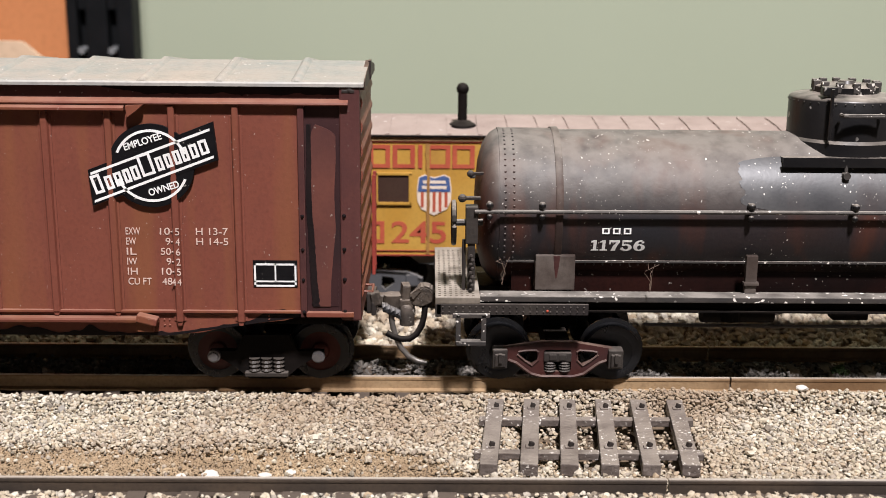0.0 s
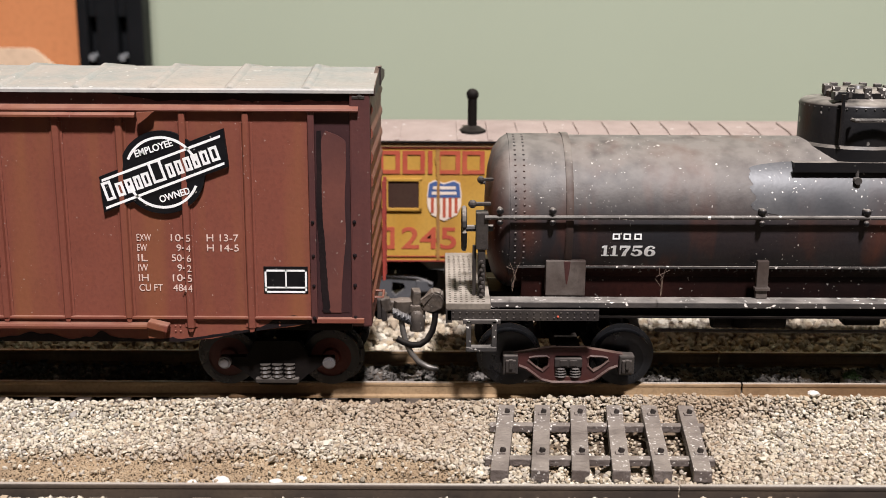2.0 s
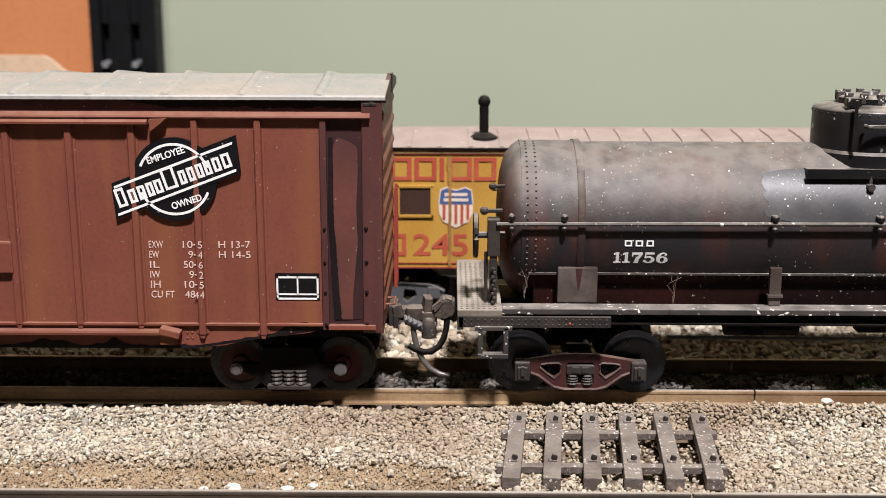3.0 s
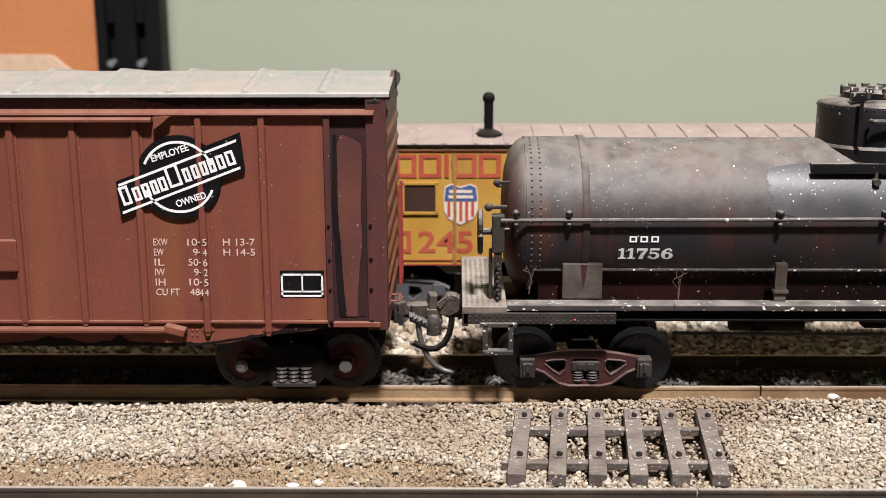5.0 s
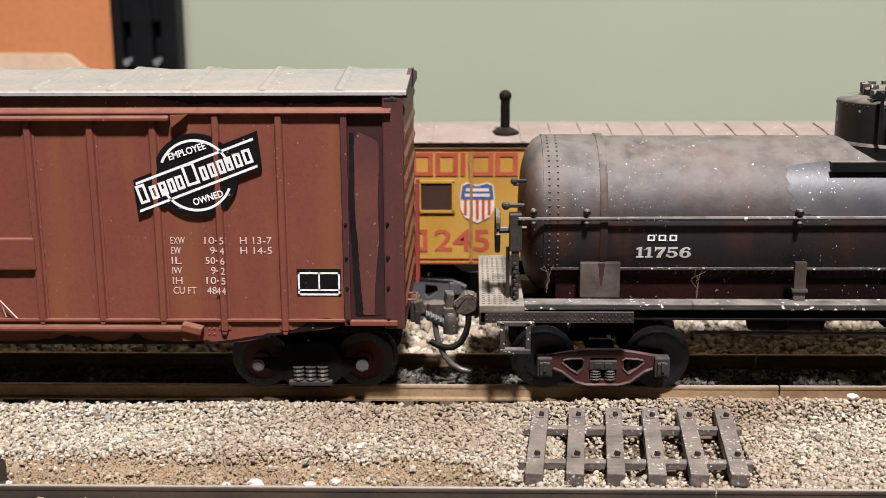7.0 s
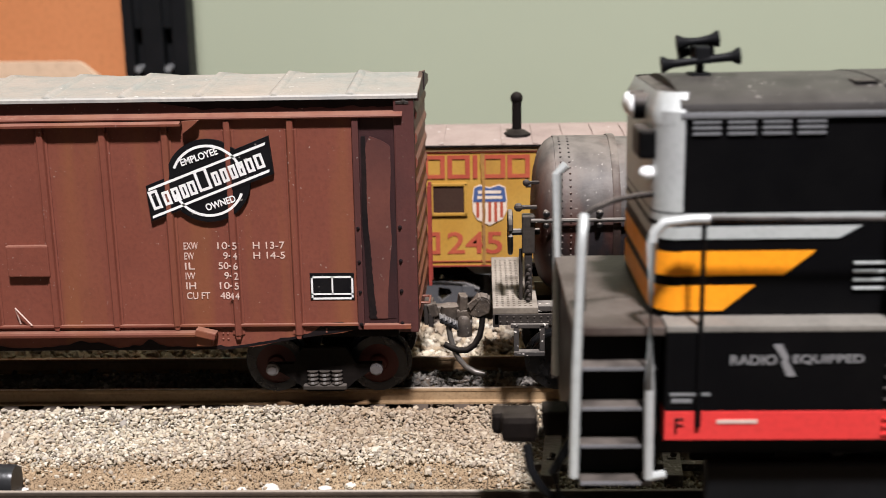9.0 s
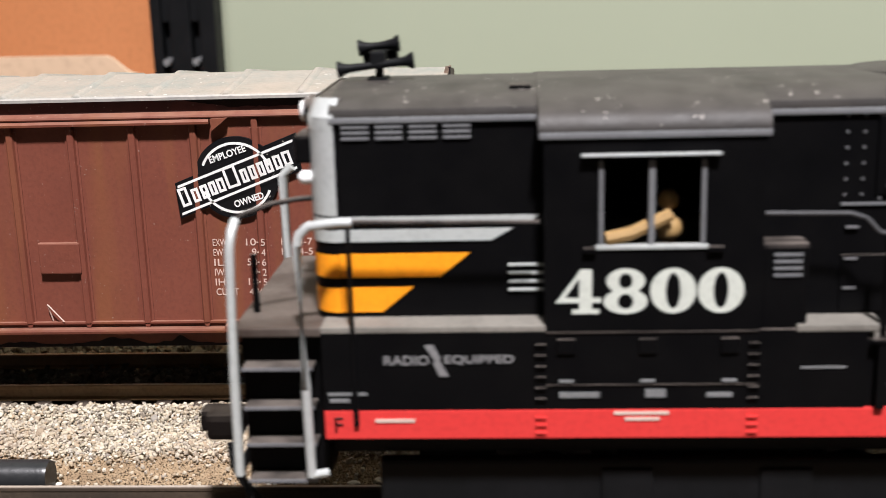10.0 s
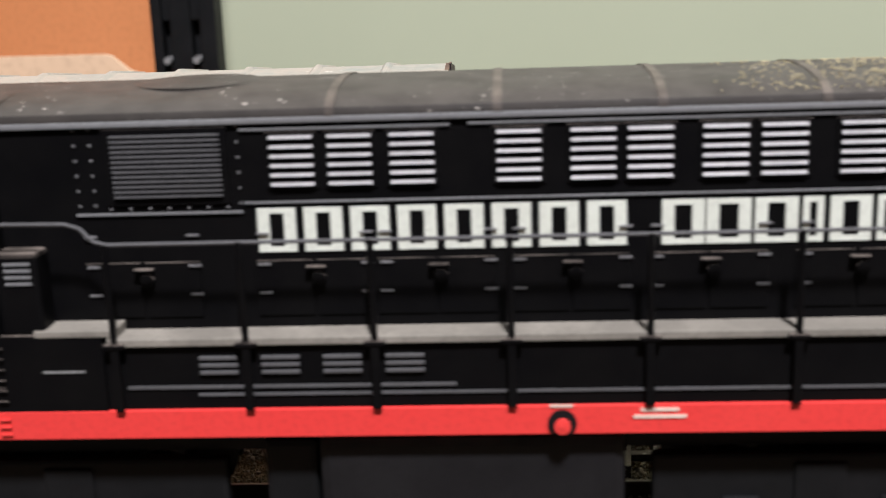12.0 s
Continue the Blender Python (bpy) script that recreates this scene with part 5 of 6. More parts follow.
# ---- the yellow caboose behind ----
def caboose():
    car = thing("caboose", (40, 52, 0), "weathered yellow caboose with red lettering on the track behind", "caboose")
    L, R, Y = -42.0, 100.0, 36.0
    b = bmesh.new(); box(b, L, R, Y, 68, 10.0, 34.6)
    body = part("body", b, CAB_YELLOW, car, "faded dirty yellow side")
    b = bmesh.new()
    for z0, z1 in ((33.45, 33.65), (11.0, 11.15), (10.0, 10.25)):
        box(b, L, R, Y - 0.25, Y + 0.1, z0, z1)
    part("red_line", b, DULL_RED, body, "thin red edge line")
    b = bmesh.new(); extrude_x(b, [(Y - 0.7, 34.5), (Y - 0.7, 35.0), (44, 36.1), (52, 36.6), (60, 36.1), (68.7, 35.0), (68.7, 34.5)], L - 2, R + 2)
    roof = part("roof", b, CAB_ROOF, car, "dusty pinkish-tan caboose roof")
    x = L
    while x < R:
        b = bmesh.new()
        v = [(Y - 0.6, 35.0), (44, 36.15), (52, 36.65)]
        for (ya, za), (yb, zb) in zip(v, v[1:]):
            p = [b.verts.new(q) for q in ((x, ya, za + 0.25), (x + 0.9, ya, za + 0.25), (x + 0.9, yb, zb + 0.25), (x, yb, zb + 0.25), (x, ya, za - 0.2), (x + 0.9, ya, za - 0.2), (x + 0.9, yb, zb - 0.2), (x, yb, zb - 0.2))]
            for f in ((0, 1, 2, 3), (4, 5, 6, 7), (0, 1, 5, 4), (2, 3, 7, 6), (1, 2, 6, 5), (3, 0, 4, 7)):
                b.faces.new([p[q] for q in f])
        part("roof_seam", b, CAB_ROOF, roof)
        x += 6.2
    b = bmesh.new(); box(b, L - 2, R + 2, Y - 0.85, Y - 0.5, 34.55, 34.95, 0.1)
    part("roof_edge", b, STEEL_DARK, roof, "thin dark roof edge")
    b = bmesh.new(); box(b, L, R, Y - 0.4, Y + 0.1, 33.7, 34.5, 0.1)
    part("letter_board", b, CAB_STRIP, body, "dirty tan strip under the roof")
    b = bmesh.new()
    lo, hi = [], []
    for k in range(70):
        z = 10.4 + k * 0.33
        wob = 0.3 * noise.noise(Vector((2.0, z * 0.4, 0))) + 0.12 * noise.noise(Vector((5.0, z * 2.0, 0)))
        lo.append((10.1 + wob - 0.32 - 0.3 * max(0.0, (z - 27) / 7), z)); hi.append((10.1 + wob * 0.6 + 0.3, z))
    prism(b, lo + hi[::-1], Y - 0.36, Y)
    part("rust_run", b, RUST_RUN, body, "brown rusty run down the side")
    for x0 in (-0.2, 40, 62):
        b = bmesh.new(); box(b, x0, x0 + 6.5, Y - 0.15, Y + 0.2, 21.1, 26.8, 0.05)
        pane = part("window", b, GLASS, car, "dark caboose window")
        b = bmesh.new()
        for q in ((-0.5, 0.15, 20.7, 27.2), (6.35, 7.0, 20.7, 27.2), (-0.5, 7.0, 20.6, 21.2), (-0.5, 7.0, 26.7, 27.3)):
            box(b, x0 + q[0], x0 + q[1], Y - 0.5, Y, q[2], q[3], 0.12)
        part("window_frame", b, CAB_YELLOW, pane)
    # emblem
    b = bmesh.new()
    cx, z0 = 11.3, 18.6
    shape = [(-3.2, 26.3), (-2.0, 26.9), (0, 26.3), (2.0, 26.9), (3.2, 26.3), (3.5, 24.0), (3.4, 21.5), (2.6, 19.8), (0, 18.5), (-2.6, 19.8), (-3.4, 21.5), (-3.5, 24.0)]
    prism(b, [(cx + px, pz) for px, pz in shape], Y - 0.2, Y)
    sh = part("emblem_shield", b, SHIELD_WHITE, car, "small striped shield emblem")
    b = bmesh.new(); prism(b, [(cx + px * 0.94, pz) for px, pz in ((-3.2, 26.2), (-2.0, 26.7), (0, 26.1), (2.0, 26.7), (3.2, 26.2), (3.5, 24.0), (3.5, 23.4), (-3.5, 23.4), (-3.5, 24.0))], Y - 0.28, Y - 0.1)
    part("shield_top", b, SHIELD_BLUE, sh)
    b = bmesh.new()
    for k in range(5):
        xx = cx - 2.7 + k * 1.2
        box(b, xx, xx + 0.6, Y - 0.28, Y - 0.1, 20.2 if k in (0, 4) else 19.3, 23.3)
    part("shield_stripe", b, CAB_RED, sh)
    b = bmesh.new()
    box(b, cx - 2.3, cx + 2.3, Y - 0.34, Y - 0.2, 25.1, 25.7); box(b, cx - 2.5, cx + 2.5, Y - 0.34, Y - 0.2, 24.0, 24.6)
    part("shield_bar", b, SHIELD_WHITE, sh)
    for k, (x, w) in enumerate(((-1.9, 4.3), (2.9, 4.5), (8.0, 1.0), (9.6, 4.9), (14.9, 4.5), (26, 3.5), (31, 3.5), (36, 3.5))):
        b = bmesh.new()
        if w < 2:
            box(b, x, x + 0.9, Y - 0.2, Y, 28.2, 32.9)
        else:
            stems(b, x, 28.2, w, 4.7, Y - 0.2, 0.95, 0, 0.8)
        part("name_bar", b, CAB_RED, car, "plain red letter-sized bar")
    writing("car_number", "245", 2.6, Y - 0.06, 12.6, 4.6, CAB_RED, car, width=11.2, bold=0.015, label="red road number")
    b = bmesh.new(); stems(b, -1.4, 12.6, 2.6, 4.6, Y - 0.15, 0.9, 0, 0.8)
    part("owner_mark", b, CAB_RED, car)
    # stack
    b = bmesh.new()
    lathe(b, [(35.4, 3.0), (36.2, 2.8), (37.0, 1.4), (37.1, 0.95), (43.0, 0.95), (43.1, 0.85)], (17.0, 43, 0), "z", 20)
    ball(b, (17.0, 43, 43.4), 1.3, 14, 8)
    part("smoke_stack", b, STEEL_DARK, car, "thin dark smoke stack with round cap", smooth=True)
    # underframe and trucks
    b = bmesh.new(); box(b, L, R, 41, 63, 6.8, 10.0, 0.3); 
    part("underframe", b, STEEL_DARK, car)
    b = bmesh.new(); prism(b, [(6.0, 9.9), (8.2, 8.2), (11.0, 7.9), (60, 7.9), (60, 9.9)], 37.0, 38.4)
    part("side_box", b, GREY_PLASTIC, car, "pale grey box under the floor")
    for x0 in (-1.5, 80.0):
        for dx in (-8.2, 8.2):
            wheelset(car, x0 + dx, 4.8, STEEL_DARK, WHEEL, 52.0)
        b = bmesh.new()
        half = [(2.0, 0.3), (4.2, 0.7), (7.0, 2.5), (10.4, 2.7), (10.6, 4.5), (7.6, 5.9), (2.0, 6.3)]
        hole = [(1.9, 2.7), (2.7, 1.8), (4.8, 3.5), (4.4, 4.6), (2.1, 4.9)]
        cast_plate(b, [(x0 + px, pz) for px, pz in half] + [(x0 - px, pz) for px, pz in half[::-1]],
                   [[(x0 + px, pz) for px, pz in hole], [(x0 - px, pz) for px, pz in hole[::-1]]], 38.6, 40.4)
        tube(b, [(x0 + px, 38.6, pz) for px, pz in ((10.4, 4.4), (7.5, 5.8), (2.0, 6.2), (-2.0, 6.2), (-7.5, 5.8), (-10.4, 4.4))], 0.4, 8)
        box(b, x0 - 9.6, x0 - 7.0, 38.2, 41, 2.8, 5.4, 0.3); box(b, x0 + 7.0, x0 + 9.6, 38.2, 41, 2.8, 5.4, 0.3); box(b, x0 - 2, x0 + 2, 39, 65, 3.0, 6.0, 0.3)
        part("truck_frame", b, GREY_IRON, car, "smooth grey truck side frame")


caboose()


# ---- the black locomotive that drives in on the near track ----
def locomotive():
    car = thing("diesel_locomotive", (0, -56, 0), "black diesel switcher locomotive with red sill stripe and orange nose bands", "locomotive")
    YS, YH = -73.4, -69.4
    XF, XE = -34.5, 186.0

    def both(y0, y1):
        """The same on the far side."""
        return ((y0, y1), (-112 - y1, -112 - y0))
    # sill: red stripe under a black skirt
    b = bmesh.new(); box(b, XF, XE - 10, YS, -112 - YS, 17.8, 21.15, 0.1)
    part("sill_stripe", b, LOCO_RED, car, "bright red sill stripe")
    b = bmesh.new(); box(b, XF, 24.6, YS + 0.05, -112 - YS - 0.05, 21.15, 30.2, 0.1); box(b, 24.6, XE - 10, YS + 0.5, -112 - YS - 0.5, 21.15, 28.9, 0.1)
    part("skirt", b, LOCO_BLACK, car, "black frame skirt")
    b = bmesh.new(); box(b, 25.4, XE - 10, YS - 0.1, -112 - YS + 0.1, 28.7, 29.6, 0.15)
    part("walkway", b, WALK_DUST, car, "dusty grey walkway edge")
    b = bmesh.new(); box(b, 17.0, 26.2, YS - 0.05, YH + 0.5, 29.9, 30.7, 0.15); box(b, 25.2, 26.2, YS, YH, 28.8, 30.7, 0.1)
    part("walkway_step", b, WALK_DUST, car)
    b = bmesh.new(); box(b, XF, -9.8, YS - 0.05, YH + 0.3, 30.2, 30.9, 0.12)
    part("nose_walkway", b, WALK_DUST, car, "dusty front walkway")
    b = bmesh.new(); box(b, -44.5, XF + 0.2, -72.6, -39.4, 29.6, 30.6, 0.15)
    part("front_deck", b, SADDLE, car, "dusty tan-grey front deck")
    b = bmesh.new(); box(b, 35, XE - 12, YS + 0.3, YS + 0.7, 22.7, 23.0); box(b, 27, 64, YS + 0.3, YS + 0.8, 23.6, 23.95)
    part("skirt_bead", b, VENT_GREY, car)
    for k in range(4):
        b = bmesh.new()
        for q in range(3):
            box(b, 35.4 + 6.95 * k, 39.7 + 6.95 * k, YS + 0.1, YS + 0.7, 25.3 + 0.85 * q, 25.7 + 0.85 * q, 0.08)
        part("skirt_vent", b, VENT_GREY, car, "grey louvre bars")
    # hoods: section with rounded roof
    def hood_section(half, eave, top):
        pts = [(-half, 30.0), (-half, eave)]
        for k in range(1, 12):
            a = math.pi * k / 12
            pts.append((-half * math.cos(a), eave + (top - eave) * math.sin(a) ** 0.8))
        pts += [(half, eave), (half, 30.0)]
        return [(-56 + y, z) for y, z in pts]
    b = bmesh.new(); box(b, -32.6, -9.6, YH, -112 - YH, 30.2, 53.2, 0.5)
    part("short_hood", b, LOCO_BLACK, car, "black short hood")
    b = bmesh.new(); box(b, 13.0, XE - 14, YH, -112 - YH, 29.4, 53.2, 0.2)
    part("long_hood", b, LOCO_BLACK, car, "black long hood")

    def arched(x0, x1, half, eave, top, mat, name, label=""):
        b = bmesh.new()
        pts = []
        for k in range(0, 15):
            a = math.pi * k / 14
            pts.append((-56 - half * math.cos(a), eave + (top - eave) * math.sin(a) ** 0.75))
        pts = [(-56 - half, eave - 0.35)] + pts + [(-56 + half, eave - 0.35)]
        extrude_x(b, pts, x0, x1)
        return part(name, b, mat, car, label, smooth=True)
    arched(-33.0, -9.6, 13.7, 53.3, 56.2, LOCO_ROOF, "nose_roof", "dusty grey-black arched roof")
    arched(13.2, XE - 14, 13.7, 53.3, 56.3, LOCO_ROOF, "hood_roof", "dusty grey-black arched roof")
    arched(-10.4, 13.6, 17.6, 51.7, 56.3, LOCO_ROOF, "cab_roof", "dusty arched cab roof")
    # Strips along the eaves: the rounded edge's highlight put into pale colour.
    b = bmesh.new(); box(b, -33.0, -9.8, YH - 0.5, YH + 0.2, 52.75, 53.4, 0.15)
    part("eave_highlight", b, EAVE, car, "pale roof edge, highlight put into its colour")
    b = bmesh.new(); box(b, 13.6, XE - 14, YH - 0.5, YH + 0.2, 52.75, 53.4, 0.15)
    part("eave_highlight", b, EAVE, car, "pale roof edge, highlight put into its colour")
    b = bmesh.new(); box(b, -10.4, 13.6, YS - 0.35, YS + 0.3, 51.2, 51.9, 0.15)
    part("eave_highlight", b, EAVE, car, "pale roof edge, highlight put into its colour")
    # rounded nose in pale grey
    b = bmesh.new()
    pts = []
    for k in range(0, 11):
        a = radians(90 * k / 10)
        pts.append((-32.4 - 3.2 * math.sin(a), -66.4 - 3.2 * math.cos(a)))
    full = pts + [(x, -112 - y) for x, y in pts[::-1]]
    lo = [b.verts.new((x, y, 30.4)) for x, y in full]
    hi = [b.verts.new((x, y, 53.4)) for x, y in full]
    tp = [b.verts.new((x * 0.93 - 1.6, -56 + (y + 56) * 0.86, 55.3)) for x, y in full]
    for A, B in ((lo, hi), (hi, tp)):
        for k in range(len(full)):
            j = (k + 1) % len(full)
            b.faces.new((A[k], A[j], B[j], B[k]))
    b.faces.new(lo[::-1]); b.faces.new(tp)
    nose = part("nose", b, LOCO_BLACK, car, "rounded black nose", smooth=True)

    def wrap(z0, z1, mat, name, label):
        """A painted band round the nose."""
        b = bmesh.new()
        out = [(x - 0.12, -56 + (y + 56) * 1.012) for x, y in full]
        lo = [b.verts.new((x, y, z0)) for x, y in out]
        hi = [b.verts.new((x, y, z1)) for x, y in out]
        for k in range(len(out) - 1):
            b.faces.new((lo[k], lo[k + 1], hi[k + 1], hi[k]))
        part(name, b, mat, nose, label, smooth=True)
    wrap(42.6, 52.0, LOCO_SILVER, "nose_upper", "silver upper nose")
    wrap(41.55, 42.4, LOCO_SILVER, "nose_band", "silver band round the nose")
    wrap(39.6, 40.95, LOCO_SILVER, "nose_band", "silver band round the nose")
    wrap(35.5, 38.2, LOCO_ORANGE, "nose_band", "orange band round the nose")
    wrap(31.5, 34.35, LOCO_ORANGE, "nose_band", "orange band round the nose")
    b = bmesh.new()
    prism(b, [(-33.6, 42.5), (-32.6, 42.5), (-32.6, 53.4), (-33.6, 53.4)], YH - 0.12, YH + 0.3)
    part("nose_edge", b, LOCO_SILVER, nose, "silver vertical nose edge")
    b = bmesh.new()
    out = [(x - 0.15, -56 + (y + 56) * 1.012) for x, y in full]
    lo = [b.verts.new((x, y, 52.0)) for x, y in out]
    hi = [b.verts.new((x, y, 53.5)) for x, y in out]
    tp = [b.verts.new((x * 0.93 - 1.75, -56 + (y + 56) * 0.87, 55.4)) for x, y in out]
    for A, B in ((lo, hi), (hi, tp)):
        for k in range(len(out) - 1):
            b.faces.new((A[k], A[k + 1], B[k + 1], B[k]))
    part("nose_brow", b, LOCO_SILVER, nose, "silver rounded brow over the lamps", smooth=True)
    b = bmesh.new()
    for z, r in ((53.2, 1.5), (49.8, 1.3)):
        for y in (-60.5, -57.0) if z > 51 else (-63.5,):
            cyl(b, (-35.0, y, z), (-37.0, y, z), r, 18)
    part("headlight_housing", b, LOCO_BLACK, nose, smooth=True)
    b = bmesh.new()
    for y in (-60.5, -57.0):
        lathe(b, [(0, 1.35), (-0.5, 1.1), (-0.8, 0.2)], (-37.0, y, 53.2), "x", 16)
    part("headlight", b, LENS, nose, "clear white headlight lens", smooth=True)
    b = bmesh.new(); box(b, -37.2, -34.6, -68.0, -62.2, 48.2, 51.4, 0.4)
    part("number_box", b, LOCO_BLACK, nose)
    b = bmesh.new(); cyl(b, (-35.4, -67.0, 46.6), (-36.6, -67.4, 46.6), 0.8, 14); ball(b, (-36.4, -67.4, 46.6), 0.7, 10, 6)
    part("marker_lamp", b, LENS, nose, "small white marker lamp", smooth=True)
    # bands of the nose
    b = bmesh.new(); prism(b, [(-33.0, 41.55), (-33.0, 42.4), (-10.2, 42.4), (-11.4, 41.55)], YH - 0.2, YH + 0.1)
    prism(b, [(-33.0, 39.6), (-33.0, 40.95), (-13.2, 40.95), (-15.6, 39.6)], YH - 0.2, YH + 0.1)
    part("silver_band", b, LOCO_SILVER, car, "silver band with slanted end")
    b = bmesh.new(); prism(b, [(-32.5, 35.5), (-32.5, 38.2), (-18.0, 38.2), (-21.4, 35.5)], YH - 0.2, YH + 0.1)
    part("orange_band", b, LOCO_ORANGE, car, "bright orange band with slanted end")
    b = bmesh.new(); prism(b, [(-32.5, 31.5), (-32.5, 34.35), (-24.4, 34.35), (-27.9, 31.5)], YH - 0.2, YH + 0.1)
    part("orange_band", b, LOCO_ORANGE, car, "bright orange band with slanted end")
    b = bmesh.new()
    for k in range(4):
        for q in range(3):
            box(b, -31.7 + 3.7 * k, -28.7 + 3.7 * k, YH - 0.3, YH + 0.1, 50.95 + 0.62 * q, 51.25 + 0.62 * q, 0.05)
    part("nose_louvre", b, EAVE, car, "small silver louvre bars")
    b = bmesh.new()
    for q in range(4):
        box(b, -13.8, -9.9, YH - 0.35, YH + 0.1, 33.8 + 0.95 * q, 34.08 + 0.95 * q, 0.05)
    part("side_vent", b, LOCO_SILVER, car, "four silver vent bars")
    # cab with a real window opening
    b = bmesh.new()
    box(b, -9.0, 12.3, YS + 1.2, -112 - YS - 1.2, 30.2, 36.0)
    cab = part("cab", b, LOCO_BLACK, car, "black cab")
    for y0, y1 in both(YS, YS + 1.0):
        b = bmesh.new()
        ring_o = [(-9.9, 30.2), (13.2, 30.2), (13.2, 51.4), (-9.9, 51.4)]
        zb = 39.7 if y0 < -56 else 46.6
        ring_i = [(-4.2, zb), (7.1, zb), (7.1, 48.9), (-4.2, 48.9)]
        lay = [[b.verts.new((x, y, z)) for x, z in ring] for y in (y0, y1) for ring in (ring_o, ring_i)]
        for q in range(4):
            w = (q + 1) % 4
            b.faces.new((lay[0][q], lay[0][w], lay[1][w], lay[1][q])); b.faces.new((lay[2][w], lay[2][q], lay[3][q], lay[3][w]))
            b.faces.new((lay[0][w], lay[0][q], lay[2][q], lay[2][w])); b.faces.new((lay[1][q], lay[1][w], lay[3][w], lay[3][q]))
        part("cab_side", b, LOCO_BLACK, cab, "black cab side with window opening")
    for x0, x1 in ((-9.9, -9.0), (12.3, 13.2)):
        b = bmesh.new(); box(b, x0, x1, YS + 1.0, -112 - YS - 1.0, 30.2, 51.4)
        part("cab_end", b, LOCO_BLACK, cab)
    b = bmesh.new()
    for x, w in ((-3.9, 0.22), (1.4, 0.32), (6.8, 0.22)):
        box(b, x - w, x + w, YS - 0.15, YS + 0.5, 39.8, 48.8, 0.06)
    part("window_frame", b, EAVE, cab, "dull grey cab window frame")
    b = bmesh.new(); box(b, -4.5, 7.4, YS - 0.25, YS + 0.5, 39.3, 39.8, 0.1)
    part("window_sill", b, LOCO_SILVER, cab, "silver cab window sill")
    b = bmesh.new(); box(b, -6.0, 8.4, YS - 1.0, YS, 49.4, 49.65, 0.08)
    part("window_awning", b, LOCO_SILVER, cab, "thin pale awning strip")
    b = bmesh.new(); box(b, -5.8, -4.4, YS - 0.6, YS, 39.0, 39.6, 0.1); box(b, 7.3, 9.0, YS - 0.6, YS, 39.0, 39.6, 0.1)
    part("window_latch", b, LOCO_BLACK, cab)
    b = bmesh.new(); tube(b, [(-3.4, -73.1, 40.4), (-0.6, -72.7, 40.9), (2.0, -72.2, 42.0), (3.6, -71.6, 42.6)], 0.75); ball(b, (3.6, -70.0, 40.8), 1.5, 12, 8); ball(b, (3.6, -69.6, 43.9), 1.15, 12, 8)
    part("driver_figurine", b, FIGURE, cab, "small plain yellow figurine at the cab window", smooth=True)
    bars("skirt_door", [(x - 1.0, x + 1.0, YS - 0.25, YS + 0.1, 27.6, 29.4) for x in (-7.6, 1.2, 10.0)], LOCO_BLACK, car, bevel=0.15)
    bars("rung", [(x - 0.6, x + 0.6, YS - 0.25, YS + 0.1, 22.3 + k * 1.25, 22.55 + k * 1.25) for x in (-10.4, 12.6) for k in range(6)], LOCO_BLACK, car)
    bars("stripe_rung", [(x - 0.6, x + 0.6, YS - 0.25, YS + 0.1, 18.4 + k * 0.9, 18.6 + k * 0.9) for x in (-10.4, 12.6) for k in range(3)], LOCO_RED, car)
    bars("skirt_hinge", [(x - 0.8, x + 0.8, YS - 0.25, YS + 0.1, 24.4, 24.65) for x in (-7.6, 1.2, 10.0)], GREY_PLASTIC, car)
    b = bmesh.new(); box(b, -9.8, 13.0, YS - 0.12, YS + 0.1, 30.0, 30.15); box(b, -9.8, 13.0, YS - 0.12, YS + 0.1, 24.0, 24.1)
    part("skirt_joint", b, IRON, car)
    for k, c in enumerate("4800"):
        b = bmesh.new(); numeral(b, c, -8.75 + 5.05 * k, 32.2, 4.9, 4.95, YS - 0.05)
        part("road_number", b, LOCO_WHITE, car, "large pale serif numeral")
    writing("notice_word", "RADIO", -27.6, YS - 0.05, 26.5, 1.1, LOUVRE, car, width=5.0, bold=0.02, label="small grey lettering")
    writing("notice_word", "EQUIPPED", -20.9, YS - 0.05, 26.5, 1.1, LOUVRE, car, width=7.6, bold=0.02, label="small grey lettering")
    b = bmesh.new(); prism(b, [(-23.1, 28.8), (-22.1, 28.8), (-21.3, 27.2), (-21.5, 27.1), (-20.5, 25.2), (-21.5, 25.2), (-22.2, 26.8), (-21.9, 26.9)], YS - 0.16, YS)
    part("small_notice", b, LOUVRE, car, "grey slash between the words")
    # nose hand rail and its post
    b = bmesh.new(); tube(b, [(-30.6, YS - 0.2, 42.7), (-20.0, YS - 0.2, 42.5), (-10.4, YS - 0.2, 42.4)], 0.3, 8)
    part("nose_rail", b, LOCO_BLACK, car, "thin black hand rail", smooth=True)
    b = bmesh.new(); cyl(b, (-30.9, YS - 0.2, 30.0), (-30.9, YS - 0.2, 42.6), 0.28, 10); box(b, -31.2, -30.6, YS - 0.45, YS + 0.1, 19.4, 30.4, 0.12)
    part("stanchion", b, LOCO_BLACK, car)
    for x0, x1, z0, z1 in ((-8.4, -4.0, 22.6, 23.2), (1.0, 3.2, 22.6, 23.5), (7.6, 10.4, 22.6, 23.1), (-34, -29.6, 23.0, 23.3), (-33.8, -31.6, 22.2, 22.6), (17.6, 22.4, 25.8, 26.0)):
        bars("data_bar", [(x0, x1, YS - 0.1, YS + 0.05, z0, z1)], GREY_PLASTIC, car, "tiny pale unreadable lettering bar")
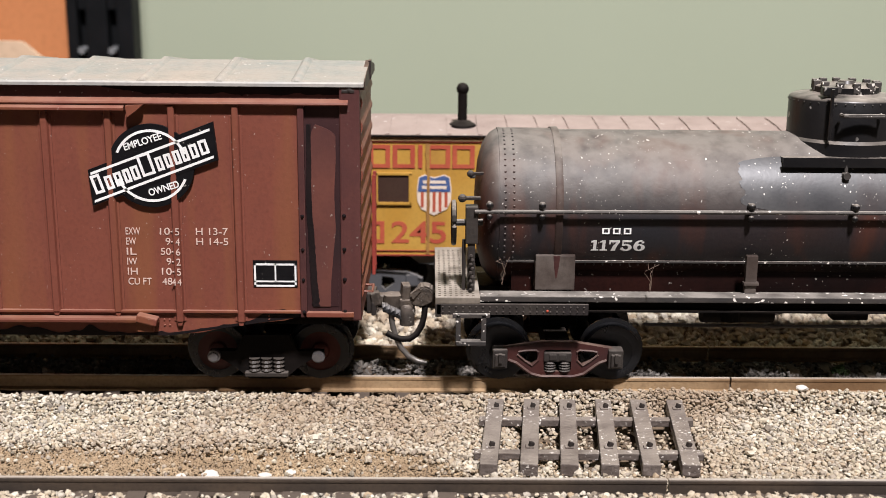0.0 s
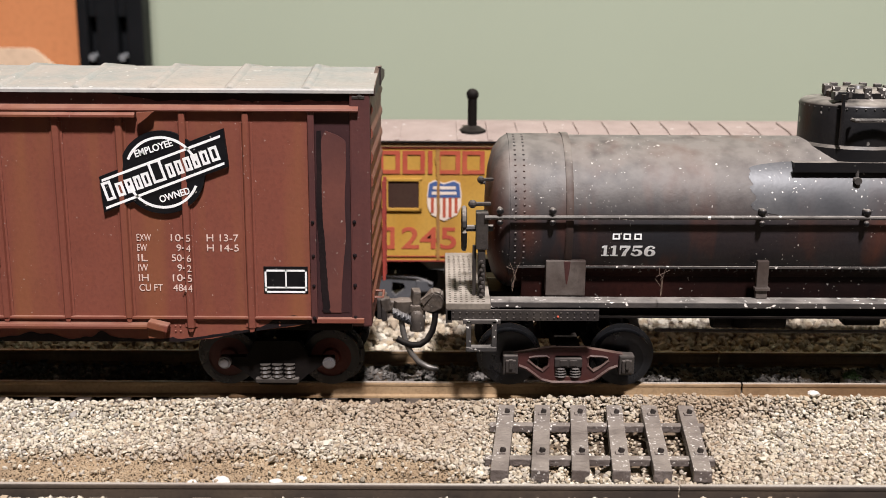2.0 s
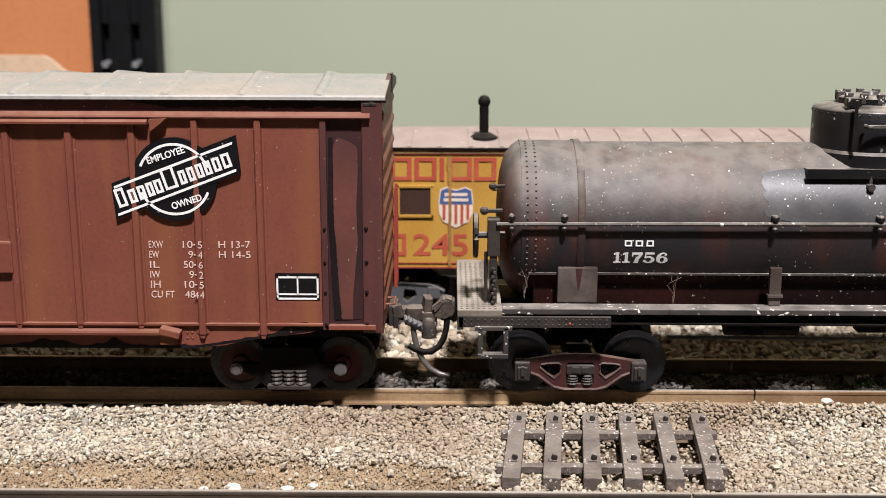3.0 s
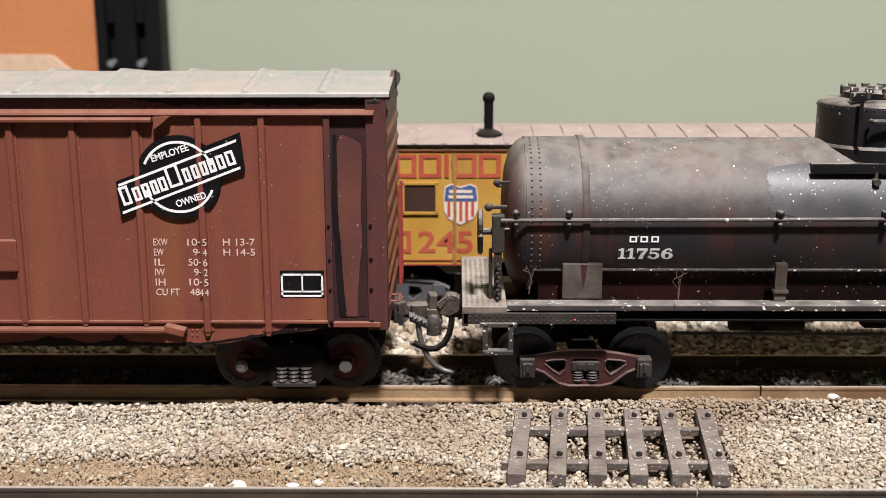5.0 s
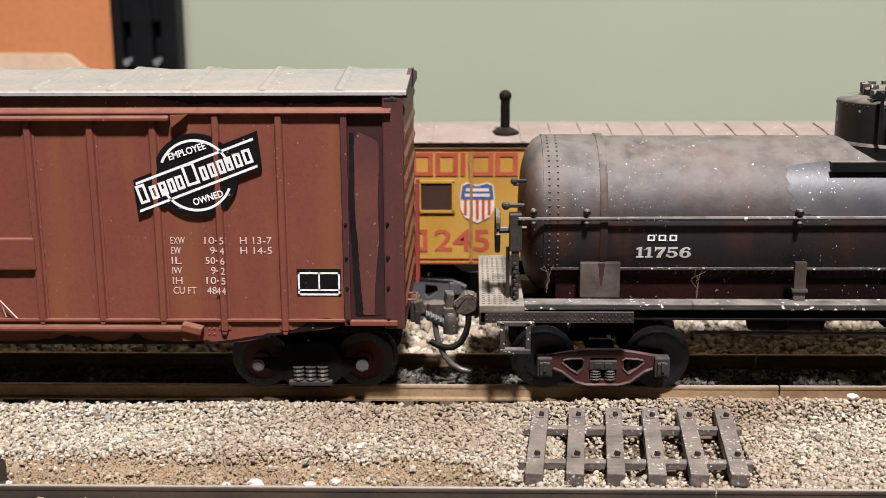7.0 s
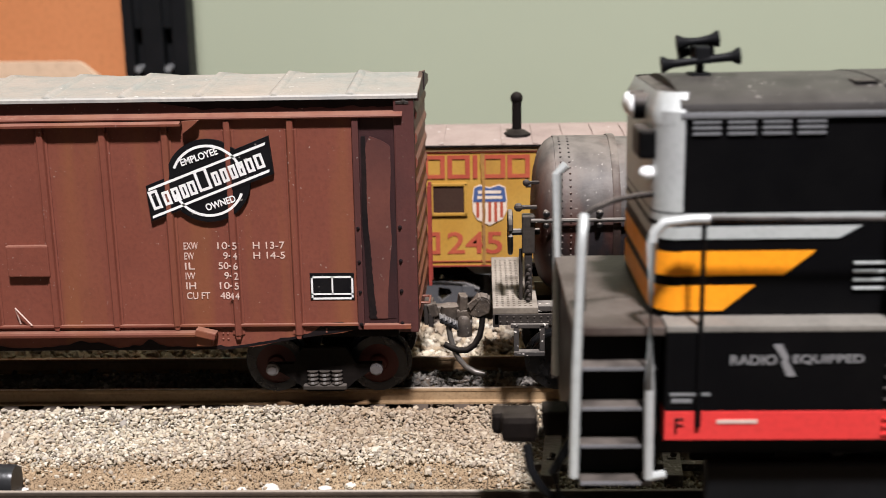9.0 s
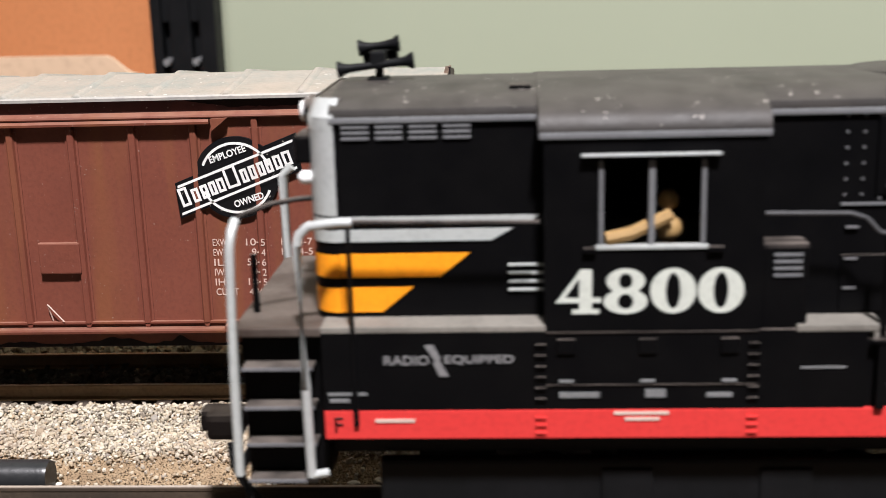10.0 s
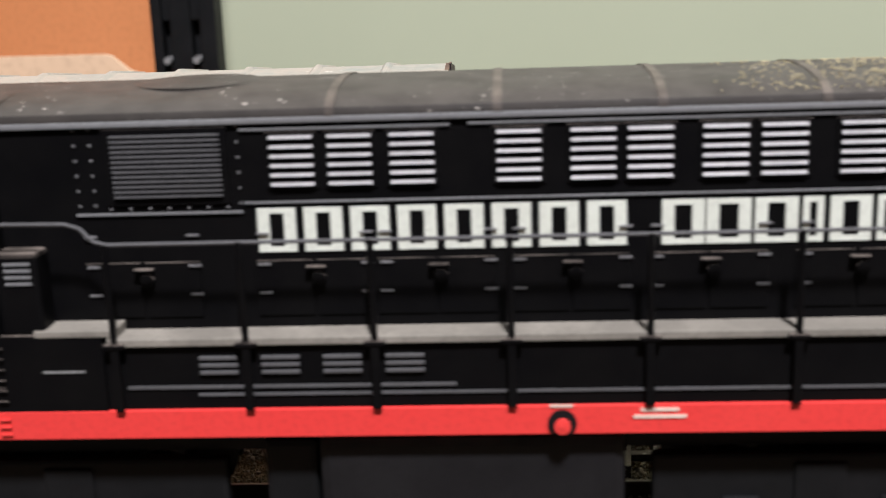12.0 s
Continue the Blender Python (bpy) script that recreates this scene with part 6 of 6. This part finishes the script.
    for x0, x1, z0, z1 in ((-28.8, -24.4, 19.8, 20.2), (-2.4, 3.6, 20.6, 20.95), (-1.2, 2.6, 19.9, 20.25), (83.4, 89.2, 19.6, 20.0), (84.2, 88.4, 20.4, 20.8), (74.2, 76.8, 21.0, 21.3)):
        bars("stripe_bar", [(x0, x1, YS - 0.12, YS + 0.05, z0, z1)], LETTER_PINK, car, "tiny pale unreadable lettering bar")
    writing("end_mark", "F", -33.4, YS - 0.05, 18.6, 1.8, LOCO_BLACK, car, label="small black letter")
    b = bmesh.new(); box(b, 21.0, 38.6, -67.0, -66.7, 54.75, 55.05)
    part("roof_bead", b, LOCO_SILVER, car, "thin pale roof seam")
    # battery box beside the cab
    b = bmesh.new(); box(b, 13.2, 18.2, YS + 0.4, YH, 30.0, 39.6, 0.5)
    bb = part("equipment_box", b, LOCO_BLACK, car, "black equipment box with dusty top")
    b = bmesh.new()
    for q in range(4):
        box(b, 14.4, 17.4, YS + 0.2, YS + 0.5, 36.0 + 0.75 * q, 36.3 + 0.75 * q)
    part("box_vent", b, EAVE, bb)
    # grille
    b = bmesh.new(); box(b, 25.6, 39.6, YH - 0.35, YH + 0.1, 44.0, 52.6, 0.1)
    gr = part("grille", b, LOCO_BLACK, car, "black grille frame")
    for k in range(13):
        b = bmesh.new(); box(b, 26.6, 38.8, YH - 0.75, YH - 0.2, 44.9 + 0.56 * k, 45.12 + 0.56 * k, 0.05, turn=None)
        part("slat", b, VENT_GREY, gr)
    b = bmesh.new()
    for x in (22.4, 24.2, 40.6):
        for k in range(6):
            rivet(b, (x, YH - 0.05, 44 + 1.7 * k), 0.2)
    for k in range(7):
        rivet(b, (26 + 2.2 * k, YH - 0.3, 43.6), 0.18)
    tagged(part("rivet", b, HINGE, car), kind="stuff")
    # bright louvres
    for x0 in (44.2, 50.6, 57.4, 69.0, 77.0, 83.1, 91.1, 97.3, 105.6, 112, 119):
        b = bmesh.new(); box(b, x0 - 0.5, x0 + 5.3, YH - 0.2, YH + 0.1, 45.4, 51.8, 0.1)
        lv = part("louvre_panel", b, LOCO_BLACK, car)
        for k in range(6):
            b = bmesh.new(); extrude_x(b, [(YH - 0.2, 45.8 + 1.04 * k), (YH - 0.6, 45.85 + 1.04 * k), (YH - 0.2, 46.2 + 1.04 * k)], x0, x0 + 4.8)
            part("louvre_slat", b, LOUVRE, lv, "pale grey louvre slat")
    # names as plain bars
    for k in range(8):
        b = bmesh.new(); stems(b, 42.3 + 5.2 * k, 38.35, 4.3, 5.0, YH - 0.15, 1.35, 0, 0.62)
        part("name_bar", b, LOCO_WHITE, car, "large pale plain letter-sized bar")
    for k, w in enumerate((4.6, 4.8, 4.6, 2.2, 4.4, 2.2, 4.6)):
        x = [86.8, 91.6, 96.8, 101.9, 104.8, 109.8, 112.8][k]
        b = bmesh.new(); stems(b, x, 38.3, w, 5.0, YH - 0.15, 1.35 if w > 3 else 0.7, 0, 0.62)
        part("name_bar", b, LOCO_WHITE, car, "large pale plain letter-sized bar")
    b = bmesh.new(); box(b, 48.7, 52.8, YH - 0.12, YH, 36.3, 36.65); box(b, 48.7, 52.8, YH - 0.12, YH, 35.5, 35.9)
    part("data_bar", b, LOCO_SILVER, car)
    # hood doors, hinges, latches
    for x0 in (22.0, 41.5, 55.2, 70.0, 85.0, 101.0, 116.0):
        b = bmesh.new(); box(b, x0 + 0.3, x0 + 6.7, YH - 0.22, YH + 0.1, 31.0, 37.4, 0.08); box(b, x0 + 7.1, x0 + 13.4, YH - 0.22, YH + 0.1, 31.0, 37.4, 0.08)
        dr = part("hood_door", b, LOCO_BLACK, car)
        bars("door_hinge", [(xx, xx + 1.4, YH - 0.45, YH - 0.1, z, z + 0.2) for xx in (x0 + 0.6, x0 + 12.2) for z in (33.6, 36.9, 40.4)], HINGE, dr)
        b = bmesh.new(); box(b, x0 + 6.0, x0 + 8.2, YH - 1.2, YH - 0.1, 36.5, 36.8, 0.1); cyl(b, (x0 + 7.4, YH - 1.0, 35.4), (x0 + 7.4, YH, 35.4), 0.8, 10)
        part("door_latch", b, LOCO_BLACK, dr)
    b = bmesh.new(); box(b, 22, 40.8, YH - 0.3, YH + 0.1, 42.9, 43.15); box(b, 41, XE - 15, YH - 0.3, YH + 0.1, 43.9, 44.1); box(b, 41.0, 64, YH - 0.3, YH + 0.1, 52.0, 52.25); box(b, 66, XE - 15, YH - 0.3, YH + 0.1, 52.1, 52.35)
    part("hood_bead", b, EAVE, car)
    for x in (51.0, 69.2, 86.8, 104.0, 121.0, 138.0):
        b = bmesh.new()
        pts = [(-56 - 13.85 * math.cos(math.pi * k / 14), 53.35 + 3.1 * math.sin(math.pi * k / 14) ** 0.75) for k in range(15)]
        extrude_x(b, pts + [(y, z - 0.4) for y, z in pts[::-1]], x - 0.5, x + 0.5)
        part("roof_strap", b, IRON, car, "dusty roof strap", smooth=True)
    b = bmesh.new(); lathe(b, [(55.2, 7.6), (56.2, 7.6), (56.4, 7.0), (56.35, 0.2)], (33.5, -56, 0), "z", 40)
    part("roof_fan", b, LOCO_ROOF, car, "round dusty roof fan", smooth=True)
    b = bmesh.new()
    rngd = random.Random(11)
    for k in range(900):
        x, a = rngd.triangular(92, 150, 112), rngd.uniform(0.12, 0.62)
        y, z = -56 - 13.7 * math.cos(math.pi * a), 53.3 + 3.0 * math.sin(math.pi * a) ** 0.75
        bmesh.ops.create_cone(b, cap_ends=True, segments=4, radius1=rngd.uniform(0.08, 0.24), radius2=0.03, depth=0.2, matrix=Matrix.Translation((x, y, z + 0.06)) @ Euler((rngd.uniform(-1, 1), rngd.uniform(-1, 1), 0)).to_matrix().to_4x4())
    tagged(part("roof_debris", b, FLOCK, car, "yellowish dusty crumbs on the roof"), kind="stuff")
    b = bmesh.new(); box(b, -13.4, -11.0, -65.0, -62.0, 55.3, 56.1, 0.1)
    part("roof_vent", b, LOCO_BLACK, car)
    # roof horns
    tilt = Matrix.Translation((-28.8, -56, 58.0)) @ Matrix.Rotation(radians(-6), 4, "Y") @ Matrix.Translation((28.8, 56, -58.0))
    b = bmesh.new(); cyl(b, (-28.7, -56, 55.5), (-28.7, -56, 58.6), 0.5, 8); box(b, -29.6, -27.8, -58.0, -54.0, 57.6, 59.6, 0.25); box(b, -30.0, -27.6, -57.4, -54.6, 56.0, 56.5, 0.1)
    horn = part("air_horn", b, BLACK_PLASTIC, car, "black cluster of air horns")
    for y, z, x0, x1 in ((-57.6, 58.0, -33.5, -24.4), (-54.6, 60.0, -31.1, -26.1), (-53.2, 58.8, -30.8, -26.6)):
        b = bmesh.new()
        long = x1 - x0
        lathe(b, [(0, 0.2), (0.05, 1.0), (0.35, 0.95), (0.9, 0.62), (1.6, 0.5), (long / 2, 0.42), (long - 1.6, 0.52), (long - 0.9, 0.62), (long - 0.35, 0.95), (long - 0.05, 1.0), (long, 0.2)], (x0, y, z), "x", 16)
        bmesh.ops.transform(b, matrix=tilt, verts=b.verts)
        part("horn_bell", b, BLACK_PLASTIC, horn, smooth=True)
    # steps and front
    b = bmesh.new(); box(b, -44.0, -34.6, -70.5, -41.5, 12.0, 30.0)
    part("pilot", b, LOCO_BLACK, car, "black pilot with step wells")
    for k, z in enumerate((12.8, 17.2, 21.6, 26.2)):
        b = bmesh.new(); box(b, -43.6, -35.6, -73.2, -69.6, z - 0.5, z, 0.1)
        part("step", b, LOCO_BLACK, car, "dark metal step")
        b = bmesh.new(); box(b, -43.6, -35.6, -73.35, -73.1, z - 0.3, z + 0.02)
        part("step_edge", b, HINGE, car)
    b = bmesh.new(); tube(b, [(-36.2, YS - 0.6, 13.6), (-36.3, YS - 0.6, 24), (-36.4, YS - 0.6, 40.4), (-36.1, YS - 0.5, 41.5), (-35.1, YS - 0.3, 42.4), (-32.0, YS - 0.2, 42.7), (-30.4, YS - 0.2, 42.7)], 0.55, 12)
    tube(b, [(-36.1, YS - 0.6, 13.8), (-34.4, YS, 13.8)], 0.5)
    part("step_rail", b, LOCO_SILVER, car, "thick silver-painted hand rail", smooth=True)
    b = bmesh.new(); tube(b, [(-44.4, YS - 0.6, 13.8), (-44.2, YS - 0.6, 26), (-43.8, YS - 0.5, 40.0), (-43.6, YS + 0.1, 41.8), (-43.4, YS + 1.4, 42.8)], 0.55, 12)
    part("step_rail", b, LOCO_SILVER, car, "thick silver-painted hand rail", smooth=True)
    b = bmesh.new(); tube(b, [(-43.4, YS + 1.4, 42.8), (-42.4, -71.2, 43.4), (-40.0, -69.6, 44.0), (-37.4, -68.4, 44.3), (-35.4, -67.6, 44.3)], 0.32, 8); tube(b, [(-43.0, -66, 30), (-43.0, -66, 37.5)], 0.4, 10)
    part("front_rail", b, LOCO_BLACK, car, smooth=True)
    b = bmesh.new(); tube(b, [(-44.2, -40, 13.8), (-44.2, -40, 42), (-43, -40, 43.2)], 0.7, 10)
    part("step_rail", b, LOCO_SILVER, car, "thick silver-painted hand rail", smooth=True)
    b = bmesh.new(); box(b, -47.0, -43.6, -58, -54, 12.0, 15.2, 0.3); box(b, -52.2, -47.6, -59.6, -54.8, 11.6, 15.2, 0.9); box(b, -53.4, -50.6, -57.6, -54.4, 12.0, 15.0, 0.7)
    part("coupler", b, STEEL_DARK, car, "dark grey knuckle coupler")
    b = bmesh.new(); tube(b, [(-49, -59.5, 11.5), (-48.6, -60, 8.5), (-47.4, -60.5, 6.5), (-45.6, -61, 4.6), (-43.4, -61.2, 3.4)], 0.55, 8); tube(b, [(-44.0, -66, 15), (-46.2, -66.4, 11), (-45.4, -66.4, 7.5), (-43.6, -66, 6.4)], 0.6, 8)
    part("air_hose", b, BLACK_PLASTIC, car, smooth=True)
    # long side rail and stanchions
    b = bmesh.new(); tube(b, [(13.2, YS, 43.0), (22.0, YS - 0.2, 42.9), (23.6, YS - 0.2, 42.4), (25.0, YS - 0.2, 40.9), (26.5, YS - 0.2, 40.5), (60, YS - 0.2, 40.5), (172, YS - 0.2, 40.5)], 0.23, 8)
    part("hand_rail", b, VENT_GREY, car, "thin grey hand rail", smooth=True)
    for x in (26.1, 40.9, 55.2, 70.2, 85.2, 101.0, 116.5, 132, 148):
        b = bmesh.new(); box(b, x - 0.5, x + 0.5, YS - 0.55, YS - 0.05, 21.2, 29.4, 0.15); cyl(b, (x, YS - 0.2, 29.0), (x, YS - 0.2, 40.6), 0.38, 8); box(b, x - 1.2, x + 1.2, YS - 0.7, YS, 28.6, 29.2, 0.15)
        part("stanchion", b, LOCO_BLACK, car)
    # fuel tank and filler
    b = bmesh.new(); box(b, 47.8, 82.8, -71.5, -40.5, 4.5, 16.8, 1.2)
    part("fuel_tank", b, FUEL_TANK, car, "plain black fuel tank")
    b = bmesh.new(); box(b, 41.2, 47.4, -70.0, -42.0, 5.0, 16.0, 0.8)
    part("air_tank", b, BLACK_PLASTIC, car, "black air reservoir box")
    b = bmesh.new(); lathe(b, [(0, 1.6), (-0.3, 1.6), (-0.35, 0.2)], (75.6, YS + 0.05, 19.1), "y", 20)
    fl = part("fuel_filler", b, BLACK_PLASTIC, car, "round filler recess")
    b = bmesh.new(); lathe(b, [(0, 0.9), (-0.5, 0.9), (-0.6, 0.2)], (75.6, YS - 0.3, 18.9), "y", 16)
    part("filler_cap", b, LOCO_RED, fl, "red filler cap")
    b = bmesh.new(); box(b, XF, XE - 20, -68, -44, 14.0, 17.9)
    part("frame", b, BLACK_PLASTIC, car)
    for x0 in (8.5, 114.0):
        b = bmesh.new()
        for y in (-68.6, -45.4):
            box(b, x0 - (37.5 if x0 < 50 else 28), x0 + 28, y - 1, y + 1, 6.5, 13.5, 0.5); box(b, x0 - (35 if x0 < 50 else 24), x0 + 24, y - 0.6, y + 0.6, 3.4, 7, 0.3)
            for dx in (-18, 0, 18):
                box(b, x0 + dx - 2.2, x0 + dx + 2.2, y - 1.8, y + 1.8, 3.6, 8.4, 0.4)
            for dx in (-9, 9):
                box(b, x0 + dx - 3, x0 + dx + 3, y - 1.4, y + 1.4, 5.5, 12.5, 0.4)
        box(b, x0 - 10, x0 + 10, -66, -46, 8, 14, 0.3)
        part("truck_frame", b, BLACK_PLASTIC, car, "black three-axle truck frame")
    return car


def loco_wheels(car):
    made = []
    for x0 in (8.5, 114.0):
        for dx in (-18.0, 0.0, 18.0):
            b = bmesh.new()
            for s in (-1, 1):
                lathe(b, [(s * 1.2, 1.0), (s * 1.0, 3.9), (s * 1.3, 4.2), (s * 1.25, 5.6), (-s * 0.9, 5.62), (-s * 0.95, 6.3), (-s * 1.35, 6.25), (-s * 1.4, 1.0)], (0, s * 8.25, 0), "y", 24)
                for k in range(3):
                    a = radians(120 * k)
                    cyl(b, (2.6 * math.cos(a), s * 9.0, 2.6 * math.sin(a)), (2.6 * math.cos(a), s * 9.6, 2.6 * math.sin(a)), 0.5, 8)
            cyl(b, (0, -9, 0), (0, 9, 0), 0.9, 10)
            w = link("wheelset", b, WHEEL, (0, 0, 0), True)
            w.parent = car
            made.append((w, x0 + dx))
    return made


LOCO = locomotive()
WHEELS = loco_wheels(LOCO)


# ---- loose things on the scenery ----
def loose_track():
    p = thing("loose_track_panel", (35, -29, -2.8), "loose grey-brown plastic tie panel without rails lying on the ballast", "track panel")
    lean = radians(5.5)
    for k in range(6):
        xf, xn = 21.5 + 5.85 * k, 19.0 + 5.82 * k
        b = bmesh.new()
        mid = ((xf + xn) / 2, -29.2)
        vs = box(b, mid[0] - 1.3, mid[0] + 1.3, mid[1] - 12.9, mid[1] + 12.9, -2.8, -0.9, 0.18, turn=(0, 0, -math.degrees(math.atan2(xf - xn, 25.8)) + (0.6 if k == 4 else 0)))
        tie = part("tie", b, TIE_PLASTIC, p)
        for f in (0.17, 0.77):
            b = bmesh.new()
            y = -42.0 + 25.8 * (1 - f)
            x = xn + (xf - xn) * (1 - f)
            box(b, x - 0.62, x + 0.62, y - 0.55, y + 0.55, -1.0, -0.65, 0.08)
            part("clip_base", b, TIE_PLASTIC, tie)
            b = bmesh.new(); box(b, x - 0.1, x + 0.62, y - 0.35, y + 0.35, -0.75, -0.05, 0.12, turn=(0, 18, 25 * f))
            part("spike_clip", b, SPIKE, tie)
    for f in (0.27, 0.77):
        y = -16.3 - 25.8 * f
        x = 21.5 - 2.5 * f
        b = bmesh.new(); box(b, x - 2.4, x + 31.5, y - 0.75, y + 0.75, -2.6, -1.5, 0.12)
        part("stringer", b, TIE_PLASTIC, p)


loose_track()

b = bmesh.new()
rngp = random.Random(2)
lathe(b, [(-110, 2.4), (-57.2, 2.4), (-56.6, 2.2)], (0, -43.4, -0.9), "x", 28)
pipe = solid("pipe", b, RUBBER, (-80, -43.4, -3.3), "black rubber pipe with pale cut end lying on the dirt", "pipe", smooth=True)

b = bmesh.new()
rngw = random.Random(9)
for k in range(90):
    a, r = rngw.uniform(0, 6.28), rngw.uniform(0, 1.7)
    c = Vector((84.4 + r * math.cos(a), 1.5 + r * math.sin(a), -2.6 + rngw.uniform(0, 1.9) * (1 - r / 2.2)))
    m = Matrix.Translation(c) @ Euler([rngw.uniform(0, 3) for _ in range(3)]).to_matrix().to_4x4() @ Matrix.Diagonal((1, 0.7, 0.4, 1))
    bmesh.ops.create_icosphere(b, subdivisions=1, radius=rngw.uniform(0.2, 0.42), matrix=m)
solid("green_tuft", b, FOLIAGE, (84.4, 1.5, -3.5), "small dark green foam grass tuft between the rails", "grass tuft")

for x, y, s, name in ((-20.9, -41.0, 1.05, "white_stone"), (-25.0, -41.2, 0.65, "white_stone"), (-13.0, -41.3, 0.75, "white_stone"), (-56.5, -41.5, 0.5, "white_stone"), (72.8, -13.0, 0.9, "white_stone"), (-9.4, -40.5, 0.6, "white_stone")):
    b = bmesh.new()
    bmesh.ops.create_icosphere(b, subdivisions=2, radius=s)
    for v in b.verts:
        v.co *= 1 + 0.35 * noise.noise(v.co * 1.7 + Vector((x, y, 0)))
        v.co.z *= 0.5
        v.co.x *= 1.25
    zt = ground_height(x, y) + (0.5 if y < -30 else 1.6)
    bmesh.ops.translate(b, verts=b.verts, vec=(x, y, zt + 0.15))
    solid(name, b, WHITE_STONE, (x, y, zt), "pale white stone chip lying on the dirt", "stone", group="white chips")

# things against the wall, standing on the lower shelf
b = bmesh.new()
box(b, -330, -128.4, 262, 272, -60, 330, 1.0)
solid("orange_board", b, ORANGE_BOARD, (-230, 266, -60), "plain orange-brown board standing behind the layout", "board")
rack = thing("black_rack", (-113, 250, -60), "black plastic upright with slots standing beside the orange board", "rack")
b = bmesh.new()
prism(b, [(-125.6, -60), (-101.0, -60), (-100.6, 330), (-125.9, 330)], 255, 260)
part("back_plate", b, BLACK_PLASTIC, rack)
for x0, x1 in ((-125.6, -121.6), (-118.4, -110.4), (-107.0, -100.8)):
    b = bmesh.new(); box(b, x0, x1, 248, 255, -60, 330, 0.6)
    part("upright_bar", b, BLACK_PLASTIC, rack)
for z0, z1 in ((-60, 33.5), (50, 330)):
    b = bmesh.new(); box(b, -121.6, -107.0, 250, 255, z0, z1, 0.4)
    part("cross_plate", b, BLACK_PLASTIC, rack)
for x in (-120.0, -108.7):
    b = bmesh.new(); cyl(b, (x, 246, 35.2), (x, 255, 35.2), 1.3, 14)
    part("rack_peg", b, GREY_PLASTIC, rack, "grey peg end")
b = bmesh.new()
prism(b, [(-330, -60), (-113, -60), (-113, 34), (-119, 36.5), (-124.5, 41.2), (-126.5, 41.8), (-220, 42.5), (-330, 42.5)], 196, 199)
solid("card_box", b, BEIGE_CARD, (-220, 197, -60), "beige card sheet behind the boxcar", "box")


def motions():
    xs = [(0, 456.0), (3.2, 316.5), (6.4, 177.5), (8.8, 73.0), (9.0, 64.2), (9.5, 43.2), (10.0, 23.6), (10.5, 4.2), (11.0, -17.3), (11.5, -39.8), (12.0, -60.4)]
    walk(LOCO, [(t, pose(x * MM, -57 * MM, 0)) for t, x in xs])
    ts = [0.15 * k for k in range(81)]
    for w, x0 in WHEELS:
        rows = []
        for t in ts:
            x = float(np.interp(t, [q[0] for q in xs], [q[1] for q in xs]))
            rows.append((t, pose(x0 * MM, 0, 5.62 * MM, 0, math.degrees(x / 5.62), 0)))
        walk(w, rows)


motions()
